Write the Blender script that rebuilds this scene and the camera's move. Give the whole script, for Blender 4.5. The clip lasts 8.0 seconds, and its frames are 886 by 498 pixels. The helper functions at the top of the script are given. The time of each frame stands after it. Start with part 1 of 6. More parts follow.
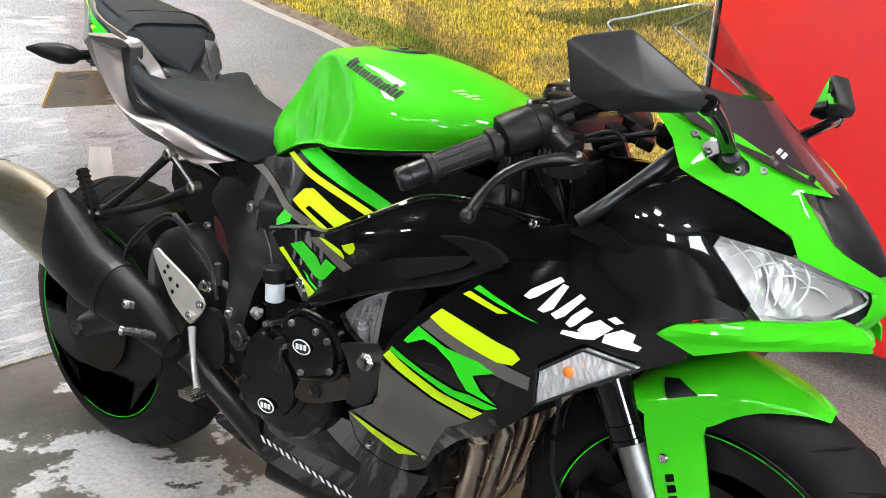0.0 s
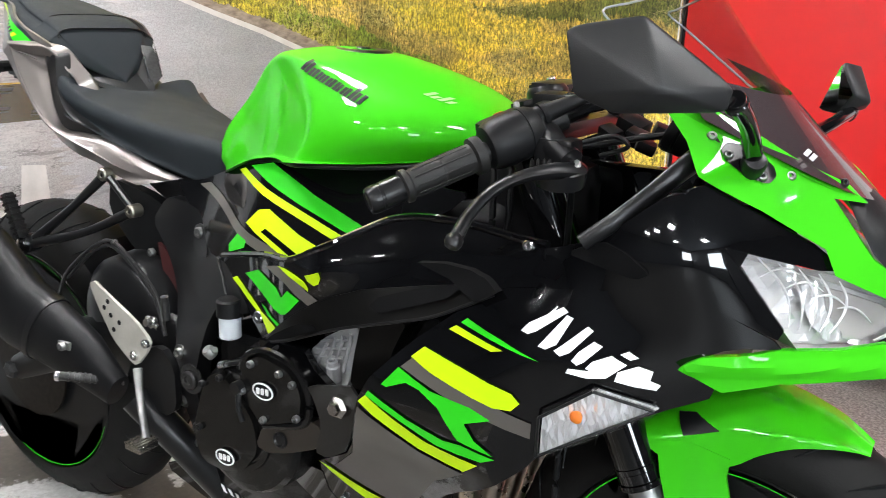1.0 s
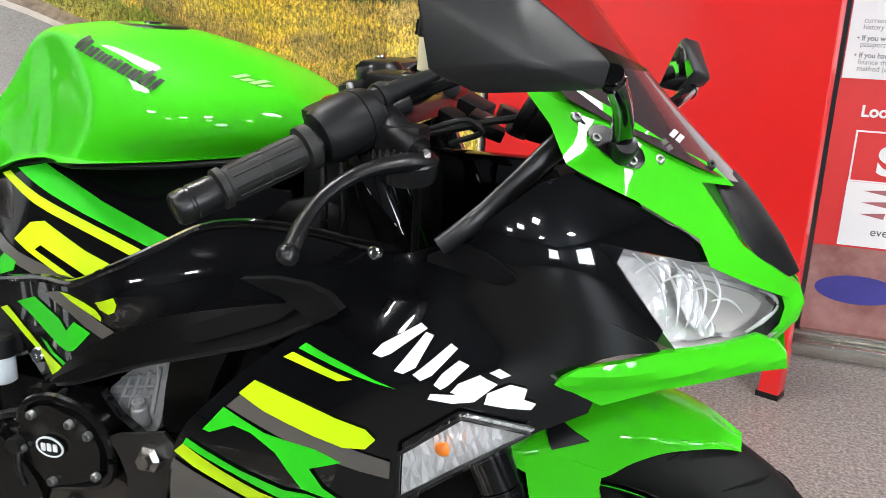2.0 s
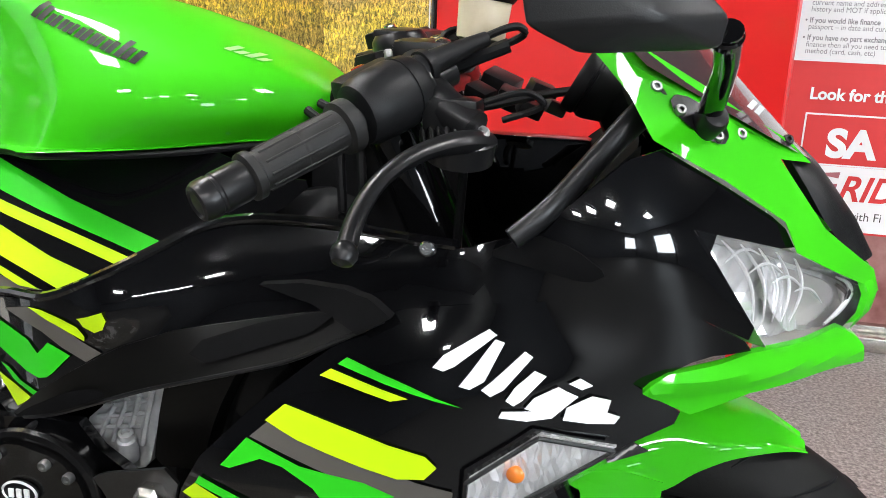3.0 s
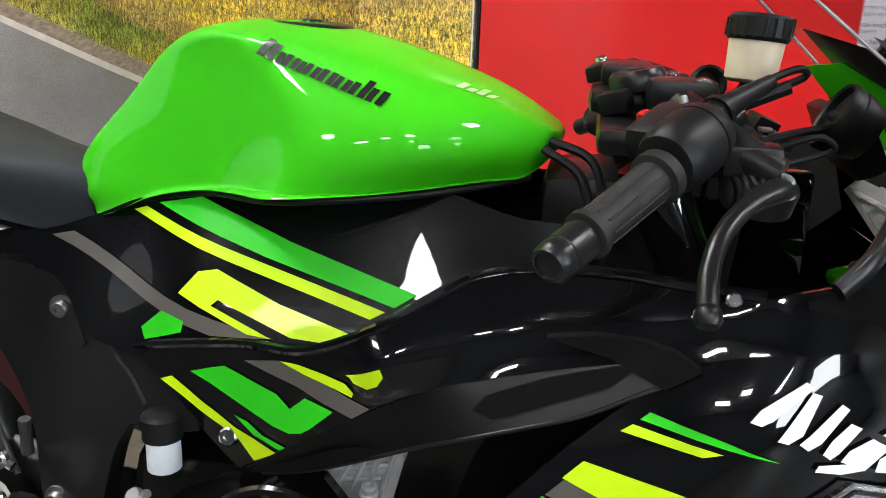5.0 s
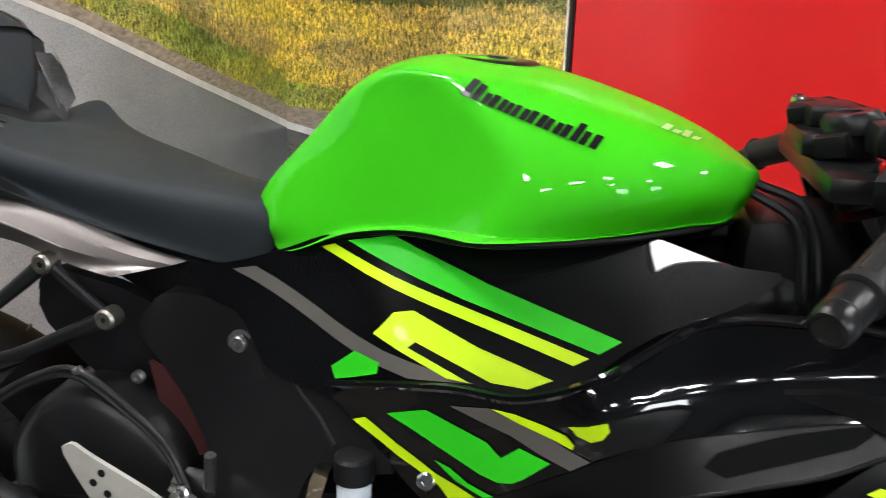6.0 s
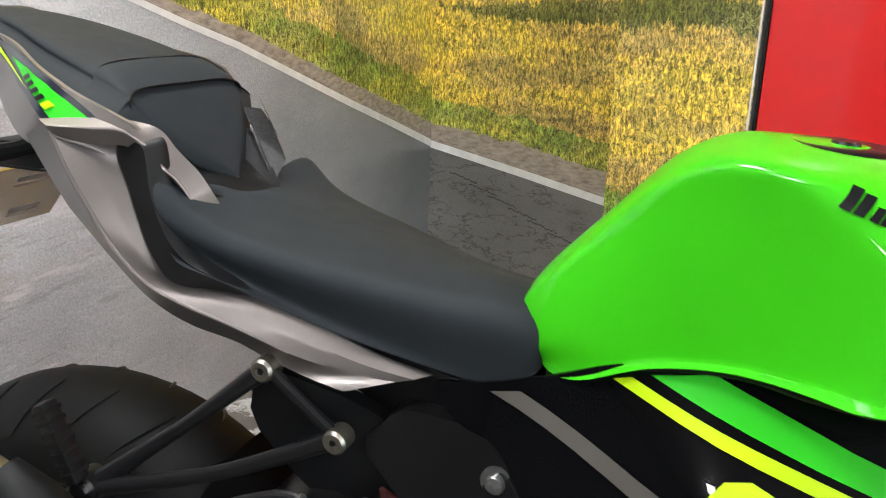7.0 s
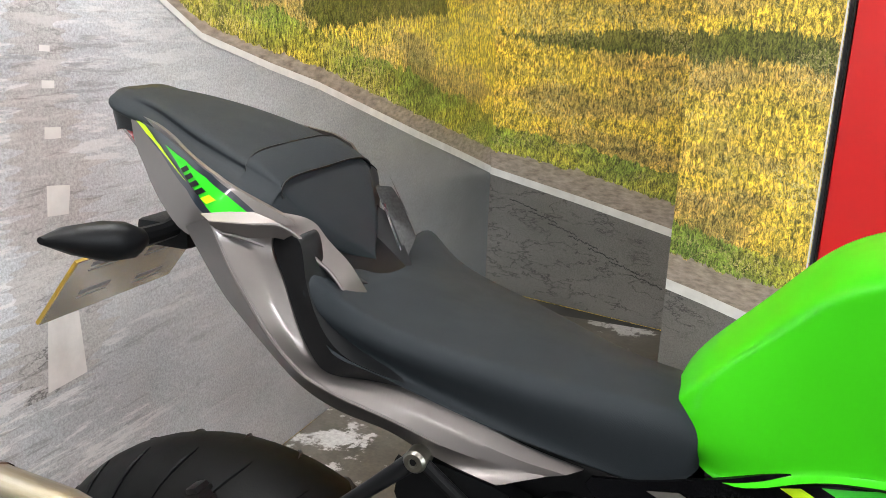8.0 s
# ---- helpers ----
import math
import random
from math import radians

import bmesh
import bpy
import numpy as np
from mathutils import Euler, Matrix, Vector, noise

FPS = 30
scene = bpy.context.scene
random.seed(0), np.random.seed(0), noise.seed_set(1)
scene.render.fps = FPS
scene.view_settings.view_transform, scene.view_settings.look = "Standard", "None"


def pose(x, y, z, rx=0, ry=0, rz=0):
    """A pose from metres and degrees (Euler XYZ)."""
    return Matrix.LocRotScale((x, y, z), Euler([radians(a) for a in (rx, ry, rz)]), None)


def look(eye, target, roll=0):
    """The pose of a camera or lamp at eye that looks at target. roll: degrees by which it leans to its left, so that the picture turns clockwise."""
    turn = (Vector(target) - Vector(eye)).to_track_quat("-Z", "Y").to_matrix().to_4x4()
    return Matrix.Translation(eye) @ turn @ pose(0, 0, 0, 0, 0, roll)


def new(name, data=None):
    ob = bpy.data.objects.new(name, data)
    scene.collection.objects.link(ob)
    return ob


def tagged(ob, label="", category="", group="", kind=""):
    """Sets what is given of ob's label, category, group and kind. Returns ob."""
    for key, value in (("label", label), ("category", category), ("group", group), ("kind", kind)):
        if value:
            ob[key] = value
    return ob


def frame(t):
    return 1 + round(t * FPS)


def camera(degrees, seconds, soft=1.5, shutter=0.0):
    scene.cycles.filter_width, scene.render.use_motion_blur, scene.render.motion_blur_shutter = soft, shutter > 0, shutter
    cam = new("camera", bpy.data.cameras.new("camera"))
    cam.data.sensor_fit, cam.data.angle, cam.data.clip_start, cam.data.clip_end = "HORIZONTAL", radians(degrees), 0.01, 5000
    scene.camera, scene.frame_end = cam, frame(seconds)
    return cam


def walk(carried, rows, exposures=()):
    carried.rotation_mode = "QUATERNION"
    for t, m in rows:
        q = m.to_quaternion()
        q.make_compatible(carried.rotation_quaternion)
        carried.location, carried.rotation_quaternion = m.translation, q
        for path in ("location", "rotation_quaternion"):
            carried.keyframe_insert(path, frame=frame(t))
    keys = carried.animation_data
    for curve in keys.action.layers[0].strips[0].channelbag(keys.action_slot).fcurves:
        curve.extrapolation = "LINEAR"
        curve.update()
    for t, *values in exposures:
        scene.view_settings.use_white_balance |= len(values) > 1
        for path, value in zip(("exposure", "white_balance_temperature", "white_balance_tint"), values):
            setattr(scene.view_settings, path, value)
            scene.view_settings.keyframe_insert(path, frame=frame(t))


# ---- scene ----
cam = camera(55.1, 8.0, soft=0.8, shutter=0.2)
PATH = [
    (0, (1.6260, -1.1054, 1.0243), (0.5242, 0.4744, 0.4855), 3.51),
    (0.5, (1.5790, -1.0634, 1.0276), (0.4850, 0.5227, 0.4916), 3.07),
    (1, (1.5210, -0.9957, 1.0146), (0.4982, 0.6373, 0.4788), 1.93),
    (1.5, (1.4850, -0.9384, 1.0101), (0.6782, 0.8110, 0.4727), 2.01),
    (1.7, (1.4660, -0.9177, 1.0071), (0.7460, 0.8680, 0.4659), 2.20),
    (2.8, (1.3060, -0.8246, 0.9595), (0.8780, 1.0479, 0.4021), 2.30),
    (3, (1.2830, -0.8196, 0.9603), (0.8740, 1.0578, 0.4054), 2.31),
    (3.5, (1.2290, -0.8216, 0.9731), (0.8480, 1.0617, 0.4181), 2.07),
    (4, (1.1490, -0.8327, 0.9734), (0.7642, 1.0464, 0.4071), 2.20),
    (5.3, (0.9910, -0.8486, 0.9984), (0.6800, 1.0434, 0.4297), 2.03),
    (5.5, (0.9650, -0.8546, 1.0045), (0.6490, 1.0368, 0.4366), 1.86),
    (6, (0.8800, -0.8485, 1.0105), (0.4610, 1.0274, 0.4576), 2.05),
    (6.5, (0.7450, -0.7746, 1.0105), (0.1550, 1.0520, 0.4490), 2.19),
    (7, (0.6670, -0.7128, 1.0563), (0.0150, 1.0937, 0.4982), 2.09),
    (7.5, (0.5940, -0.7397, 1.1139), (-0.1240, 1.0436, 0.5622), 2.00),
    (8, (0.5600, -0.7448, 1.1344), (-0.1650, 1.0371, 0.5875), 1.93),
]
EXPOSURES = [(0.0, 0.30), (3.5, 0.18), (5.5, 0.0), (7.0, 0.06), (8.0, 0.08)]
walk(cam, [(t, look(eye, target, roll)) for t, eye, target, roll in PATH], EXPOSURES)

from mathutils.geometry import delaunay_2d_cdt

# ---- world and light ----
world = bpy.data.worlds.new("world")
scene.world = world
world.use_nodes = True
world.node_tree.nodes["Background"].inputs["Color"].default_value = (0.6, 0.65, 0.7, 1)
world.node_tree.nodes["Background"].inputs["Strength"].default_value = 0.15


# ---- materials ----
def nodes_of(name):
    m = bpy.data.materials.new(name)
    m.use_nodes = True
    nt = m.node_tree
    return m, nt, nt.nodes["Principled BSDF"]


def ramp(nt, fac, stops):
    r = nt.nodes.new("ShaderNodeValToRGB")
    el = r.color_ramp.elements
    while len(el) < len(stops):
        el.new(0.5)
    for e, (p, c) in zip(el, stops):
        e.position, e.color = p, (*c, 1)
    nt.links.new(fac, r.inputs[0])
    return r.outputs[0]


def noise_of(nt, scale, detail=4, rough=0.55, stretch=None, kind="Object", twist=0.0):
    co = nt.nodes.new("ShaderNodeTexCoord")
    n = nt.nodes.new("ShaderNodeTexNoise")
    n.inputs["Scale"].default_value, n.inputs["Detail"].default_value, n.inputs["Roughness"].default_value = scale, detail, rough
    n.inputs["Distortion"].default_value = twist
    src = co.outputs[kind]
    if stretch:
        mp = nt.nodes.new("ShaderNodeMapping")
        mp.inputs["Scale"].default_value = stretch
        nt.links.new(src, mp.inputs[0])
        src = mp.outputs[0]
    nt.links.new(src, n.inputs["Vector"])
    return n.outputs["Fac"]


def bump(nt, p, fac, strength, dist=0.002):
    b = nt.nodes.new("ShaderNodeBump")
    b.inputs["Strength"].default_value, b.inputs["Distance"].default_value = strength, dist
    nt.links.new(fac, b.inputs["Height"])
    nt.links.new(b.outputs[0], p.inputs["Normal"])


def mix(nt, fac, a, b, mode="MIX"):
    m = nt.nodes.new("ShaderNodeMix")
    m.data_type, m.blend_type = "RGBA", mode
    for sock, v in ((m.inputs[0], fac), (m.inputs[6], a), (m.inputs[7], b)):
        if isinstance(v, (int, float)):
            sock.default_value = v
        elif isinstance(v, tuple):
            sock.default_value = (*v, 1)
        else:
            nt.links.new(v, sock)
    return m.outputs[2]


def surface(name, a, b, scale, rough, metal=0.0, coat=0.0, grain=0.0, grain_scale=400, stretch=None, rough2=None, spec=0.5, coat_rough=0.03):
    """A surface whose colour wanders between a and b, with fine relief and uneven gloss."""
    m, nt, p = nodes_of(name)
    f = noise_of(nt, scale, 6, 0.6, stretch)
    nt.links.new(ramp(nt, f, [(0.3, a), (0.7, b)]), p.inputs["Base Color"])
    r = nt.nodes.new("ShaderNodeMapRange")
    r.inputs[3].default_value, r.inputs[4].default_value = rough, rough2 if rough2 is not None else min(1, rough * 1.35)
    nt.links.new(noise_of(nt, scale * 3.3, 5, 0.6, stretch), r.inputs[0])
    nt.links.new(r.outputs[0], p.inputs["Roughness"])
    p.inputs["Metallic"].default_value = metal
    p.inputs["Coat Weight"].default_value, p.inputs["Coat Roughness"].default_value = coat, coat_rough
    p.inputs["Specular IOR Level"].default_value = spec
    if grain:
        bump(nt, p, noise_of(nt, grain_scale, 3, 0.6, stretch), grain, 0.0006)
    return m


GREEN = surface("green_paint", (0.032, 0.41, 0.0035), (0.040, 0.465, 0.0045), 3, 0.5, coat=0.5, spec=0.1)
LIME = surface("lime_decal", (0.45, 0.68, 0.006), (0.50, 0.73, 0.008), 6, 0.32, coat=0.10, spec=0.15)
GREEN_DECAL = surface("green_decal", (0.022, 0.47, 0.012), (0.028, 0.53, 0.015), 6, 0.32, coat=0.10, spec=0.15)
GREY_DECAL = surface("grey_decal", (0.075, 0.068, 0.06), (0.09, 0.082, 0.074), 8, 0.32, coat=0.3, spec=0.3)
NAVY_DECAL = surface("navy_decal", (0.006, 0.010, 0.018), (0.010, 0.015, 0.026), 8, 0.3, coat=0.7)
BLACK = surface("black_gloss_paint", (0.0016, 0.0016, 0.0019), (0.0028, 0.0028, 0.0032), 5, 0.12, coat=1.0, rough2=0.2, coat_rough=0.012, spec=0.05)
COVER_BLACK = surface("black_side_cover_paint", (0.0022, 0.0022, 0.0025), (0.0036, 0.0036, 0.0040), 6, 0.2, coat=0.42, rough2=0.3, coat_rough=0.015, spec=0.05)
PLASTIC = surface("black_moulded_plastic", (0.0045, 0.0046, 0.0051), (0.0085, 0.0087, 0.0094), 20, 0.36, grain=0.3, grain_scale=900, spec=0.2)
SATIN = surface("satin_black_metal", (0.0045, 0.0045, 0.0049), (0.0085, 0.0085, 0.0092), 14, 0.27, grain=0.12, grain_scale=500, spec=0.28)
ENGINE = surface("engine_black", (0.0025, 0.0025, 0.0027), (0.0055, 0.0052, 0.005), 30, 0.2, coat=0.25, grain=0.15, grain_scale=260, spec=0.2)
RUBBER = surface("tyre_rubber", (0.004, 0.004, 0.004), (0.008, 0.0078, 0.0076), 18, 0.5, grain=0.3, grain_scale=300, spec=0.14)
HEEL = surface("satin_heel_alloy", (0.40, 0.385, 0.34), (0.52, 0.50, 0.45), 18, 0.34, metal=0.45, grain=0.1)
GRIP = surface("grip_rubber", (0.008, 0.008, 0.008), (0.014, 0.0135, 0.013), 60, 0.45, grain=0.4, grain_scale=700, spec=0.28)
SEAT = surface("seat_vinyl", (0.0165, 0.0200, 0.0232), (0.0225, 0.0262, 0.0295), 9, 0.5, grain=0.4, grain_scale=1500, spec=0.11)
SEAT_SIDE = surface("seat_side_vinyl", (0.0102, 0.0100, 0.0106), (0.0145, 0.0138, 0.0146), 12, 0.45, grain=0.4, grain_scale=1300, spec=0.14)
SILVER = surface("graphite_silver_paint", (0.185, 0.166, 0.156), (0.225, 0.203, 0.192), 4, 0.40, metal=0.95, coat=0.35, coat_rough=0.12, grain=0.03, grain_scale=1800)
STEEL = surface("brushed_steel", (0.42, 0.40, 0.37), (0.56, 0.53, 0.49), 12, 0.22, metal=1.0, grain=0.1, stretch=(1, 1, 6))
ALLOY = surface("cast_alloy", (0.21, 0.21, 0.21), (0.34, 0.34, 0.33), 25, 0.38, metal=1.0, grain=0.2)
WING = surface("satin_wing_plastic", (0.0022, 0.0021, 0.0020), (0.0042, 0.0040, 0.0037), 16, 0.26, grain=0.1, grain_scale=700, spec=0.22)
MATT = surface("dead_matt_black_plastic", (0.0022, 0.0022, 0.0024), (0.004, 0.004, 0.0044), 20, 0.6, grain=0.3, grain_scale=900, spec=0.06)
RES_WHITE = surface("white_reservoir", (0.50, 0.54, 0.58), (0.60, 0.64, 0.68), 30, 0.3)
SHELL = surface("satin_grey_black_shell", (0.010, 0.010, 0.0105), (0.016, 0.016, 0.0168), 12, 0.34, grain=0.25, grain_scale=1100, spec=0.4)
RIM_CLEAR = surface("pale_screen_edge", (0.26, 0.27, 0.28), (0.34, 0.35, 0.36), 30, 0.12, coat=0.6)
CASTING = surface("grey_casting", (0.32, 0.325, 0.33), (0.44, 0.445, 0.45), 40, 0.40, metal=0.35, grain=0.3)
SMOKY = surface("smoky_projector", (0.46, 0.43, 0.42), (0.60, 0.57, 0.55), 22, 0.13, metal=0.35)
CARBON = surface("carbon_weave", (0.002, 0.002, 0.0022), (0.008, 0.008, 0.008), 260, 0.25, coat=0.3)
BROWN_PAD = surface("brown_black_cover", (0.010, 0.008, 0.006), (0.018, 0.014, 0.011), 10, 0.3, coat=0.2)
DISC = surface("dark_brake_disc", (0.016, 0.013, 0.011), (0.036, 0.029, 0.024), 90, 0.42, metal=0.8)
REFLECTOR = surface("headlight_reflector", (0.72, 0.72, 0.72), (0.82, 0.82, 0.81), 60, 0.28, metal=0.55)
PLATE_BACK = surface("plate_back", (0.84, 0.84, 0.82), (0.92, 0.92, 0.90), 12, 0.16, metal=0.55, coat=0.4)
PLATE_BACK.node_tree.nodes["Principled BSDF"].inputs["Transmission Weight"].default_value = 0.5
HOSE = surface("dark_braided_hose", (0.018, 0.018, 0.018), (0.05, 0.05, 0.05), 300, 0.32, metal=0.5)
CHROME = surface("bright_metal", (0.62, 0.62, 0.62), (0.75, 0.75, 0.74), 40, 0.16, metal=1.0)
TITAN = surface("heat_tinted_pipe", (0.50, 0.40, 0.32), (0.70, 0.60, 0.50), 9, 0.24, metal=1.0)
CANISTER = surface("brushed_silencer", (0.34, 0.26, 0.13), (0.58, 0.54, 0.46), 5, 0.30, metal=1.0, stretch=(1, 8, 8))
HANGER_BOLT = surface("dull_steel_bolt", (0.20, 0.19, 0.16), (0.30, 0.28, 0.24), 40, 0.35, metal=1.0)
WHITE_INK = surface("white_decal", (0.74, 0.74, 0.74), (0.84, 0.84, 0.84), 30, 0.35, coat=0.4)
BLACK_INK = surface("black_decal", (0.004, 0.0045, 0.005), (0.007, 0.007, 0.008), 30, 0.35, coat=0.1, spec=0.15)
RED_PLASTIC = surface("red_lens", (0.35, 0.008, 0.01), (0.45, 0.012, 0.014), 30, 0.2, coat=0.8)
RED_SHOCK = surface("dark_red_linkage", (0.028, 0.005, 0.0055), (0.045, 0.008, 0.008), 20, 0.45)
AMBER = surface("amber_bulb", (0.75, 0.16, 0.01), (0.9, 0.26, 0.02), 60, 0.2, coat=0.5)
RESERVOIR = surface("translucent_reservoir", (0.44, 0.38, 0.26), (0.54, 0.47, 0.34), 30, 0.3)
PLATE = surface("yellow_plate_edge", (0.62, 0.40, 0.04), (0.75, 0.50, 0.07), 30, 0.4)
PLATE.node_tree.nodes["Principled BSDF"].inputs["Transmission Weight"].default_value = 0.6
RED_BOARD = surface("red_board_gloss", (0.568, 0.010, 0.011), (0.628, 0.015, 0.015), 1.2, 0.26, coat=0.25, grain=0.02)
BANNER_RED = surface("banner_red_print", (0.60, 0.022, 0.022), (0.68, 0.03, 0.03), 2, 0.4)
BANNER_WHITE = surface("banner_white_print", (0.78, 0.77, 0.77), (0.84, 0.83, 0.83), 4, 0.42)
BANNER_PHOTO = surface("banner_photo_print", (0.16, 0.04, 0.035), (0.42, 0.22, 0.20), 7, 0.4)
INK_GREY = surface("grey_print_ink", (0.20, 0.19, 0.20), (0.26, 0.25, 0.26), 8, 0.42)
STRIPE_PINK = surface("dusky_red_print_ink", (0.36, 0.10, 0.12), (0.44, 0.15, 0.17), 8, 0.42)
BANNER_BLUE = surface("banner_blue_print", (0.035, 0.03, 0.20), (0.05, 0.045, 0.28), 9, 0.35)
FAINT_INK = surface("faint_print", (0.30, 0.29, 0.28), (0.40, 0.39, 0.38), 20, 0.4)
FAINT_GREEN = surface("pale_green_decal", (0.30, 0.55, 0.22), (0.36, 0.60, 0.28), 20, 0.35, coat=0.3)
DARK_INK = surface("dark_print", (0.05, 0.045, 0.045), (0.09, 0.08, 0.08), 20, 0.5)
DARK_FLOOR = surface("dark_showroom_floor", (0.030, 0.029, 0.028), (0.055, 0.053, 0.050), 5, 0.45, grain=0.1, grain_scale=90)
WALL_PAINT = surface("grey_wall_paint", (0.046, 0.051, 0.060), (0.062, 0.068, 0.078), 2.0, 0.6, grain=0.15, grain_scale=120)
CEILING = surface("ceiling_tile", (0.11, 0.12, 0.135), (0.14, 0.152, 0.168), 12, 0.8, grain=0.3, grain_scale=80)
WHITE_EDGE = surface("white_panel_edge", (0.70, 0.70, 0.69), (0.78, 0.78, 0.77), 10, 0.45)


def faceted():
    m, nt, p = nodes_of("faceted_reflector")
    co = nt.nodes.new("ShaderNodeTexCoord")
    v = nt.nodes.new("ShaderNodeTexVoronoi")
    v.distance, v.feature = "MANHATTAN", "F1"
    v.inputs["Scale"].default_value = 70
    warp = nt.nodes.new("ShaderNodeMapping")
    warp.inputs["Rotation"].default_value, warp.inputs["Scale"].default_value = (0.5, 0.7, 0.4), (2.2, 1.0, 0.7)
    nt.links.new(co.outputs["Object"], warp.inputs[0])
    nt.links.new(warp.outputs[0], v.inputs["Vector"])
    nt.links.new(ramp(nt, noise_of(nt, 45, 3, 0.6), [(0.3, (0.74, 0.74, 0.74)), (0.7, (0.95, 0.95, 0.95))]), p.inputs["Base Color"])
    p.inputs["Metallic"].default_value, p.inputs["Roughness"].default_value = 0.55, 0.22
    bump(nt, p, v.outputs["Distance"], 0.7, 0.006)
    return m


CUT_CHROME = surface("cut_chrome_reflector", (0.84, 0.84, 0.83), (0.92, 0.92, 0.91), 50, 0.12, metal=0.45)
FACETED = faceted()
def thin_clear(name, tint, base):
    """A thin clear sheet: see-through, with a mirror gloss that grows at grazing angles."""
    m = bpy.data.materials.new(name)
    m.use_nodes = True
    nt = m.node_tree
    nt.nodes.remove(nt.nodes["Principled BSDF"])
    tr, gl = nt.nodes.new("ShaderNodeBsdfTransparent"), nt.nodes.new("ShaderNodeBsdfGlossy")
    lw, mx = nt.nodes.new("ShaderNodeLayerWeight"), nt.nodes.new("ShaderNodeMixShader")
    tr.inputs[0].default_value = (*tint, 1)
    gl.inputs["Roughness"].default_value = 0.03
    nt.links.new(ramp(nt, lw.outputs["Facing"], [(0.0, (base, base, base)), (0.6, (base * 1.6, base * 1.6, base * 1.6)), (0.85, (0.16, 0.16, 0.16)), (1.0, (0.5, 0.5, 0.5))]), mx.inputs[0])
    nt.links.new(tr.outputs[0], mx.inputs[1])
    nt.links.new(gl.outputs[0], mx.inputs[2])
    nt.links.new(mx.outputs[0], nt.nodes["Material Output"].inputs[0])
    return m


SCREEN = thin_clear("clear_screen", (0.90, 0.90, 0.91), 0.02)
LENS = thin_clear("clear_lens", (0.97, 0.97, 0.98), 0.04)
SMOKE = surface("dark_screen_base", (0.03, 0.02, 0.022), (0.045, 0.032, 0.034), 5, 0.2, coat=0.6)
MIRROR, _nt, _p = nodes_of("mirror_glass")
_p.inputs["Base Color"].default_value, _p.inputs["Metallic"].default_value, _p.inputs["Roughness"].default_value = (0.85, 0.86, 0.86, 1), 1.0, 0.02


def glowing(name, colour, strength):
    m, nt, p = nodes_of(name)
    p.inputs["Base Color"].default_value = (0.8, 0.8, 0.8, 1)
    p.inputs["Emission Color"].default_value, p.inputs["Emission Strength"].default_value = (*colour, 1), strength
    return m


TUBE_LIGHT = glowing("lamp_diffuser", (1.0, 1.0, 1.0), 80)
SHOP_FRONT = glowing("daylit_shop_front", (0.84, 0.93, 1.0), 24)
SHOP_WINDOW = glowing("bright_shop_window", (0.90, 0.95, 1.0), 22)


def grass_like(name, broad_stops, gain, green=0.28):
    """Printed meadow: broad bands, green tufts with dark roots, upright stalks and pale seed heads."""
    m, nt, p = nodes_of(name)
    c = ramp(nt, noise_of(nt, 1.5, 6, 0.62, (1, 1, 3.4), twist=0.4), broad_stops)
    tufts = noise_of(nt, 6.5, 7, 0.66, (1, 1, 2.0), twist=0.5)
    c = mix(nt, ramp(nt, tufts, [(0.44, (0, 0, 0)), (0.62, (green, green, green))]), c, (0.17, 0.20, 0.035))
    stalks = noise_of(nt, 105, 6, 0.82, (1, 1, 0.42), twist=0.8)
    c = mix(nt, 0.9, c, ramp(nt, stalks, [(0.42, (0.10, 0.11, 0.06)), (0.48, (0.70, 0.69, 0.58)), (0.53, (1.25, 1.2, 1.08)), (0.60, (2.3, 2.2, 2.0))]), "MULTIPLY")
    roots = noise_of(nt, 36, 9, 0.8, (1, 1, 1.25), twist=0.9)
    c = mix(nt, ramp(nt, roots, [(0.38, (0.85, 0.85, 0.85)), (0.47, (0, 0, 0))]), c, (0.045, 0.052, 0.014))
    heads = noise_of(nt, 165, 3, 0.7, (1, 1, 0.7), twist=1.2)
    where = ramp(nt, noise_of(nt, 3.1, 4, 0.6, (1, 1, 2.2)), [(0.46, (0.15, 0.15, 0.15)), (0.62, (0.9, 0.9, 0.9))])
    c = mix(nt, mix(nt, 1.0, ramp(nt, heads, [(0.54, (0, 0, 0)), (0.59, (1, 1, 1))]), where, "MULTIPLY"), c, (0.78, 0.66, 0.30))
    c = mix(nt, 1.0, c, (gain, gain, gain), "MULTIPLY")
    nt.links.new(c, p.inputs["Base Color"])
    p.inputs["Roughness"].default_value = 0.33
    p.inputs["Coat Weight"].default_value, p.inputs["Coat Roughness"].default_value = 0.2, 0.15
    return m


def print_grass():
    return grass_like("mural_grass_print", [(0.30, (0.15, 0.15, 0.05)), (0.39, (0.36, 0.26, 0.09)), (0.46, (0.58, 0.43, 0.12)), (0.53, (0.78, 0.62, 0.08)), (0.60, (0.66, 0.54, 0.09)), (0.68, (0.40, 0.32, 0.10)), (0.76, (0.18, 0.18, 0.05))], 1.10)


def print_meadow():
    return grass_like("mural_meadow_print", [(0.28, (0.13, 0.13, 0.045)), (0.37, (0.36, 0.25, 0.08)), (0.45, (0.58, 0.40, 0.10)), (0.53, (0.74, 0.54, 0.07)), (0.61, (0.62, 0.46, 0.085)), (0.69, (0.42, 0.31, 0.09)), (0.78, (0.16, 0.17, 0.05))], 1.0)


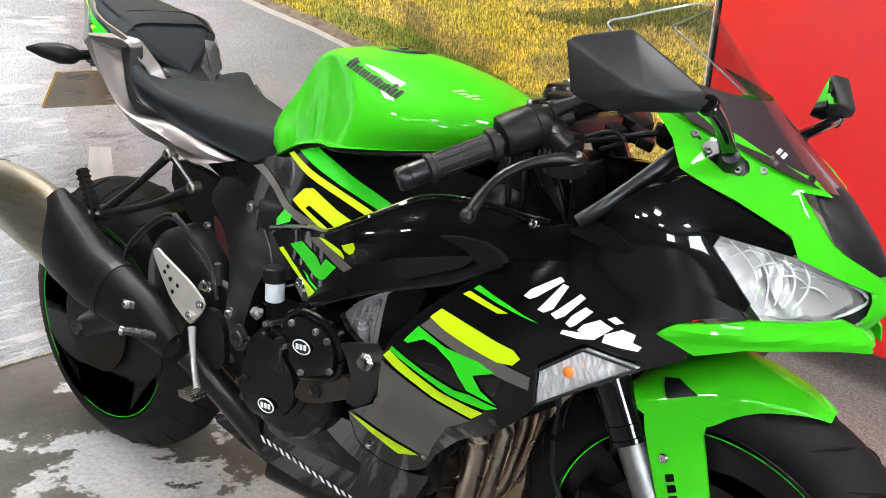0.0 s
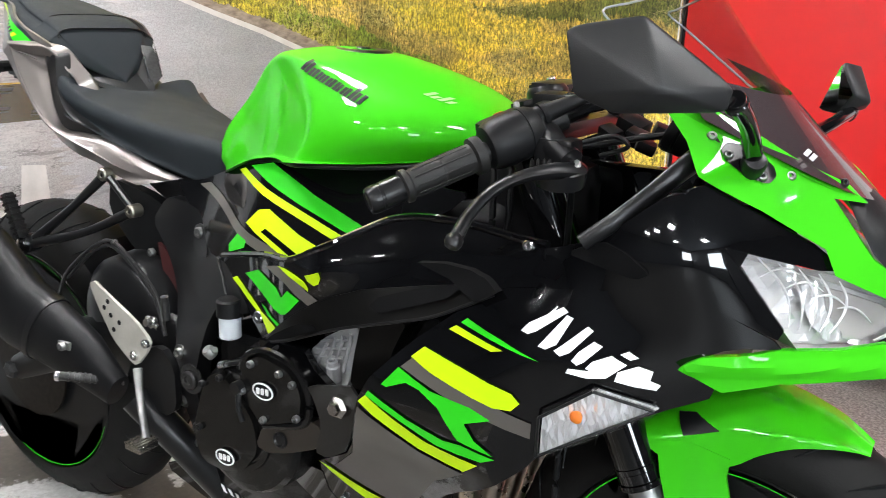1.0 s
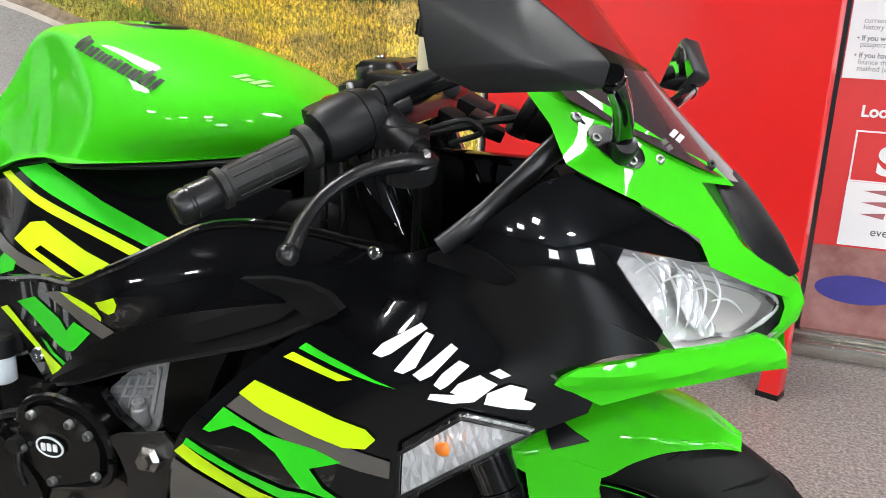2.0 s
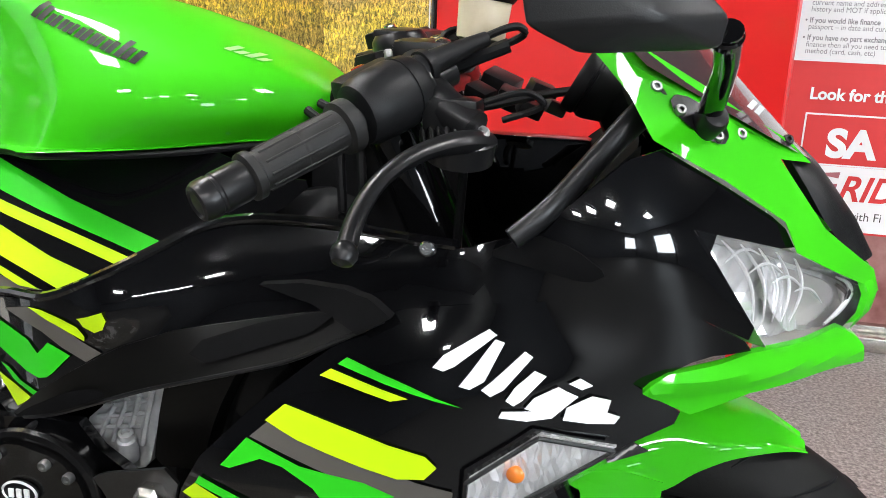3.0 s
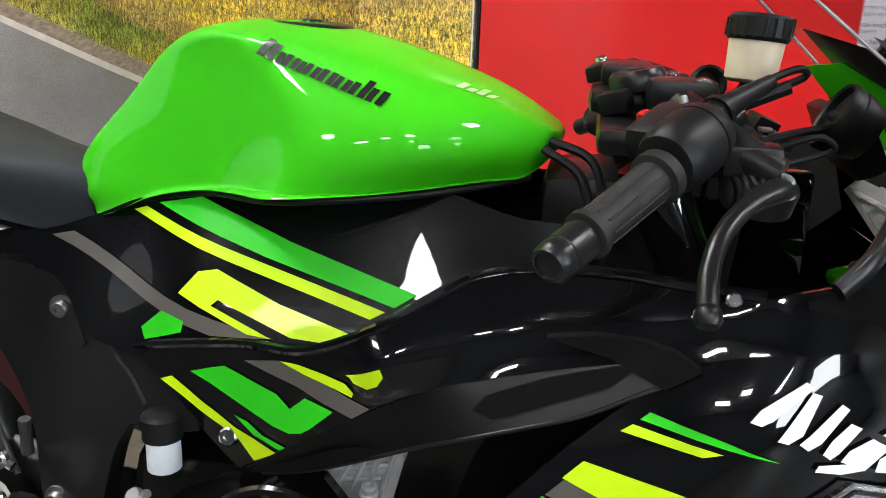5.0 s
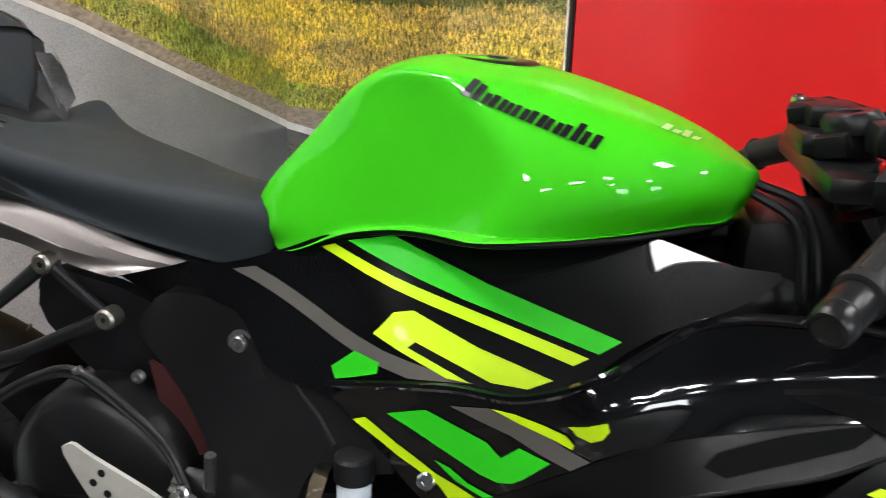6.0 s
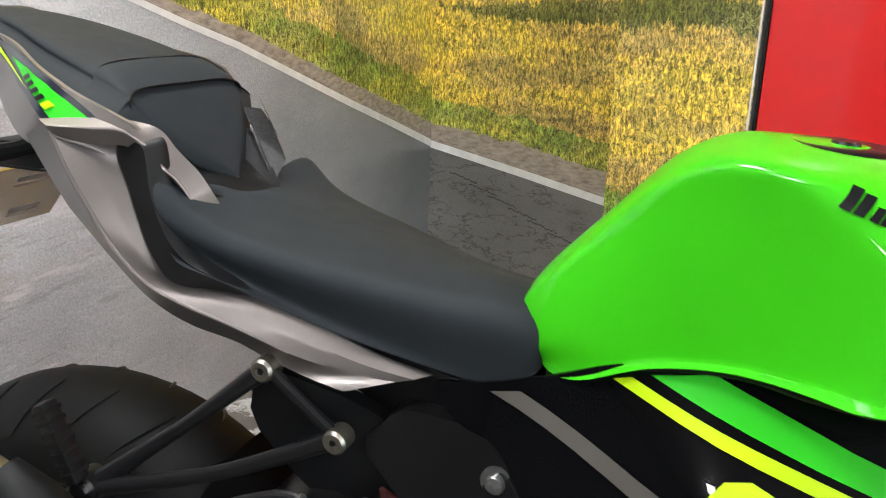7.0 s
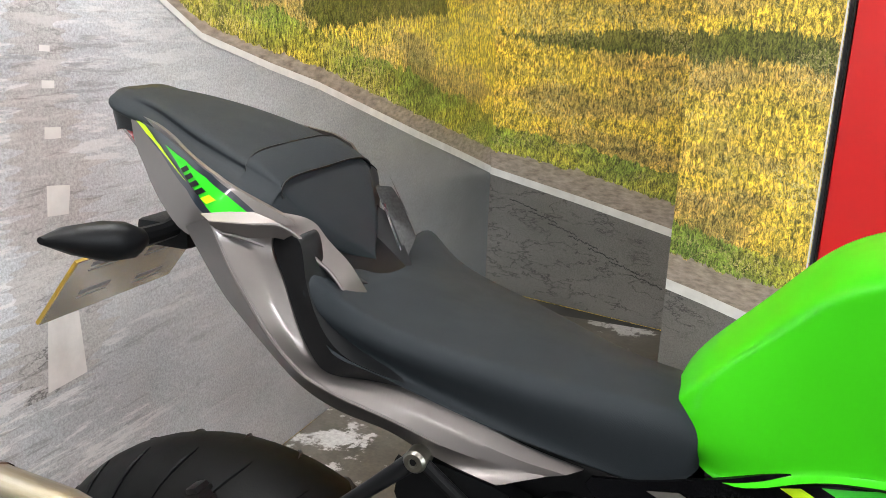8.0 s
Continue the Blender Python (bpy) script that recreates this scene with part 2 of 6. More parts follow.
def print_green_grass():
    return grass_like("mural_green_verge_print", [(0.30, (0.09, 0.16, 0.03)), (0.42, (0.22, 0.32, 0.05)), (0.52, (0.42, 0.42, 0.06)), (0.62, (0.60, 0.50, 0.07))], 0.95, 0.8)


def print_road(name, a, b, streak, glare_fade=0.0):
    m, nt, p = nodes_of(name)
    wide = noise_of(nt, 1.3, 5, 0.6, (1, 1, 2))
    fine = noise_of(nt, 210, 4, 0.8)
    marks = noise_of(nt, 6, 8, 0.7, (1, 0.9, 7))
    dark = noise_of(nt, 7, 8, 0.7, (1.3, 0.8, 7))
    c = mix(nt, 0.46, ramp(nt, wide, [(0.3, a), (0.7, b)]), ramp(nt, fine, [(0.36, (0.40, 0.40, 0.40)), (0.64, (1.5, 1.5, 1.5))]), "MULTIPLY")
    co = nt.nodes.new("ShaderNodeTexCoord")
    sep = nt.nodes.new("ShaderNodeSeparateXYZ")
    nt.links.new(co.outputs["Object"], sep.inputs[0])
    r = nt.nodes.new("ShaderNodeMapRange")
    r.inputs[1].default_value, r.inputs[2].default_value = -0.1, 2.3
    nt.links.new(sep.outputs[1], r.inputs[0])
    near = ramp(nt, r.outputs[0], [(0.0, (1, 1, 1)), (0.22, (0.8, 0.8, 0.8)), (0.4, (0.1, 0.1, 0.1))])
    pale = mix(nt, 1.0, ramp(nt, marks, [(0.53, (0, 0, 0)), (0.60, (streak, streak, streak))]), near, "MULTIPLY")
    deep = mix(nt, 1.0, ramp(nt, dark, [(0.57, (0, 0, 0)), (0.63, (streak, streak, streak))]), near, "MULTIPLY")
    lines = ramp(nt, noise_of(nt, 4.5, 7, 0.62, (1, 1, 2.6)), [(0.488, (1, 1, 1)), (0.498, (0.25, 0.25, 0.25)), (0.503, (0.25, 0.25, 0.25)), (0.513, (1, 1, 1))])
    where = ramp(nt, noise_of(nt, 2.6, 3, 0.6), [(0.48, (0, 0, 0)), (0.56, (0.85, 0.85, 0.85))])
    if not glare_fade:
        c = mix(nt, where, c, mix(nt, 1.0, c, lines, "MULTIPLY"))
    c = mix(nt, pale, c, (0.66, 0.64, 0.62))
    c = mix(nt, deep, c, (0.15, 0.145, 0.14))
    # reflected-light haze painted into the near end of the print, darker along the wall
    if glare_fade:
        c = mix(nt, 1.0, c, ramp(nt, r.outputs[0], [(0.0, (1.6, 1.61, 1.62)), (0.22, (1.3, 1.31, 1.32)), (0.5, (0.95, 0.95, 0.95)), (1.0, (glare_fade, glare_fade, glare_fade))]), "MULTIPLY")
    nt.links.new(c, p.inputs["Base Color"])
    p.inputs["Roughness"].default_value = 0.3
    p.inputs["Coat Weight"].default_value, p.inputs["Coat Roughness"].default_value = 0.3, 0.12
    return m


PRINT_GRASS, PRINT_MEADOW, PRINT_VERGE = print_grass(), print_meadow(), print_green_grass()
PRINT_FOREST = grass_like("mural_bush_print", [(0.3, (0.09, 0.12, 0.03)), (0.5, (0.22, 0.23, 0.055)), (0.68, (0.40, 0.34, 0.08))], 0.62, 0.9)
# side-wall road carries a painted glare haze at its near end
PRINT_ROAD = print_road("mural_road_print_glare", (0.30, 0.312, 0.32), (0.50, 0.515, 0.525), 0.6, 0.40)
PRINT_DARK_ROAD = print_road("mural_dark_road_print", (0.13, 0.125, 0.113), (0.21, 0.20, 0.182), 0.0)
PRINT_WORN = print_road("mural_worn_paint_print", (0.42, 0.42, 0.41), (0.56, 0.56, 0.55), 0.6)
PRINT_DIRT = surface("mural_dirt_print", (0.20, 0.165, 0.13), (0.46, 0.38, 0.31), 30, 0.35, stretch=(1, 1, 3))
PRINT_WHITE = surface("mural_white_line_print", (0.62, 0.61, 0.58), (0.78, 0.77, 0.74), 18, 0.33)
PRINT_CRACK = surface("mural_crack_print", (0.02, 0.02, 0.02), (0.05, 0.048, 0.045), 30, 0.4)


def floor_material():
    m, nt, p = nodes_of("speckled_floor")
    sp = noise_of(nt, 120, 3, 0.7)
    sp2 = noise_of(nt, 46, 4, 0.7)
    wide = noise_of(nt, 0.9, 5, 0.6)
    c = ramp(nt, sp, [(0.36, (0.11, 0.095, 0.09)), (0.5, (0.24, 0.215, 0.205)), (0.66, (0.42, 0.385, 0.37))])
    c = mix(nt, 0.5, c, ramp(nt, sp2, [(0.35, (0.5, 0.5, 0.5)), (0.65, (1.2, 1.2, 1.2))]), "MULTIPLY")
    c = mix(nt, 0.5, c, ramp(nt, wide, [(0.3, (0.75, 0.72, 0.70)), (0.7, (1.1, 1.08, 1.06))]), "MULTIPLY")
    nt.links.new(c, p.inputs["Base Color"])
    p.inputs["Roughness"].default_value = 0.42
    bump(nt, p, sp, 0.15, 0.001)
    return m


def worn_floor_material():
    m, nt, p = nodes_of("worn_road_floor_print")
    wide = noise_of(nt, 2.2, 8, 0.68)
    chips = noise_of(nt, 3.4, 10, 0.68)
    fine = noise_of(nt, 90, 4, 0.7)
    c = ramp(nt, wide, [(0.32, (0.050, 0.042, 0.033)), (0.5, (0.095, 0.085, 0.068)), (0.62, (0.15, 0.138, 0.118))])
    c = mix(nt, 0.6, c, ramp(nt, fine, [(0.3, (0.6, 0.6, 0.6)), (0.7, (1.25, 1.22, 1.2))]), "MULTIPLY")
    place = nt.nodes.new("ShaderNodeNewGeometry")
    reach = nt.nodes.new("ShaderNodeVectorMath")
    reach.operation = "DISTANCE"
    reach.inputs[1].default_value = (0.22, 0.0, 0.0)
    nt.links.new(place.outputs["Position"], reach.inputs[0])
    more = nt.nodes.new("ShaderNodeMapRange")
    more.inputs[1].default_value, more.inputs[2].default_value = 0.1, 0.7
    more.inputs[3].default_value, more.inputs[4].default_value = 0.075, -0.01
    nt.links.new(reach.outputs["Value"], more.inputs[0])
    total = nt.nodes.new("ShaderNodeMath")
    nt.links.new(chips, total.inputs[0])
    nt.links.new(more.outputs[0], total.inputs[1])
    c = mix(nt, ramp(nt, total.outputs[0], [(0.55, (0, 0, 0)), (0.575, (0.9, 0.9, 0.9))]), c, ramp(nt, fine, [(0.3, (0.40, 0.39, 0.375)), (0.7, (0.62, 0.61, 0.60))]))
    nt.links.new(c, p.inputs["Base Color"])
    r = nt.nodes.new("ShaderNodeMapRange")
    r.inputs[3].default_value, r.inputs[4].default_value = 0.22, 0.5
    nt.links.new(wide, r.inputs[0])
    nt.links.new(r.outputs[0], p.inputs["Roughness"])
    return m


FLOOR, WORN_FLOOR = floor_material(), worn_floor_material()


# ---- shape helpers ----
def finish(bm, name, mat, parent, label="", smooth=True, sharp=35):
    bmesh.ops.recalc_face_normals(bm, faces=bm.faces)
    me = bpy.data.meshes.new(name)
    for f in bm.faces:
        f.smooth = smooth
    if smooth:
        for e in bm.edges:
            if len(e.link_faces) == 2 and e.calc_face_angle(0) > radians(sharp):
                e.smooth = False
    bm.to_mesh(me)
    bm.free()
    me.materials.append(mat)
    ob = new(name, me)
    if parent:
        ob.parent = parent
    if label:
        ob["label"] = label
    return ob


def part(name, bm, mat, parent, label="", smooth=True, sharp=35):
    return finish(bm, name, mat, parent, label, smooth, sharp)


def thing(name, label, category, group="", kind="", at=(0, 0, 0)):
    e = new(name)
    e.location = at
    return tagged(e, label, category, group, kind)


def box(x0, x1, y0, y1, z0, z1, bevel=0.0, m=None):
    bm = bmesh.new()
    bmesh.ops.create_cube(bm, size=1, matrix=Matrix.LocRotScale(((x0 + x1) / 2, (y0 + y1) / 2, (z0 + z1) / 2), None, (abs(x1 - x0), abs(y1 - y0), abs(z1 - z0))))
    if bevel:
        bmesh.ops.bevel(bm, geom=bm.edges[:], offset=bevel, segments=2, affect="EDGES", profile=0.6)
    if m:
        bm.transform(m)
    return bm


def join(*bms):
    out = bms[0]
    for b in bms[1:]:
        me = bpy.data.meshes.new("joined")
        b.to_mesh(me)
        b.free()
        out.from_mesh(me)
        bpy.data.meshes.remove(me)
    return out


def curve(pts, n):
    """A smooth line through the points."""
    p = np.array(pts, float)
    d = np.r_[0, np.cumsum(np.linalg.norm(np.diff(p, axis=0), axis=1) ** 0.5 + 1e-9)]
    m = np.gradient(p, d, axis=0)
    t = np.linspace(0, d[-1], n)
    i = np.clip(np.searchsorted(d, t, "right") - 1, 0, len(p) - 2)
    h = (d[i + 1] - d[i])[:, None]
    u = ((t - d[i]) / (d[i + 1] - d[i]))[:, None]
    return ((2 * u**3 - 3 * u**2 + 1) * p[i] + (u**3 - 2 * u**2 + u) * h * m[i] + (-2 * u**3 + 3 * u**2) * p[i + 1] + (u**3 - u**2) * h * m[i + 1])


def skin(rings, close_ring=True, caps=True):
    bm = bmesh.new()
    vs = [[bm.verts.new(p) for p in r] for r in rings]
    n = len(rings[0])
    for a, b in zip(vs, vs[1:]):
        for k in range(n if close_ring else n - 1):
            bm.faces.new((a[k], a[(k + 1) % n], b[(k + 1) % n], b[k]))
    if caps and close_ring:
        bm.faces.new(vs[0][::-1])
        bm.faces.new(vs[-1])
    return bm


def tube(pts, radii, sides=12, n=24, flat=1.0, up=(0, 0, 1)):
    """A round or flattened bar along a smooth line; radii: one, or one for each point."""
    line = curve(pts, n) if len(pts) > 2 else np.linspace(pts[0], pts[1], 2)
    if isinstance(radii, (int, float)):
        radii = [radii] * len(pts)
    r = np.interp(np.linspace(0, 1, len(line)), np.linspace(0, 1, len(radii)), radii)
    tan = np.gradient(line, axis=0)
    rings = []
    for c, t, q in zip(line, tan, r):
        t = t / np.linalg.norm(t)
        s = np.cross(t, up)
        s = s / (np.linalg.norm(s) + 1e-9)
        u = np.cross(s, t)
        rings.append([c + q * (math.cos(a) * s * flat + math.sin(a) * u) for a in np.linspace(0, 2 * math.pi, sides, endpoint=False)])
    return skin(rings)


def lathe(profile, at, axis, sides=24, start=(0, 0, 1)):
    """Turns a profile of (along, radius) round an axis through at."""
    ax = Vector(axis).normalized()
    q = Vector((0, 0, 1)).rotation_difference(ax).to_matrix()
    rings = []
    for along, r in profile:
        rings.append([Vector(at) + q @ Vector((r * math.cos(a), r * math.sin(a), along)) for a in np.linspace(0, 2 * math.pi, sides, endpoint=False)])
    return skin(rings)


def bolt_head(at, axis, r=0.006, h=0.004):
    return lathe([(-0.002, r), (h * 0.6, r), (h, r * 0.8), (h, r * 0.45), (h * 0.45, r * 0.4), (h * 0.45, 0.0002)], at, axis, 12)


def rbf(ctrl, lam=3e-4):
    """A smooth half-width over the side view: thin-plate interpolation of (x, z, half-width)."""
    c = np.array(ctrl).reshape(-1, 3)
    n = len(c)
    phi = lambda r2: np.where(r2 > 1e-12, 0.5 * r2 * np.log(r2 + 1e-12), 0)
    k = phi(((c[:, None, :2] - c[None, :, :2]) ** 2).sum(-1)) + lam * np.eye(n)
    p = np.c_[np.ones(n), c[:, :2]]
    w = np.linalg.solve(np.block([[k, p], [p.T, np.zeros((3, 3))]]), np.r_[c[:, 2], 0, 0, 0])
    return lambda x, z: max(0.004, float(phi((x - c[:, 0]) ** 2 + (z - c[:, 1]) ** 2) @ w[:n] + w[n] + w[n + 1] * x + w[n + 2] * z))


def rounded(poly, times=1):
    p = [np.array(q, float) for q in poly]
    for _ in range(times):
        o = []
        for a, b in zip(p, p[1:] + p[:1]):
            o += [a * 0.82 + b * 0.18, a * 0.18 + b * 0.82]
        p = o
    return p


def panel(outline, f, off=0.0, thick=0.004, step=0.014, side=-1, soft=1, back=True, shift=None):
    """A sheet with this outline in side view (x, z), laid on the half-width f, raised by off; side -1 is the bike's right."""
    ring = [Vector((float(p[0]), float(p[1]))) for p in (rounded(outline, soft) if soft else outline)]
    ring = [q for a, b in zip(ring, ring[1:] + ring[:1]) for q in ([a] + [a.lerp(b, k / m) for m in [max(1, math.ceil((b - a).length / step))] for k in range(1, m)])]
    n0 = len(ring)
    xs, zs = [q.x for q in ring], [q.y for q in ring]
    ex, ez = np.array(xs), np.array(zs)
    nx, nz = np.roll(ex, -1), np.roll(ez, -1)
    inner = []
    for j, z in enumerate(np.arange(min(zs) + step / 2, max(zs), step * 0.87)):
        for x in np.arange(min(xs) + step * (0.25 + 0.5 * (j % 2)), max(xs), step):
            with np.errstate(divide="ignore", invalid="ignore"):
                hit = ((ez > z) != (nz > z)) & (x < (nx - ex) * (z - ez) / (nz - ez) + ex)
            if hit.sum() % 2 and np.hypot(ex - x, ez - z).min() > step * 0.45:
                inner.append(Vector((x, z)))
    co, _, tri, *_ = delaunay_2d_cdt(ring + inner, [], [list(range(n0))], 1, 1e-6)
    bm = bmesh.new()
    vs = [bm.verts.new((q.x, 0, q.y)) for q in co]
    for t in tri:
        bm.faces.new([vs[k] for k in t])
    bmesh.ops.delete(bm, geom=[v for v in bm.verts if not v.link_faces], context="VERTS")
    for v in bm.verts:
        x, z = v.co.x, v.co.z
        e = 0.002
        gx, gz = (f(x + e, z) - f(x - e, z)) / (2 * e), (f(x, z + e) - f(x, z - e)) / (2 * e)
        n = Vector((-gx, side, -gz)).normalized()
        v.co = Vector((x, side * f(x, z), z)) + n * off
        if shift:
            v.co.y += shift(x)
    bmesh.ops.recalc_face_normals(bm, faces=bm.faces)
    if sum(f2.normal.y * side for f2 in bm.faces) < 0:
        bmesh.ops.reverse_faces(bm, faces=bm.faces)
    if back:
        r = bmesh.ops.extrude_face_region(bm, geom=[f2 for f2 in bm.faces])
        inner = [g for g in r["geom"] if isinstance(g, bmesh.types.BMVert)]
        for v in inner:
            v.co.y -= side * thick
    return bm


def bar_row(a, b, up, count, fill=0.72, lean=0.0, heights=None):
    """Slanted bars in a row from a to b in side view, for lettering that is drawn as plain shapes."""
    a, b, up = np.array(a), np.array(b), np.array(up)
    out = []
    for k in range(count):
        p, q = a + (b - a) * (k / count), a + (b - a) * ((k + fill) / count)
        h = up * (heights[k] if heights else 1.0)
        s = (b - a) * lean / count
        out.append([tuple(p), tuple(q), tuple(q + h + s), tuple(p + h + s)])
    return out


def body(stations, n_x=40, n_r=14, centre=lambda x: 0.0, x_pow=1.0):
    """A symmetrical body from stations of x, top z and points (half-width, z) down to its lower edge."""
    rows = np.array([[s[0], s[1]] + [v for p in s[2:] for v in p] for s in stations])
    fine = curve(rows, n_x)
    rings = []
    for r in fine:
        pts = [(0.0, r[1])] + [(r[k], r[k + 1]) for k in range(2, len(r), 2)]
        first = (-pts[1][0], pts[1][1])
        half = curve([first] + pts, n_r * 2)
        i0 = int(np.argmin(np.abs(half[:, 0])))
        half = half[i0:]
        half[0, 0] = 0.0
        half = curve(half, n_r)
        half[0, 0] = 0.0
        c = centre(r[0])
        right = [(r[0], c - h, z) for h, z in half]
        left = [(r[0], c + h, z) for h, z in half[::-1][:-1]]
        rings.append(right + left)
    return skin(rings)


def cage(rings, creases, level=3, centre=lambda x: 0.0, caps=True, lean=0.0):
    """A symmetrical smooth body that passes through its rings of (x, offset of the right flank, z), each from the top middle down; creases: line or (ring, first, last) to sharpness."""
    full = []
    for r in rings:
        right = [Vector((x, centre(x) if k == 0 else -h, z)) for k, (x, h, z) in enumerate(r)]
        left = [Vector((x, h + 2 * centre(x), z - 2 * lean * (h + centre(x)))) for x, h, z in r[:0:-1]]
        full.append(right + left)
    n, rows = len(full[0]), len(full)
    target = np.array([tuple(p) for r in full for p in r])
    faces = [(a * n + k, a * n + (k + 1) % n, (a + 1) * n + (k + 1) % n, (a + 1) * n + k) for a in range(rows - 1) for k in range(n)]
    if caps:
        faces += [tuple(range(n))[::-1], tuple((rows - 1) * n + k for k in range(n))]
    me = bpy.data.meshes.new("cage")
    me.from_pydata([tuple(p) for p in target], [], faces)
    sharp = {}
    for key, value in creases.items():
        if isinstance(key, int):
            for a in range(rows - 1):
                for k in {key, (n - key) % n}:
                    sharp[frozenset((a * n + k, (a + 1) * n + k))] = value
        else:
            a, k0, k1 = key
            for k in range(k0, k1):
                sharp[frozenset((a * n + k, a * n + k + 1))] = value
                sharp[frozenset((a * n + (n - k) % n, a * n + (n - k - 1) % n))] = value
    attr = me.attributes.new("crease_edge", "FLOAT", "EDGE")
    for e in me.edges:
        attr.data[e.index].value = sharp.get(frozenset(e.vertices), 0.0)
    tmp = bpy.data.objects.new("cage_tmp", me)
    scene.collection.objects.link(tmp)
    sub = tmp.modifiers.new("smooth", "SUBSURF")
    sub.levels = sub.render_levels = level
    pts = target.copy()
    out = None
    for turn in range(7):
        for v, p in zip(me.vertices, pts):
            v.co = p
        me.update()
        bpy.context.view_layer.update()
        if out:
            bpy.data.meshes.remove(out)
        out = bpy.data.meshes.new_from_object(tmp.evaluated_get(bpy.context.evaluated_depsgraph_get()))
        now = np.array([tuple(out.vertices[k].co) for k in range(len(pts))])
        pts += 0.9 * (target - now)
    bpy.data.objects.remove(tmp)
    bm = bmesh.new()
    bm.from_mesh(out)
    bpy.data.meshes.remove(out)
    bpy.data.meshes.remove(me)
    return bm


def hull(pts, bevel):
    bm = bmesh.new()
    for p in pts:
        bm.verts.new(p)
    r = bmesh.ops.convex_hull(bm, input=bm.verts[:])
    loose = {v for k in ("geom_interior", "geom_unused") for v in r[k] if isinstance(v, bmesh.types.BMVert)}
    bmesh.ops.delete(bm, geom=list(loose), context="VERTS")
    bmesh.ops.dissolve_limit(bm, angle_limit=radians(3), verts=bm.verts[:], edges=bm.edges[:])
    bmesh.ops.bevel(bm, geom=bm.edges[:], offset=bevel, segments=3, profile=0.6, affect="EDGES")
    return bm


def loft(lines, n=48, across=4, thick=0.003, inward=(0, 1, 0)):
    """A sheet spanned by smooth lines laid side by side, with straight facets between the lines and a real thickness."""
    fine = [curve(q, n) for q in lines]
    rows = []
    for a, b in zip(fine, fine[1:]):
        rows += [a + (b - a) * (k / across) for k in range(across)]
    rows.append(fine[-1])
    bm = skin([[tuple(p) for p in r] for r in rows], False)
    if thick:
        r = bmesh.ops.extrude_face_region(bm, geom=bm.faces[:])
        for v in [g for g in r["geom"] if isinstance(g, bmesh.types.BMVert)]:
            v.co += Vector(inward) * thick
    return bm


def mirrored(bm, centre):
    """The same sheet on the far side of the centre line."""
    for v in bm.verts:
        v.co.y = 2 * centre - v.co.y
    bmesh.ops.reverse_faces(bm, faces=bm.faces)
    return bm


# ---- the place: floor, walls, ceiling ----
def sheet(poly, mat, name, parent=None):
    bm = bmesh.new()
    bm.faces.new([bm.verts.new(p) for p in poly])
    return finish(bm, name, mat, parent, smooth=False)


# invented dark stretch on the near side, so the black fairing reflects little
tagged(finish(box(1.0, 6.2, -6.2, 0.35, -0.12, 0.0), "added_dark_floor_front", DARK_FLOOR, None, smooth=False), "showroom floor coloured dark grey to keep reflections dark", "floor", kind="structure")
tagged(finish(box(1.0, 6.2, 0.35, 5.2, -0.12, 0.0), "floor", FLOOR, None, smooth=False), "speckled grey-pink showroom floor", "floor", kind="structure")
# dark colour likewise made up, to dim what the side cover reflects
tagged(finish(box(-3.2, 1.0, -6.2, 5.2, -0.12, 0.0), "floor_dark", DARK_FLOOR, None, smooth=False), "showroom floor coloured dark grey to keep reflections dark", "floor", kind="structure")
tagged(finish(box(-0.58, 1.02, -1.3, 2.3, -0.01, 0.003), "floor_print", WORN_FLOOR, None, smooth=False), "worn brown-grey road print laid on the floor", "floor", kind="structure")
tagged(finish(box(-3.2, 6.2, -6.2, 5.2, 2.75, 2.9), "ceiling", CEILING, None, smooth=False), "pale grey tiled showroom ceiling", "ceiling", kind="structure")
for nm, b in (("wall_north", (-3.2, 6.2, 5.0, 5.2)), ("wall_south", (-3.2, 6.2, -6.2, -6.0)), ("wall_west", (-3.2, -3.0, -6.0, 5.0)), ("wall_east", (6.0, 6.2, -6.0, 5.0))):
    tagged(finish(box(*b, 0.0, 2.75), nm, WALL_PAINT, None, smooth=False), "plain grey showroom wall", "wall", kind="structure")


def ceiling_lamp(x, y, lx, ly):
    t = thing("ceiling_light", "white linear ceiling light with a bright diffuser", "ceiling light", "ceiling lights", at=(x, y, 2.75))
    part("housing", join(box(-lx / 2 - 0.02, lx / 2 + 0.02, -ly / 2 - 0.02, -ly / 2, -0.07, 0), box(-lx / 2 - 0.02, lx / 2 + 0.02, ly / 2, ly / 2 + 0.02, -0.07, 0),
                         box(-lx / 2 - 0.02, -lx / 2, -ly / 2, ly / 2, -0.07, 0), box(lx / 2, lx / 2 + 0.02, -ly / 2, ly / 2, -0.07, 0)), WALL_PAINT, t, smooth=False)
    part("diffuser", box(-lx / 2, lx / 2, -ly / 2, ly / 2, -0.06, -0.05), TUBE_LIGHT, t, smooth=False)
    return t


for lx, ly in ((-0.2, -2.85), (1.5, -3.75), (0.7, -4.6), (3.3, -4.4), (2.3, -2.75), (4.3, -2.2), (-0.2, -0.9), (2.6, -0.1), (-0.05, 0.35), (4.1, 0.95), (-2.3, 0.2)):
    ceiling_lamp(lx, ly, 0.40, 0.40)

shop_window = thing("window_1", "bright shop window", "window", kind="structure", at=(5.3, -5.98, 0.0))
part("pane", box(-0.60, 0.60, 0.0, 0.01, 1.05, 2.25), SHOP_WINDOW, shop_window, smooth=False)
for q in (-0.63, 0.63):
    part("window_frame", box(q - 0.03, q + 0.03, 0.0, 0.05, 1.0, 2.3), SATIN, shop_window, smooth=False)
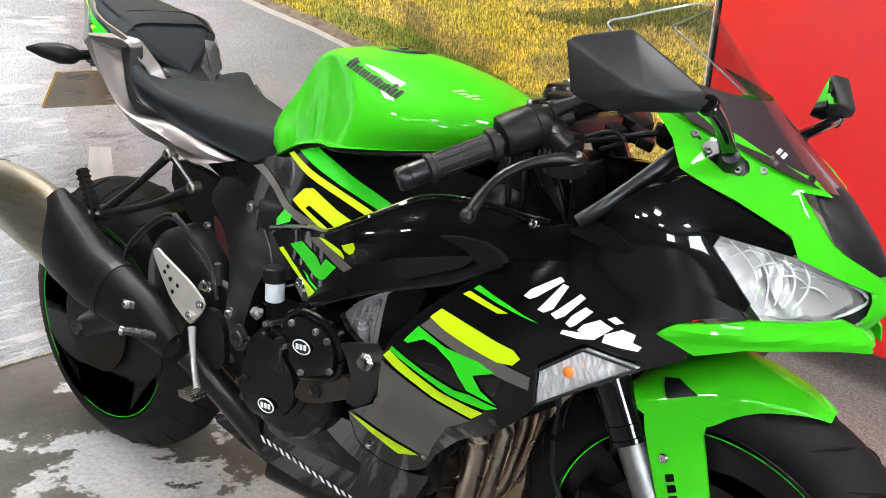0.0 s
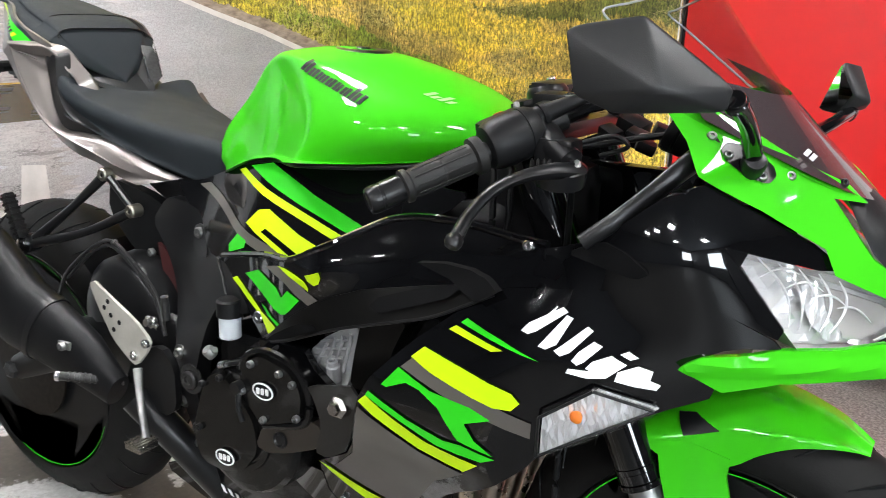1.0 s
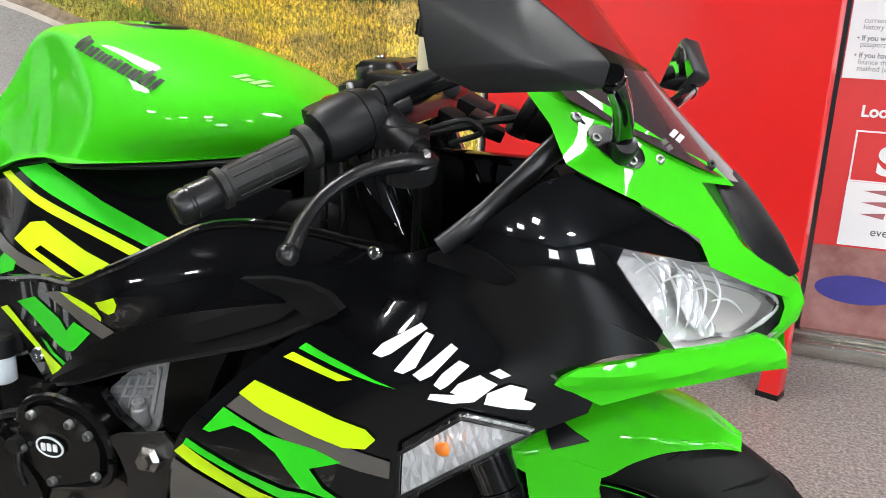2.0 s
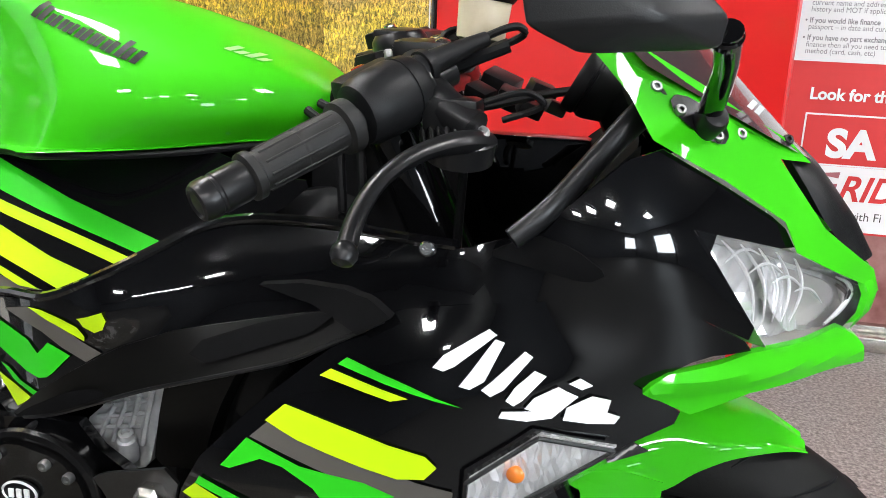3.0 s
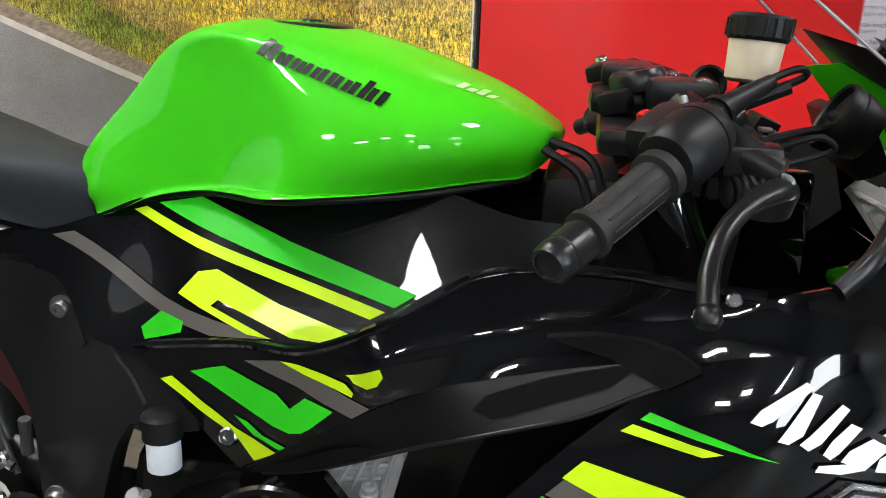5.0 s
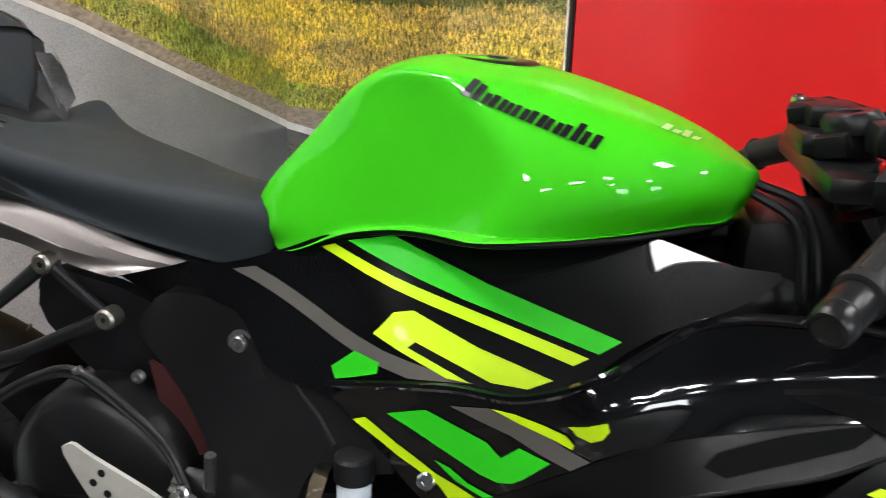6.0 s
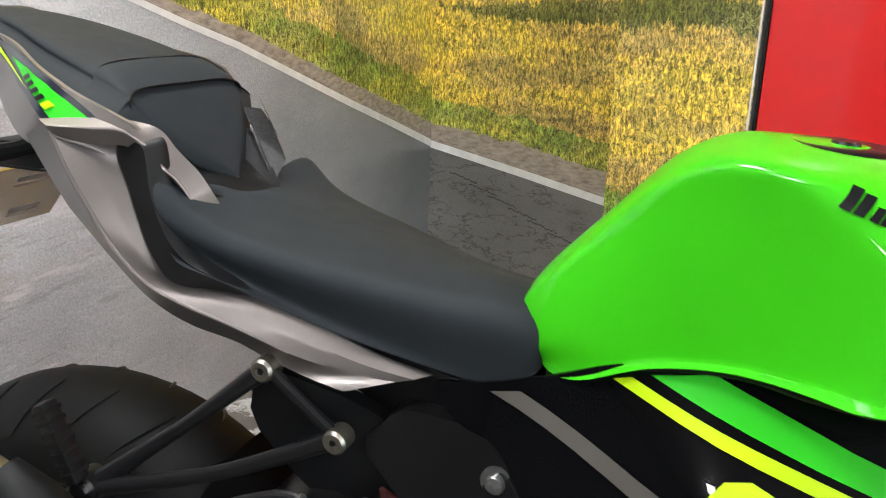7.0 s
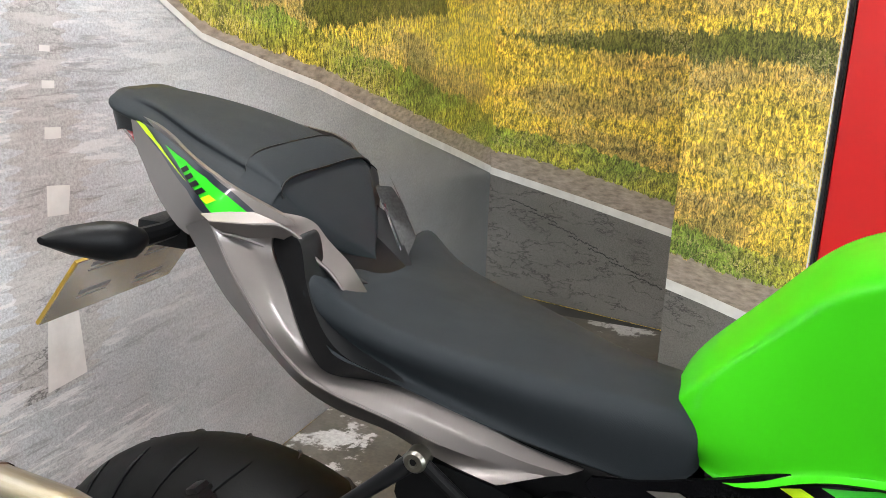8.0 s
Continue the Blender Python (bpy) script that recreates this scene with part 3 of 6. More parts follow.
part("window_frame", box(-0.66, 0.66, 0.0, 0.05, 2.26, 2.31), SATIN, shop_window, smooth=False)
part("window_sill", box(-0.66, 0.66, 0.0, 0.08, 1.0, 1.04, 0.004), SATIN, shop_window, smooth=False)

entrance = thing("window_2", "bright glazed panel beside the entrance", "window", kind="structure", at=(5.98, -2.8, 0.0))
part("pane", box(-0.01, 0.0, -0.75, 0.75, 0.75, 2.2), SHOP_FRONT, entrance, smooth=False)
for q in (-0.79, 0.79):
    part("window_frame", box(-0.05, 0.0, q - 0.04, q + 0.04, 0.0, 2.3), SATIN, entrance, smooth=False)
part("window_sill", box(-0.06, 0.0, -0.83, 0.83, 0.68, 0.74, 0.004), SATIN, entrance, smooth=False)


# ---- the printed mural ----
def wall_frame(a, b):
    a, b = Vector((*a, 0)), Vector((*b, 0))
    d = (b - a).normalized()
    n = Vector((d.y, -d.x, 0))
    return lambda s, z, o=0.0: a + d * s + Vector((0, 0, z)) + n * o


def mural_panel(name, a, b, height, thick, label, category="mural", ink=None, start=0.0):
    at = wall_frame(a, b)
    length = (Vector(b) - Vector(a)).length
    bm = bmesh.new()
    vs = [bm.verts.new(at(s, z, o)) for o in (0, -thick) for s, z in ((start, 0), (length, 0), (length, height), (start, height))]
    for q in ((0, 1, 2, 3), (7, 6, 5, 4), (0, 4, 5, 1), (1, 5, 6, 2), (2, 6, 7, 3), (3, 7, 4, 0)):
        bm.faces.new([vs[k] for k in q])
    ob = finish(bm, name, ink or PRINT_GRASS, None, smooth=False)
    ob.data.materials.append(WHITE_EDGE)
    for f in ob.data.polygons:
        f.material_index = 0 if f.index == 0 else 1
    return tagged(ob, label, category, kind="structure"), at


def ragged(pts, amount, freq, seed, n=420):
    line = curve([(p[0], p[1], 0) for p in pts], n)
    return [(q[0], q[1] + amount * (noise.noise(Vector((q[0] * freq, seed, 0))) + 0.7 * noise.noise(Vector((q[0] * freq * 4.3, seed, 5))) + 0.6 * noise.noise(Vector((q[0] * freq * 17, seed, 9))))) for q in line]


def printed(at, upper, lower, mat, name, parent, level):
    """A printed band between two lines of (along, height), on a mural."""
    bm = bmesh.new()
    u, l = np.array(upper), np.array(lower)
    s = np.unique(np.r_[u[:, 0], l[:, 0]])
    s = s[(s >= max(u[0, 0], l[0, 0])) & (s <= min(u[-1, 0], l[-1, 0]))]
    top = [bm.verts.new(at(q, np.interp(q, u[:, 0], u[:, 1]), level)) for q in s]
    bot = [bm.verts.new(at(q, np.interp(q, l[:, 0], l[:, 1]), level)) for q in s]
    for k in range(len(s) - 1):
        bm.faces.new((bot[k], bot[k + 1], top[k + 1], top[k]))
    return finish(bm, name, mat, parent, smooth=False)


def patch(at, pts, mat, name, parent, level):
    bm = bmesh.new()
    bm.faces.new([bm.verts.new(at(s, z, level)) for s, z in pts])
    return finish(bm, name, mat, parent, smooth=False)


# side wall
mural, at1 = mural_panel("wall_mural_side", (-0.624, -1.5), (-0.56, 2.49), 2.4, 0.06, "glossy printed mural of a country road and meadow", start=1.12)
S0 = 1.5
edge = [(S0 + 0.45, 1.25), (S0 + 0.609, 1.131), (S0 + 0.72, 1.062), (S0 + 0.96, 0.990), (S0 + 1.165, 0.934), (S0 + 1.40, 0.857), (S0 + 1.77, 0.736), (S0 + 2.1, 0.632), (S0 + 2.492, 0.506)]
dirt = [(s + 0.02, z + 0.012 + 0.065 * min(1, max(0, (s - S0 - 0.5) / 1.9)) ** 0.8) for s, z in edge]
green = [(s + 0.03, z + 0.055 + 0.03 * (s - S0)) for s, z in dirt]
full = lambda pts, end: [(p[0], p[1]) for p in pts if p[0] < end] + [(end, pts[-1][1])]
end1 = S0 + 2.49
low_line = [(1.121, 0.004), (end1, 0.004)]
left_edge = [(1.121, 2.39), (S0 + 0.05, 2.39), (S0 + 0.20, 1.75), (S0 + 0.32, 1.45)]
road_top = left_edge + edge
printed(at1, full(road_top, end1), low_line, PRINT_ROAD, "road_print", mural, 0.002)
far_bank = full(ragged(green, 0.034, 7, 2.0), end1)
printed(at1, far_bank, full([(s, z) for s, z in ragged(dirt, 0.008, 14, 4.0)], end1), PRINT_VERGE, "verge_print", mural, 0.0025)
printed(at1, full(ragged(dirt, 0.010, 14, 4.0), end1), full([(s, z + 0.006) for s, z in edge], end1), PRINT_DIRT, "dirt_print", mural, 0.003)
width = lambda s: 0.006 + 0.009 * max(0, (s - S0 - 0.4) / 2.1)
printed(at1, full([(s, z + width(s)) for s, z in edge], end1), full([(s, z - width(s)) for s, z in edge], end1), PRINT_WHITE, "edge_line_print", mural, 0.0035)
printed(at1, ragged([(2.60, 1.13), (2.70, 1.22), (2.95, 1.26), (3.2, 1.22), (3.42, 1.20), (3.5, 1.12)], 0.03, 22, 1.4), ragged([(2.60, 1.11), (2.70, 1.085), (2.93, 1.08), (3.11, 1.10), (3.40, 1.11), (3.5, 1.10)], 0.018, 40, 3.4), PRINT_FOREST, "bush_print", mural, 0.002)
# worn centre line and its dashes
worn_r = [(0.05, S0 + 0.335), (0.46, S0 + 0.385), (0.58, S0 + 0.40), (0.72, S0 + 0.385), (0.92, S0 + 0.37), (1.2, S0 + 0.35), (1.6, S0 + 0.33)]
bm = bmesh.new()
zz = np.linspace(0.45, 1.7, 420)
rag = lambda z, k: 0.05 * noise.noise(Vector((k, z * 16, 0))) + 0.085 * max(-0.25, noise.noise(Vector((k, z * 75, 3))))
lo = [bm.verts.new(at1(S0 + 0.21 + 0.12 * (z - 0.45) - 0.02 + rag(z, 1), z, 0.0026)) for z in zz]
hi = [bm.verts.new(at1(np.interp(z, [q[0] for q in worn_r], [q[1] for q in worn_r]) + rag(z, 7), z, 0.0026)) for z in zz]
for k in range(len(zz) - 1):
    bm.faces.new((lo[k], hi[k], hi[k + 1], lo[k + 1]))
finish(bm, "worn_paint_print", PRINT_WORN, mural, smooth=False)
for pts in ([(0.262, 0.456), (0.352, 0.462), (0.345, 0.585), (0.277, 0.592)], [(0.297, 0.770), (0.342, 0.766), (0.351, 0.816), (0.301, 0.823)],
            [(0.306, 0.901), (0.340, 0.899), (0.342, 0.918), (0.308, 0.921)], [(0.31, 0.985), (0.336, 0.983), (0.337, 0.996), (0.311, 0.998)],
            [(0.312, 1.045), (0.333, 1.043), (0.334, 1.053), (0.313, 1.055)]):
    patch(at1, [(S0 + s, z) for s, z in pts], PRINT_WHITE, "dash_print", mural, 0.0035)

# back wall
mural2, at2 = mural_panel("wall_mural_back", (-0.56, 2.49), (0.95, 2.157), 2.4, 0.06, "glossy printed mural of meadow and dark asphalt", ink=PRINT_MEADOW)
e2 = [(-0.02, 0.508), (0.2, 0.474), (0.42, 0.440), (0.76, 0.382), (1.54, 0.24)]
d2 = [(-0.02, 0.590), (0.2, 0.572), (0.41, 0.548), (0.76, 0.487), (1.54, 0.33)]
end2 = 1.54
printed(at2, e2, [(-0.02, 0.004), (end2, 0.004)], PRINT_DARK_ROAD, "road_print", mural2, 0.002)
printed(at2, ragged([(s, z + 0.10) for s, z in d2], 0.02, 11, 8.0), ragged(d2, 0.012, 14, 6.0), PRINT_VERGE, "verge_print", mural2, 0.0025)
printed(at2, ragged(d2, 0.014, 14, 6.0), e2, PRINT_DIRT, "dirt_print", mural2, 0.003)
printed(at2, [(s, z + 0.014) for s, z in e2], [(s, z - 0.016) for s, z in e2], PRINT_WHITE, "edge_line_print", mural2, 0.0035)
printed(at2, ragged([(0.02, 1.045), (0.2, 1.05), (0.5, 1.075), (0.8, 1.085), (1.5, 1.08)], 0.034, 22, 1.0), ragged([(0.02, 1.04), (0.2, 1.015), (0.5, 1.0), (0.8, 1.005), (1.5, 1.0)], 0.034, 30, 3.0), PRINT_FOREST, "bush_print", mural2, 0.002)
for k in range(7):
    s0, z0 = 0.10 + 0.09 * k, 0.40 - 0.035 * k
    line = ragged([(s0, z0), (s0 + 0.06, z0 - 0.012), (s0 + 0.13, z0 - 0.03)], 0.008, 60, k * 3.0, 30)
    printed(at2, [(s, z + 0.0035 * abs(math.sin(s * 310))) for s, z in line], [(s, z - 0.0035 * abs(math.sin(s * 190 + 1))) for s, z in line], PRINT_CRACK, "crack_print", mural2, 0.0035)

# nearer free-standing mural board
mural3, at3 = mural_panel("mural_board", (0.248, 1.936), (0.650, 1.785), 2.3, 0.05, "glossy meadow mural board with white edges standing on the floor", "mural board", PRINT_MEADOW)
e3 = [(0.0, 0.306), (0.13, 0.288), (0.25, 0.268), (0.42, 0.238)]
d3 = [(0.0, 0.420), (0.1, 0.402), (0.22, 0.384), (0.42, 0.375)]
printed(at3, e3, [(0.0, 0.004), (0.42, 0.004)], PRINT_DARK_ROAD, "road_print", mural3, 0.002)
printed(at3, ragged([(s, z + 0.09) for s, z in d3], 0.02, 13, 2.5), ragged(d3, 0.010, 20, 6.5), PRINT_VERGE, "verge_print", mural3, 0.0025)
printed(at3, ragged(d3, 0.012, 20, 6.5), e3, PRINT_DIRT, "dirt_print", mural3, 0.003)
printed(at3, [(s, z + 0.017) for s, z in e3], [(s, z - 0.018) for s, z in e3], PRINT_WHITE, "edge_line_print", mural3, 0.0035)
printed(at3, ragged([(0.0, 1.08), (0.17, 1.105), (0.42, 1.085)], 0.034, 22, 1.0), ragged([(0.0, 0.995), (0.2, 1.02), (0.42, 1.0)], 0.036, 28, 3.0), PRINT_FOREST, "bush_print", mural3, 0.002)
board3 = (Vector((0.650, 1.785)) - Vector((0.248, 1.936))).length
patch(at3, [(board3 - 0.005, 0.0), (board3, 0.0), (board3, 2.3), (board3 - 0.005, 2.3)], WHITE_EDGE, "white_edge", mural3, 0.006)

# red display board on legs
board = thing("display_board", "tall glossy red display board on red legs", "display board")
atb = wall_frame((0.668, 1.775), (1.62, 1.42))
bm = bmesh.new()
vs = [bm.verts.new(atb(s, z, o)) for o in (0, -0.035) for s, z in ((0.0, 0.135), (1.035, 0.135), (1.035, 2.2), (0.0, 2.2))]
for q in ((0, 1, 2, 3), (7, 6, 5, 4), (0, 4, 5, 1), (1, 5, 6, 2), (2, 6, 7, 3), (3, 7, 4, 0)):
    bm.faces.new([vs[k] for k in q])
bmesh.ops.bevel(bm, geom=bm.edges[:], offset=0.003, segments=1, affect="EDGES")
part("panel", bm, RED_BOARD, board, smooth=False)
bm = bmesh.new()
vs = [bm.verts.new(atb(s, z, o)) for o in (0.004, -0.04) for s, z in ((-0.008, 0.10), (-0.001, 0.10), (-0.001, 2.2), (-0.008, 2.2))]
for q in ((0, 1, 2, 3), (7, 6, 5, 4), (0, 4, 5, 1), (1, 5, 6, 2), (2, 6, 7, 3), (3, 7, 4, 0)):
    bm.faces.new([vs[k] for k in q])
part("edge_strip", bm, SATIN, board, "black edge strip", smooth=False)
for s in (0.02, 0.975):
    bm = bmesh.new()
    vs = [bm.verts.new(atb(q, z, o)) for o in (0.004, -0.045) for q, z in ((s, 0.012), (s + 0.055, 0.012), (s + 0.06, 0.14), (s + 0.01, 0.14))]
    for q in ((0, 1, 2, 3), (7, 6, 5, 4), (0, 4, 5, 1), (1, 5, 6, 2), (2, 6, 7, 3), (3, 7, 4, 0)):
        bm.faces.new([vs[k] for k in q])
    part("leg", bm, RED_BOARD, board, smooth=False)
    bm = bmesh.new()
    vs = [bm.verts.new(atb(q, z, o)) for o in (0.006, -0.047) for q, z in ((s - 0.004, 0.0), (s + 0.058, 0.0), (s + 0.058, 0.016), (s - 0.004, 0.016))]
    for q in ((0, 1, 2, 3), (7, 6, 5, 4), (0, 4, 5, 1), (1, 5, 6, 2), (2, 6, 7, 3), (3, 7, 4, 0)):
        bm.faces.new([vs[k] for k in q])
    part("foot", bm, SATIN, board, "black foot", smooth=False)

# pull-up banner
banner = thing("pull_up_banner", "red and white printed pull-up sale banner on a silver base", "banner")
atn = wall_frame((1.655, 1.85), (2.65, 1.85))


def banner_area(s0, s1, z0, z1, mat, name, level):
    bm = bmesh.new()
    bm.faces.new([bm.verts.new(atn(s, z, level)) for s, z in ((s0, z0), (s1, z0), (s1, z1), (s0, z1))])
    return part(name, bm, mat, banner, smooth=False)


bm = bmesh.new()
vs = [bm.verts.new(atn(s, z, o)) for o in (0, -0.004) for s, z in ((0.047, 0.06), (0.9, 0.06), (0.9, 2.0), (0.047, 2.0))]
for q in ((0, 1, 2, 3), (7, 6, 5, 4), (0, 4, 5, 1), (1, 5, 6, 2), (2, 6, 7, 3), (3, 7, 4, 0)):
    bm.faces.new([vs[k] for k in q])
part("sheet", bm, BANNER_RED, banner, smooth=False)
banner_area(0.050, 0.88, 0.843, 1.45, BANNER_WHITE, "white_text_panel", 0.002)
banner_area(0.113, 0.80, 0.546, 0.697, BANNER_WHITE, "white_frame", 0.002)
banner_area(0.118, 0.795, 0.551, 0.692, BANNER_RED, "red_box", 0.003)
banner_area(0.112, 0.80, 0.352, 0.5455, BANNER_WHITE, "white_logo_panel", 0.002)
banner_area(0.047, 0.9, 0.062, 0.346, BANNER_PHOTO, "photo_print", 0.002)
part("base", join(box(1.64, 2.60, 1.78, 1.92, 0.0, 0.05, 0.012), box(1.65, 2.59, 1.82, 1.88, 0.05, 0.075, 0.008)), STEEL, banner, "brushed silver base")
bm = bmesh.new()
bm.faces.new([bm.verts.new(atn(0.19 + 0.12 * math.cos(q), 0.215 + 0.045 * math.sin(q), 0.003)) for q in np.linspace(0, 2 * math.pi, 28, endpoint=False)])
part("blue_oval", bm, BANNER_BLUE, banner, smooth=False)


def lettering(text, size, s, z, mat, parent, at, level, shear=0.0, bold=0.0, wide=1.0):
    cu = bpy.data.curves.new("lettering", "FONT")
    cu.body, cu.size, cu.shear, cu.offset = text, size, shear, bold
    tmp = bpy.data.objects.new("lettering_tmp", cu)
    scene.collection.objects.link(tmp)
    bpy.context.view_layer.update()
    me = bpy.data.meshes.new_from_object(tmp.evaluated_get(bpy.context.evaluated_depsgraph_get()))
    bpy.data.objects.remove(tmp)
    for v in me.vertices:
        v.co = at(s + wide * v.co.x, z + v.co.y, level)
    me.materials.append(mat)
    ob = new("lettering", me)
    ob.parent = parent
    return ob


lettering("Look for th", 0.046, 0.116, 0.737, BANNER_WHITE, banner, atn, 0.003, bold=0.0014, wide=0.99)
lettering("SA", 0.112, 0.183, 0.575, BANNER_WHITE, banner, atn, 0.0045, bold=0.005, wide=1.05)
lettering("RID", 0.105, 0.232, 0.446, BANNER_RED, banner, atn, 0.003, shear=0.28, bold=0.002, wide=0.95)
lettering("even with Fi", 0.036, 0.196, 0.388, DARK_INK, banner, atn, 0.003, wide=0.97)
for row, s0, z0, bold in (("current name and addres", .085, .998, 0), ("history and MOT if applica", .085, .980, 0), ("\u2022", .073, .9495, .0003), ("If you would like finance", .085, .9495, .0004), ("passport \u2013 in date and curr", .084, .932, 0),
                          ("\u2022", .073, .902, .0003), ("If you have no part exchange", .085, .902, .0004), ("finance then all you need to", .085, .883, 0), ("method (card, cash, etc)", .085, .865, 0)):
    lettering(row, 0.0205, s0, z0, INK_GREY, banner, atn, 0.003, bold=bold, wide=0.93)
for k in range(3):
    bm = bmesh.new()
    bm.faces.new([bm.verts.new(atn(s, z, 0.003)) for s, z in ((0.158, 0.521 - 0.035 * k), (0.234 - 0.003 * k, 0.529 - 0.035 * k), (0.231 - 0.003 * k, 0.510 - 0.035 * k))])
    part("logo_stripe", bm, STRIPE_PINK, banner, smooth=False)

from mathutils.bvhtree import BVHTree

# ---- the motorcycle: x ahead from the rear axle, right side at minus y ----
bike = thing("motorcycle", "green and black sports motorcycle with lime stripes standing on the floor", "motorcycle")

FAIRING = rbf([1.50, .735, .015, 1.49, .765, .03, 1.42, .693, .129, 1.40, .708, .15, 1.336, .807, .193, 1.311, .688, .207, 1.272, .781, .227, 1.296, .871, .178,
               1.308, .888, .148, 1.296, .905, .136, 1.365, .867, .097, 1.247, .928, .148, 1.419, .841, .052, 1.16, .71, .254, 1.163, .62, .266, 1.03, .639, .265]
              + [1.086, .693, .247, .965, .581, .272, 1.114, .535, .266, 1.187, .612, .255, 1.29, .639, .215, .888, .679, .234, .815, .619, .235, .717, .665, .188, 1.14, .782, .208,
                 1.012, .733, .215, 1.114, .722, .24, .875, .715, .245, .9, .4, .20, 1.02, .43, .21, .7, .3, .15, .95, .77, .19, .5, .35, .13, 1.23, .75, .226, 1.28, .74, .213, 1.24, .70, .234, 1.25, .67, .236], 1e-3)
flank = FAIRING
crease = np.array(curve([(0.872, 0.703), (0.900, 0.717), (0.929, 0.729), (0.967, 0.742), (1.007, 0.751), (1.051, 0.759), (1.106, 0.770), (1.160, 0.780)], 60))


def FAIRING(x, z):
    """The flank with its raised crease."""
    return flank(x, z) + (.010 * max(0, 1 - float(np.hypot(crease[:, 0] - x, crease[:, 1] - z).min()) / .030) ** 1.2 if .84 < x < 1.2 else 0)


COVER = rbf([.588, .778, .088, .619, .786, .094, .487, .74, .074, .43, .742, .07, .667, .72, .153, .629, .684, .148, .875, .723, .145, .907, .739, .138, 1.0, .80, .13, .72, .79, .10, .5, .66, .10], 3e-4)
FRAME = rbf([.499, .665, .091, .574, .467, .19, .62, .6, .165, .45, .6, .10, .42, .69, .08, .60, .35, .16], 3e-4)
TAIL = rbf([.093, .942, .096, .056, .94, .111, -.041, .989, .045, .199, .816, .136, .427, .74, .069, .30, .79, .115, -.15, 1.03, .0, .12, .85, .12, .16, .79, .10, .25, .75, .095, .35, .71, .07, .18, .90, .10], 3e-4)
tail_c = lambda x: 0.055 * min(1.0, max(0.0, (0.46 - x) / 0.30))

# tank
tank = part("fuel_tank", cage([
    [(.494, 0, .812), (.496, .030, .808), (.502, .046, .796), (.512, .058, .779), (.534, .065, .764), (.536, .050, .764)],
    [(.549, 0, .876), (.551, .034, .873), (.562, .056, .850), (.578, .073, .815), (.593, .085, .788), (.594, .070, .786)],
    [(.604, 0, .934), (.606, .046, .930), (.620, .067, .903), (.632, .083, .855), (.638, .095, .801), (.638, .075, .803)],
    [(.652, 0, .958), (.656, .066, .952), (.668, .080, .920), (.678, .095, .870), (.682, .110, .809), (.682, .085, .812)],
    [(.705, 0, .962), (.706, .082, .951), (.720, .103, .933), (.752, .130, .880), (.735, .142, .814), (.730, .110, .818)],
    [(.770, 0, .957), (.770, .086, .942), (.775, .116, .921), (.800, .148, .872), (.775, .160, .819), (.765, .125, .822)],
    [(.850, 0, .937), (.850, .078, .925), (.855, .124, .902), (.868, .142, .860), (.862, .126, .823), (.860, .095, .826)],
    [(.930, 0, .908), (.930, .056, .901), (.932, .092, .886), (.934, .104, .858), (.935, .084, .829), (.932, .060, .832)],
    [(.978, 0, .881), (.978, .026, .878), (.978, .046, .870), (.976, .058, .854), (.970, .052, .833), (.966, .040, .829)],
    [(.997, 0, .867), (.997, .008, .866), (.996, .015, .863), (.995, .018, .857), (.992, .016, .848), (.990, .010, .846)]],
    {1: .35, 4: .6, (3, 1, 2): .35, (4, 2, 4): 0.0}, 3, lambda x: .02), GREEN, bike, "gloss green fuel tank", sharp=70)
part("tank_trim", tube([(.530, -.062, .761), (.593, -.083, .784), (.638, -.093, .797), (.682, -.108, .805), (.730, -.137, .809), (.768, -.156, .814), (.862, -.123, .818), (.935, -.082, .825), (.972, -.050, .829)], .0036, 8, 60), PLASTIC, bike, "black rubber tank edge")
part("filler_cap", lathe([(0, .045), (.006, .045), (.009, .040), (.009, .012), (.012, .010), (.012, .0005)], (.735, .02, .9510), (.05, 0, 1), 28), SATIN, tank, "satin black fuel filler cap")


def skin_of(ob):
    """Half-width of a part's right flank over the side view."""
    tree = BVHTree.FromPolygons([v.co for v in ob.data.vertices], [list(f.vertices) for f in ob.data.polygons])

    def f(x, z):
        hit = tree.ray_cast(Vector((x, -1, z)), Vector((0, 1, 0)))[0]
        return -hit.y if hit else 0.05
    return f


tank_side = skin_of(tank)


def stamp(polys, f, mat, parent, name, off=0.0016, soft=0, step=0.03, shift=None):
    for q in polys:
        part(name, panel(q, f, off, 0.001, step, -1, soft, False, shift), mat, parent, smooth=True)


for start, wide, tall in ((0, .45, 1.3), (.55, .42, 1.2), (1.15, .34, .82), (1.55, .36, .9), (2.08, .3, .85), (2.46, .3, .8), (2.84, .3, .85), (3.32, .34, .82), (3.72, .36, .9), (4.25, .36, .9), (4.66, .32, .85), (5.16, .34, .82), (5.56, .36, .9), (6.1, .38, 1.3), (6.56, .36, .95), (7.1, .40, 1.0)):
    p, q = np.array((.7255, .9345)) + np.array((.1215, -.0375)) * start / 7.5, np.array((.7255, .9345)) + np.array((.1215, -.0375)) * (start + wide) / 7.5
    h = np.array((.0062, .0095)) * tall
    stamp([[tuple(p), tuple(q), tuple(q + h), tuple(p + h)]], tank_side, BLACK_INK, tank, "logo_bar", .0018, 0, .006)
stamp(bar_row((.900, .911), (.936, .899), (.0025, .0026), 4, .7, .3, [1, .6, 1, .5]), tank_side, FAINT_GREEN, tank, "logo_bar", .0014, 0, .006)

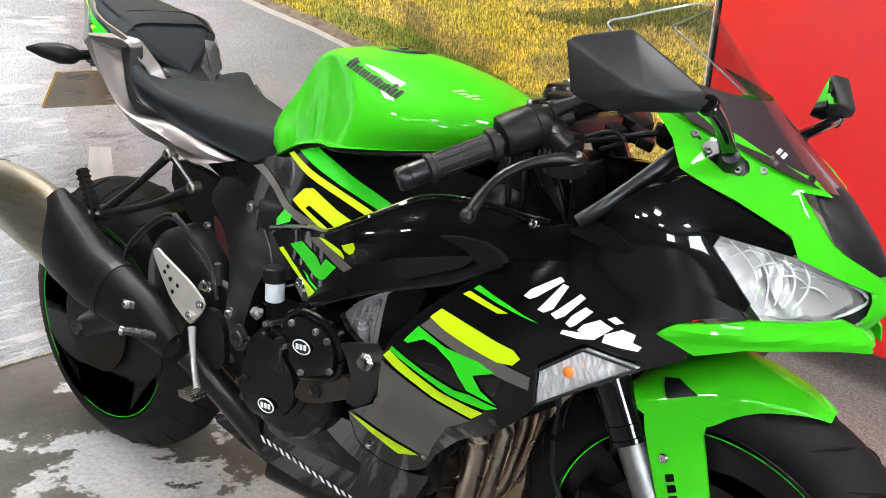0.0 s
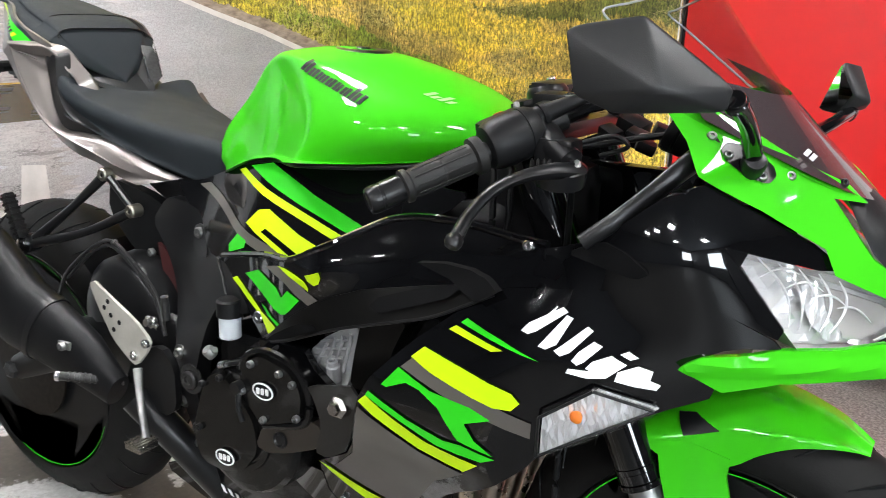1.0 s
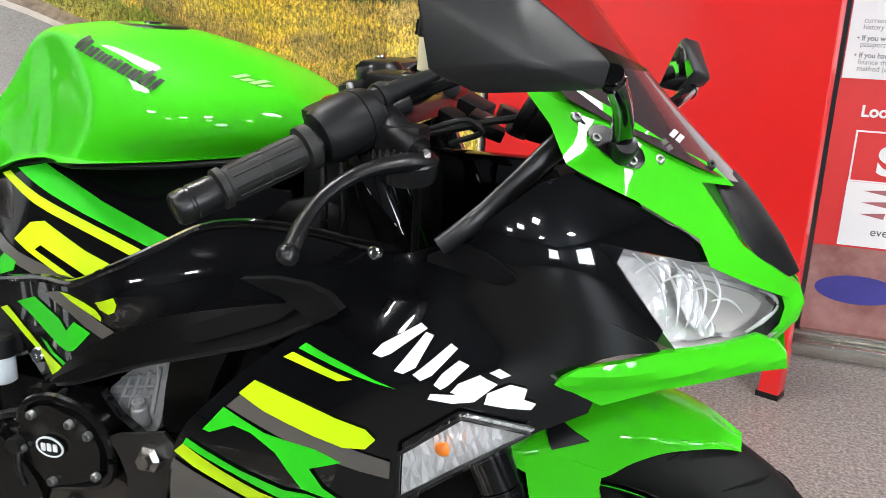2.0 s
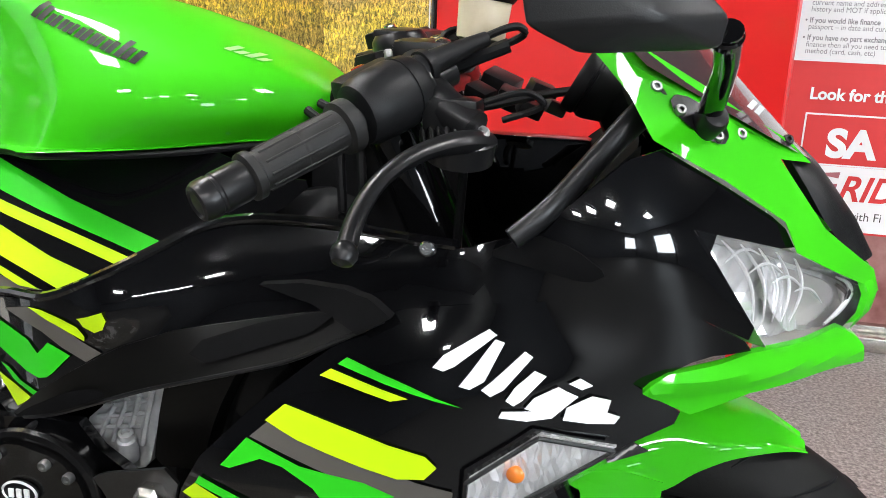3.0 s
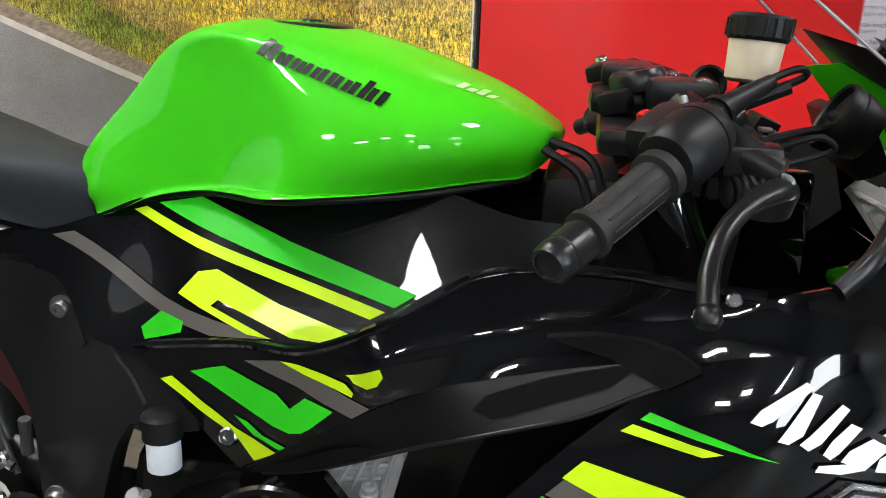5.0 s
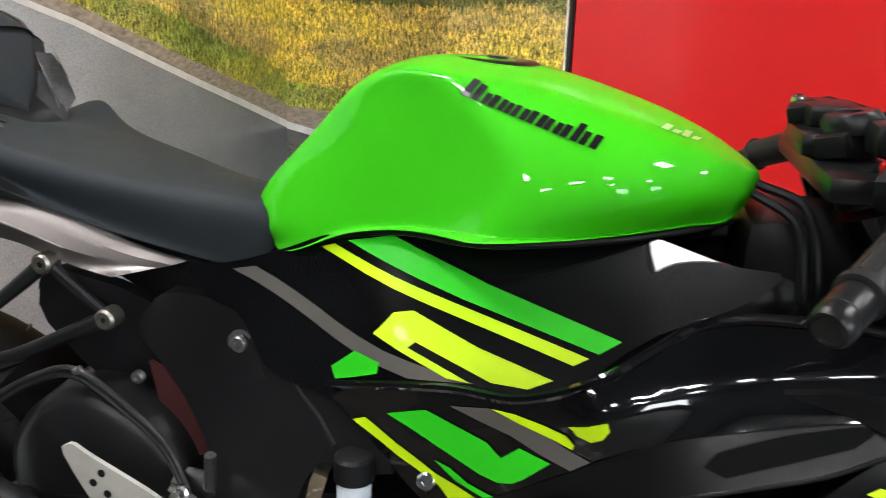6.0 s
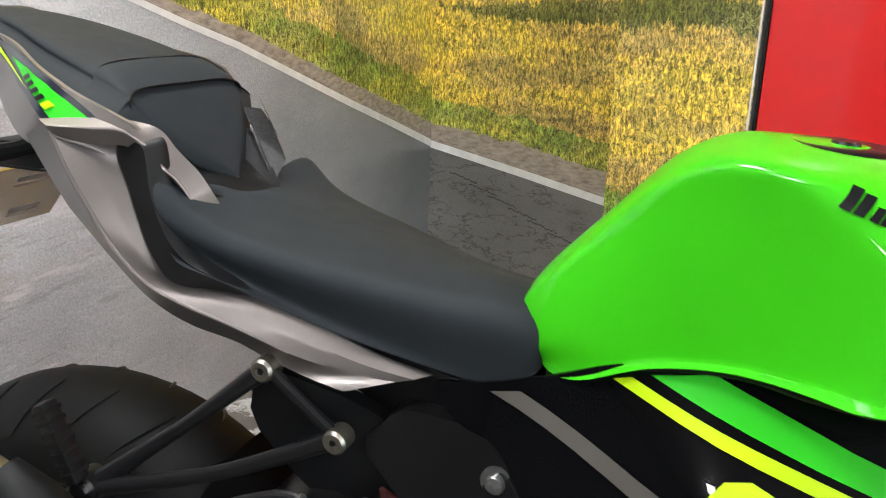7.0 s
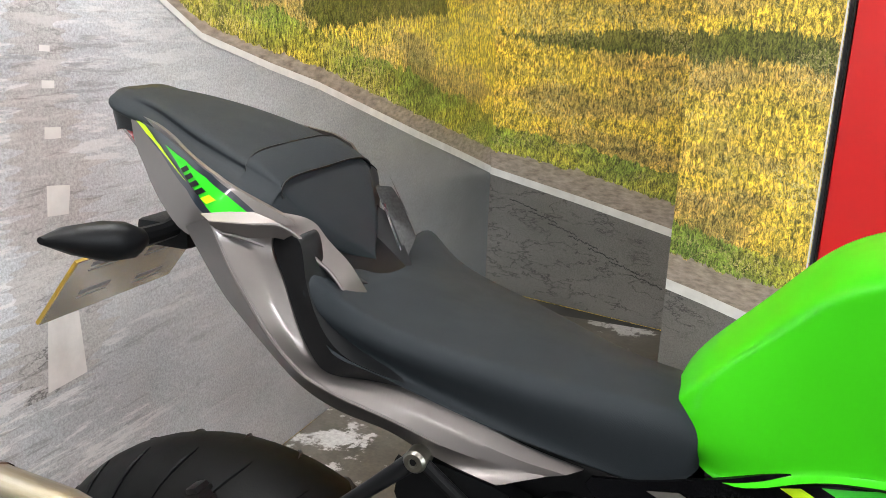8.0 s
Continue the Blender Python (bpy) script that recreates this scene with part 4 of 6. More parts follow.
# seats
seat_c = lambda x: float(np.interp(x, (.15, .30, .40, .50), (.056, .036, .010, .002)))
rider_seat = part("rider_seat", cage([
    [(.180, 0, .856), (.172, .015, .869), (.158, .076, .890), (.150, .086, .874), (.170, .082, .842), (.190, .060, .826)],
    [(.218, 0, .853), (.213, .030, .856), (.204, .084, .860), (.201, .096, .842), (.216, .090, .818), (.230, .070, .806)],
    [(.310, 0, .836), (.312, .030, .837), (.316, .078, .833), (.318, .090, .813), (.322, .079, .781), (.325, .060, .772)],
    [(.420, 0, .821), (.422, .020, .821), (.425, .060, .817), (.428, .077, .797), (.430, .068, .754), (.430, .050, .746)],
    [(.488, 0, .813), (.490, .015, .813), (.494, .052, .809), (.496, .069, .788), (.490, .066, .747), (.490, .048, .742)],
    [(.516, 0, .806), (.517, .010, .806), (.521, .040, .799), (.527, .055, .783), (.524, .053, .761), (.520, .045, .763)]],
    {2: .45, (0, 0, 3): .2}, 3, seat_c, True, .08), SEAT, bike, "matt dark grey rider seat", sharp=70)
pillion = part("pillion_seat", cage([
    [(-.152, 0, 1.034), (-.150, -.020, 1.033), (-.147, .000, 1.028), (-.143, .002, 1.014)],
    [(-.090, 0, 1.028), (-.089, .000, 1.026), (-.086, .010, 1.018), (-.083, .012, 1.000)],
    [(-.020, 0, 1.012), (-.019, .022, 1.008), (-.016, .034, .997), (-.012, .036, .976)],
    [(.050, 0, .990), (.051, .032, .985), (.054, .047, .974), (.058, .049, .952)],
    [(.098, 0, .962), (.099, .032, .960), (.102, .045, .953), (.104, .043, .934)],
    [(.128, 0, .922), (.128, .005, .921), (.127, .020, .917), (.124, .018, .903)],
    [(.156, 0, .880), (.156, -.040, .879), (.155, -.034, .877), (.150, -.034, .872)]],
    {2: .7, (4, 0, 3): .6}, 3, lambda x: .045), SEAT, bike, "matt dark grey pillion seat with strap", sharp=70)
strap_rings = [[(.060, 0, .9890), (.061, .033, .9850), (.064, .0500, .973), (.067, .0515, .950)],
               [(.080, 0, .9785), (.081, .033, .9755), (.084, .0495, .965), (.087, .0500, .943)],
               [(.0985, 0, .9655), (.0995, .033, .9635), (.1025, .0480, .956), (.105, .0460, .935)]]
part("strap", cage(strap_rings, {2: .7, (0, 0, 3): .9, (2, 0, 3): .9}, 2, lambda x: .045, False), SEAT, pillion, "dark vinyl strap", sharp=60)
for ring, step in ((strap_rings[0], -.001), (strap_rings[2], .001)):
    row = [(x + step, -h, z) for x, h, z in ring[:0:-1]] + [(ring[0][0] + step, .045, ring[0][2])] + [(x + step, h + .09, z) for x, h, z in ring[1:]]
    part("strap_seam", tube(row, .0010, 6, 50), PLASTIC, pillion, "dark seam of the strap")
part("hump_trim", tube([(.140, .103, .918), (.158, .097, .885), (.172, .090, .860)], .0018, 6, 12), CHROME, bike, "thin bright trim")
part("hump_cover", loft([[(.075, -.040, .910), (.125, -.046, .902), (.155, -.050, .892), (.184, -.045, .874)], [(.085, .0, .900), (.125, .0, .880), (.156, .005, .866), (.185, .01, .854)], [(.09, .056, .900), (.125, .060, .872), (.152, .062, .860), (.184, .065, .850)], [(.125, .11, .915), (.150, .108, .900), (.166, .100, .878), (.186, .090, .850)]], 30, 5, .004, (-.3, 0, -1)), SEAT_SIDE, bike, "dark vinyl step behind the seat", sharp=60)

# tail cowl
tail_outline = [(-.115, 1.018), (-.034, 1.000), (.05, .978), (.096, .957), (.150, .936), (.128, .934), (.097, .940), (.072, .938), (.052, .921), (.036, .917), (-.045, .945), (-.095, .980)]
left_tail = [(-.115, 1.018), (-.034, 1.003), (.06, .978), (.08, .940), (.036, .917), (-.045, .945), (-.095, .980)]
part("tail_cowl", panel(tail_outline, TAIL, 0, .005, .009, -1, 1), SILVER, bike, "graphite silver tail cowl")
part("tail_cowl", panel(left_tail, TAIL, 0, .005, .010, 1, 1, True, lambda x: 1.4 * tail_c(x)), SILVER, bike, "graphite silver tail cowl")
cowl_top = [(.123, -.092, .932), (.115, -.085, .908), (.132, -.093, .881), (.145, -.100, .858), (.164, -.105, .823), (.184, -.104, .801), (.222, -.092, .797), (.276, -.080, .791), (.313, -.078, .777), (.373, -.070, .752), (.426, -.063, .738)]
cowl_ridge = [(.070, -.122, .940), (.073, -.122, .936), (.099, -.127, .894), (.114, -.129, .875), (.142, -.131, .839), (.176, -.130, .808), (.207, -.123, .791), (.254, -.108, .770), (.301, -.098, .750), (.357, -.085, .735), (.397, -.076, .731)]
cowl_low = [(.037, -.113, .926), (.044, -.112, .913), (.073, -.106, .861), (.086, -.103, .844), (.114, -.098, .811), (.148, -.092, .776), (.187, -.088, .756), (.241, -.086, .745), (.278, -.092, .737), (.322, -.094, .727), (.356, -.098, .723)]
hollow = [tuple(np.array(a) * .55 + np.array(b) * .45 + np.array((0, .004 if k < 6 else -.004, 0))) for k, (a, b) in enumerate(zip(cowl_top, cowl_ridge))]
under = [(x + .012, y + .030, z + .012) for x, y, z in cowl_low]
for far in (False, True):
    flank_sheet = loft([q[4 if far else 0:] for q in (cowl_top, hollow, cowl_ridge, cowl_low, under)], 70)
    part("tail_side", mirrored(flank_sheet, .056) if far else flank_sheet, SILVER, bike, "graphite silver tail flank with a sharp ridge", sharp=24)
part("tail_rib", tube([(x, y - .0004, z) for x, y, z in cowl_ridge[1:9]], [.0016, .0022, .0024, .0024, .0022, .0016, .001], 8, 60), SILVER, bike, "raised silver rib of the tail cowl")
part("tail_rib", tube([(.080, -.119, .927), (.098, -.108, .921), (.113, -.095, .912)], [.001, .0022, .001], 8, 16), SILVER, bike, "raised silver rib of the tail cowl")
band_top = [(.062, -.121, .943), (.100, -.095, .944), (.129, -.070, .939), (.146, -.062, .932), (.159, -.056, .914), (.178, -.050, .893), (.188, -.046, .876), (.196, -.040, .858)]
band_edge = [(.076, -.127, .939), (.109, -.112, .937), (.131, -.094, .934), (.150, -.080, .915), (.159, -.077, .901), (.171, -.072, .889), (.182, -.068, .872), (.190, -.064, .852)]
part("tail_band", loft([[(x - .004, y + .014, z - .012) for x, y, z in band_top], band_top, band_edge, [(x - .003, y + .010, z - .016) for x, y, z in band_edge]], 40, 3), SILVER, bike, "silver grab band of the tail cowl", sharp=24)
part("tail_rib", tube(band_edge, [.001, .0022, .0022, .0022, .001], 8, 40), SILVER, bike, "raised silver rib of the tail cowl")
trim_ridge = [(.133, -.084, .926), (.148, -.088, .919), (.160, -.097, .885), (.172, -.103, .860), (.188, -.107, .838), (.206, -.106, .822), (.242, -.096, .806), (.277, -.082, .793)]
trim_edge = [(.113, -.080, .915), (.117, -.084, .905), (.132, -.091, .881), (.145, -.098, .858), (.164, -.103, .822), (.184, -.103, .799), (.226, -.091, .794), (.276, -.080, .789)]
part("seat_trim", loft([trim_edge, trim_ridge, [(x + .006, y + .022, z + .004) for x, y, z in trim_ridge]], 50, 4), PLASTIC, bike, "black moulded seat surround", sharp=24)
part("far_band", hull([(.122, .108, .938), (.140, .128, .934), (.152, .128, .916), (.177, .118, .880), (.176, .092, .856), (.150, .099, .905)], .003), HOSE, bike, "dark silver grab band of the tail cowl", sharp=40)
part("tail_inner", body([(-.15, 1.018, (.02, 1.015), (.03, 1.0), (.03, .985)), (-.09, 1.00, (.04, .995), (.055, .97), (.05, .94)), (0.02, .97, (.06, .95), (.08, .92), (.06, .88)),
                         (.12, .90, (.07, .89), (.10, .85), (.07, .79)), (.22, .83, (.07, .82), (.10, .80), (.07, .75)), (.36, .77, (.05, .76), (.065, .74), (.06, .69)), (.46, .75, (.05, .74), (.06, .72), (.06, .66))], 40, 12, tail_c), PLASTIC, bike, "black moulded underseat tray")
part("tail_end", body([(-.168, 1.031, (.024, 1.030), (.032, 1.026), (.036, 1.016), (.030, .985)), (-.152, 1.035, (.034, 1.034), (.043, 1.029), (.048, 1.019), (.043, .990)), (-.10, 1.024, (.040, 1.021), (.050, 1.015), (.056, 1.004), (.053, .985))], 16, 16, tail_c), PLASTIC, bike, "black tail end", sharp=40)
part("tail_lamp", body([(-.160, 1.006, (.02, 1.004), (.032, .998), (.030, .986)), (-.12, .994, (.03, .991), (.048, .981), (.044, .964)), (-.085, .981, (.03, .976), (.050, .966), (.046, .951))], 14, 10, tail_c), RED_PLASTIC, bike, "red tail lamp lens", sharp=60)
stamp([[(-.103, 1.011), (-.068, 1.003), (-.031, .996), (.018, .986), (.055, .974), (.081, .960), (.104, .944), (.081, .942), (.059, .939), (.029, .957), (-.017, .972), (-.064, .989)]], TAIL, NAVY_DECAL, bike, "tail_decal", .0022, 0, .007)
stamp([[(-.032, .989), (.016, .981), (.051, .970), (.076, .957), (.097, .943), (.081, .942), (.065, .941), (.049, .954), (.027, .966), (-.001, .978)]], TAIL, GREEN_DECAL, bike, "tail_decal", .0034, 0, .007)
stamp([[(-.100, 1.009), (-.088, 1.006), (-.076, 1.003), (-.053, .991), (-.026, .981), (.003, .972), (.028, .963), (-.004, .973), (-.041, .983), (-.072, .995)]], TAIL, LIME, bike, "tail_decal", .0034, 0, .007)
stamp(bar_row((0.0140, 0.9730), (0.0522, 0.9519), (0.0080, 0.0040), 4, .6, .0), TAIL, BLACK_INK, bike, "logo_bar", .0046, 0, .006)
stamp(bar_row((0.0522, 0.9519), (0.0630, 0.9460), (0.0080, 0.0040), 1, .7, .0), TAIL, LIME, bike, "logo_bar", .0046, 0, .006)

# rear indicators, number plate bracket and plate
for sd in (-1, 1):
    ind = part("rear_indicator", skin([[(x, sd * y + .03, z) for x, y, z in ring] for ring in (
        [(-.108 + .005 * math.cos(a), .182, .901 + .004 * math.sin(a)) for a in np.linspace(0, 6.283, 12, endpoint=False)],
        [(-.094 + .018 * math.cos(a), .160, .898 + .015 * math.sin(a)) for a in np.linspace(0, 6.283, 12, endpoint=False)],
        [(-.076 + .025 * math.cos(a), .132, .893 + .022 * math.sin(a)) for a in np.linspace(0, 6.283, 12, endpoint=False)],
        [(-.068 + .023 * math.cos(a), .110, .890 + .020 * math.sin(a)) for a in np.linspace(0, 6.283, 12, endpoint=False)],
        [(-.062 + .012 * math.cos(a), .095, .890 + .011 * math.sin(a)) for a in np.linspace(0, 6.283, 12, endpoint=False)])]), PLASTIC, bike, "black rear indicator", sharp=50)
    part("stalk", tube([(-.062, sd * .098 + .03, .890), (-.052, sd * .065 + .03, .893), (-.038, sd * .03 + .03, .905)], [.011, .010, .018], 10, 12), PLASTIC, ind)
part("plate_bracket", join(box(-.10, -.03, -.03, .09, .87, .90, .008), box(-.13, -.06, -.0, .06, .86, .876, .004)), PLASTIC, bike)
plate = part("number_plate", box(-.004, .0, -.114, .114, -.089, .022, 0, pose(-.174, .054, .829, 0, 39, 0)), PLATE, bike, "yellow rear number plate with a pale back", smooth=False)
part("plate_back", box(.0, .0012, -.112, .114, -.089, .022, 0, pose(-.174, .054, .829, 0, 39, 0)), PLATE_BACK, plate, "pale grey plate back", smooth=False)
for u, v, w in ((-.06, .010, .05), (.04, .0, .05), (-.05, -.045, .05), (.055, -.06, .05)):
    part("print_bar", box(.0012, .0016, u - w / 2, u + w / 2, v - .004, v + .004, 0, pose(-.174, .054, .829, 0, 39, 0)), FAINT_INK, plate, smooth=False)
    part("print_bar", box(.0012, .0016, u - w / 2, u + w / 2, v - .012, v - .010, 0, pose(-.174, .054, .829, 0, 39, 0)), FAINT_INK, plate, smooth=False)

# under-tank side covers with decals
cover_outline = [(.545, .768), (.579, .784), (.618, .797), (.678, .804), (.714, .799), (.743, .797), (.825, .806), (.898, .821), (.967, .805), (1.015, .806), (.985, .778), (.90, .735), (.84, .682), (.785, .666), (.706, .660), (.637, .650), (.539, .648), (.495, .698), (.46, .705), (.424, .736), (.484, .745)]
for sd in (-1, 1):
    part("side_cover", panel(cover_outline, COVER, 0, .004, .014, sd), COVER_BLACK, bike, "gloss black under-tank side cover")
stamp([[(.617, .787), (.663, .797), (.76, .766), (.885, .733), (.866, .721), (.74, .752)]], COVER, GREEN_DECAL, bike, "stripe_decal", .0014)
stamp([[(.588, .777), (.603, .782), (.72, .752), (.858, .717), (.845, .710), (.70, .748)]], COVER, LIME, bike, "stripe_decal", .0014)
stamp([[(.663, .718), (.679, .737), (.697, .740), (.76, .716), (.829, .697), (.808, .688), (.775, .690), (.703, .716), (.697, .711), (.757, .688), (.735, .690)]], COVER, LIME, bike, "stripe_decal", .0024)
stamp([[(.484, .739), (.512, .746), (.62, .718), (.70, .700), (.760, .688), (.70, .686), (.62, .703)]], COVER, GREY_DECAL, bike, "stripe_decal", .0014)
stamp([[(.62, .678), (.645, .699), (.672, .695), (.670, .685), (.626, .668)]], COVER, GREEN_DECAL, bike, "stripe_decal", .0020)

# fairing
upper_outline = [(.617, .661), (.745, .692), (.811, .704), (.871, .732), (.909, .753), (.941, .770), (.977, .778), (1.053, .783), (1.116, .782), (1.163, .783), (1.215, .800), (1.296, .869), (1.352, .836), (1.410, .798), (1.424, .775), (1.336, .808), (1.403, .707),
                 (1.315, .7585), (1.256, .7555), (1.166, .7455), (1.117, .735), (1.085, .712), (1.039, .688), (.995, .673), (.953, .660), (.912, .646), (.871, .629), (.814, .603), (.743, .571), (.70, .596), (.662, .627)]
lower_outline = [(1.117, .7365), (1.166, .747), (1.256, .757), (1.315, .760), (1.40, .706), (1.352, .708), (1.311, .688), (1.347, .656), (1.292, .632), (1.233, .595), (1.183, .565), (1.168, .545), (1.126, .505), (1.069, .473), (1.004, .410), (.975, .367), (.904, .335),
                 (.83, .355), (.835, .42), (.851, .431), (.915, .472), (.960, .594), (1.017, .655), (1.068, .699)]
belly_outline = [(.406, .235), (.532, .205), (.713, .198), (.839, .222), (.935, .28), (.985, .36), (.959, .35), (.90, .345), (.84, .362), (.835, .41), (.72, .35), (.634, .324), (.494, .275)]
chin_outline = [(1.308, .686), (1.326, .696), (1.355, .700), (1.387, .7065), (1.404, .7055), (1.437, .702), (1.470, .703), (1.491, .690), (1.503, .677), (1.506, .662), (1.477, .6665), (1.433, .669), (1.392, .671), (1.365, .6655), (1.346, .661), (1.326, .673)]
cowl_outline = [(1.245, .930), (1.276, .935), (1.335, .902), (1.362, .885), (1.411, .858), (1.432, .839), (1.402, .845), (1.448, .787), (1.505, .744), (1.514, .722), (1.420, .775), (1.408, .799), (1.352, .837), (1.296, .868), (1.276, .898)]
light_outline = [(1.334, .808), (1.421, .7755), (1.512, .724), (1.512, .712), (1.486, .694), (1.404, .7055)]
for sd in (-1, 1):
    part("upper_fairing", panel(upper_outline, FAIRING, 0, .004, .013, sd, 1), BLACK, bike, "gloss black upper fairing")
    part("lower_fairing", panel(lower_outline, FAIRING, -.0008, .004, .014, sd, 1), BLACK, bike, "gloss black lower fairing with stripes")
    part("belly_pan", panel(belly_outline, FAIRING, 0, .004, .02, sd, 1), BLACK, bike, "gloss black belly pan")
    part("chin", panel(chin_outline, lambda x, z: FAIRING(x, z) + .007 * max(0, 1 - abs(z - float(np.interp(x, (1.31, 1.36, 1.42, 1.50), (.687, .689, .686, .674)))) / .011), .003, .010, .006, sd, 0), GREEN, bike, "gloss green lower nose cowl with a crease", sharp=25)
    part("front_cowl", panel(cowl_outline, FAIRING, .004, .007, .010, sd, 0), GREEN, bike, "gloss green front cowl")
    part("fairing_rim", tube([(x, sd * (FAIRING(x, z) - .002), z + .002) for x, z in ((.62, .663), (.745, .694), (.811, .706), (.871, .734), (.909, .755), (.941, .772), (.977, .780), (1.053, .785), (1.116, .784), (1.163, .785))], .0045, 8, 50), BLACK, bike)
stamp([[(1.026, .643), (1.041, .657), (1.10, .647), (1.155, .635), (1.164, .626), (1.155, .616), (1.135, .615), (1.055, .633), (1.043, .637)]], FAIRING, LIME, bike, "stripe_decal", .0022)
stamp([[(1.014, .629), (1.031, .645), (1.10, .628), (1.176, .604), (1.175, .586), (1.10, .606)]], FAIRING, GREY_DECAL, bike, "stripe_decal", .0014)
stamp([[(.991, .603), (1.012, .628), (1.058, .614), (1.11, .609), (1.134, .600), (1.104, .589), (1.116, .571), (1.136, .556), (1.096, .566), (1.070, .598), (1.044, .611), (1.025, .614), (.999, .602)]], FAIRING, GREEN_DECAL, bike, "stripe_decal", .0022)
stamp([[(.972, .590), (1.03, .571), (1.077, .560), (1.100, .561), (1.138, .552), (1.122, .545), (1.068, .550), (.968, .583)]], FAIRING, GREEN_DECAL, bike, "stripe_decal", .0018)
stamp([[(.955, .571), (.968, .583), (1.01, .565), (1.051, .550), (1.118, .539), (1.099, .524), (1.04, .536), (.978, .560)]], FAIRING, LIME, bike, "stripe_decal", .0018)
stamp([[(.952, .562), (1.04, .530), (1.097, .519), (1.05, .487), (1.01, .435), (.988, .398), (.869, .428), (.918, .474)]], FAIRING, GREY_DECAL, bike, "stripe_decal", .0012, step=.014)
stamp([[(.837, .424), (.867, .421), (.92, .408), (.973, .397), (.932, .383), (.886, .402)]], FAIRING, LIME, bike, "stripe_decal", .0018)
stamp([[(1.08, .691), (1.087, .697), (1.141, .686), (1.180, .674), (1.142, .681)]], FAIRING, GREEN_DECAL, bike, "stripe_decal", .0018)
stamp([[(1.066, .681), (1.075, .687), (1.140, .677), (1.126, .673)]], FAIRING, LIME, bike, "stripe_decal", .0018)
stamp([[(.850, .698), (.879, .709), (.881, .703), (.876, .694), (.868, .690), (.857, .693), (.854, .697)]], FAIRING, LIME, bike, "stripe_decal", .002)
stamp([[(.786, .6935), (.805, .6955), (.830, .6935), (.849, .690), (.856, .683), (.854, .678), (.836, .684)]], FAIRING, LIME, bike, "stripe_decal", .002)
stamp([[(.747, .682), (.784, .693), (.830, .686), (.869, .669), (.854, .659), (.804, .676)]], FAIRING, GREY_DECAL, bike, "stripe_decal", .0014)
stamp([[(.684, .654), (.724, .670), (.783, .663), (.797, .654), (.812, .668), (.838, .662), (.816, .641), (.808, .635), (.796, .631), (.779, .632), (.732, .642)],
       [(.735, .627), (.750, .626), (.768, .619), (.795, .616), (.787, .611), (.757, .616)]], FAIRING, GREEN_DECAL, bike, "stripe_decal", .0016)
stamp([[(.648, .638), (.662, .644), (.694, .629), (.736, .615), (.757, .612), (.782, .607), (.757, .590), (.740, .605), (.698, .617)]], FAIRING, LIME, bike, "stripe_decal", .0014)
# brush-stroke mark on the flank, as plain slanted strokes
stamp([[(1.156, .702), (1.163, .711), (1.194, .731), (1.200, .727), (1.172, .704), (1.164, .700)],
       [(1.176, .690), (1.183, .700), (1.199, .724), (1.206, .722), (1.194, .694), (1.184, .688)],
       [(1.192, .688), (1.199, .694), (1.221, .716), (1.227, .712), (1.208, .688), (1.199, .683)],
       [(1.210, .680), (1.216, .690), (1.229, .702), (1.238, .698), (1.222, .680), (1.216, .676)],
       [(1.224, .674), (1.230, .682), (1.247, .690), (1.257, .684), (1.244, .672), (1.234, .670)],
       [(1.206, .667), (1.208, .672), (1.238, .672), (1.254, .686), (1.262, .682), (1.244, .666), (1.226, .664)],
       [(1.252, .664), (1.254, .674), (1.272, .682), (1.286, .678), (1.284, .668), (1.294, .664), (1.290, .658), (1.270, .660)],
       [(1.254, .692), (1.262, .696), (1.272, .690), (1.264, .687)]], FAIRING, WHITE_INK, bike, "brush_mark", .0022)
stamp(bar_row((.545, .258), (.83, .232), (.006, -.014), 16, .5, .1, [1, .9, .75, .7, .8, .75, .7, .8, .75, .7, .8, .75, 1, .7, .8, .9]), FAIRING, WHITE_INK, bike, "logo_bar", .002, 0, .03)

# the matt blade over the side vent, and the matt panel under the stay
part("blade", panel([(1.006, .738), (1.043, .7445), (1.080, .7445), (1.100, .739), (1.122, .728), (1.097, .713), (1.070, .722), (1.045, .730)], FAIRING, .010, .012, .010, -1, 0), MATT, bike, "matt black blade over the side vent")
part("stay_panel", panel([(1.185, .782), (1.222, .802), (1.25, .795), (1.275, .779), (1.262, .771), (1.225, .777)], FAIRING, .004, .006, .008, -1, 1), MATT, bike, "matt black mirror stay cover")
part("screen_stay", tube([(1.206, -.236, .800), (1.228, -.222, .819), (1.259, -.178, .853), (1.284, -.150, .881), (1.302, -.135, .897)], [.0085, .0095, .0105, .0120, .0130], 14, 20, .7), SATIN, bike, "matt black screen stay")
part("wing_band", panel([(.740, .573), (.793, .617), (.841, .650), (.869, .667), (.889, .678), (.931, .694), (.984, .706), (1.037, .719), (1.072, .727), (1.100, .716), (1.072, .703), (1.030, .684), (.991, .671), (.953, .659), (.912, .645), (.871, .628), (.814, .602)], FAIRING, .002, .005, .012, -1, 0), WING, bike, "satin black lower band of the fairing wing")
part("fairing_slot", panel([(.953, .679), (.962, .690), (1.010, .708), (1.060, .723), (1.072, .722), (1.056, .708), (1.012, .690), (.970, .674)], FAIRING, .0076, .001, .008, -1, 0, False), MATT, bike, "dark slot in the fairing")
part("fairing_slot", panel([(.762, .584), (.785, .601), (.840, .633), (.868, .640), (.880, .636), (.868, .630), (.823, .609)], FAIRING, .0080, .001, .008, -1, 1, False), MATT, bike, "dark slot in the fairing")
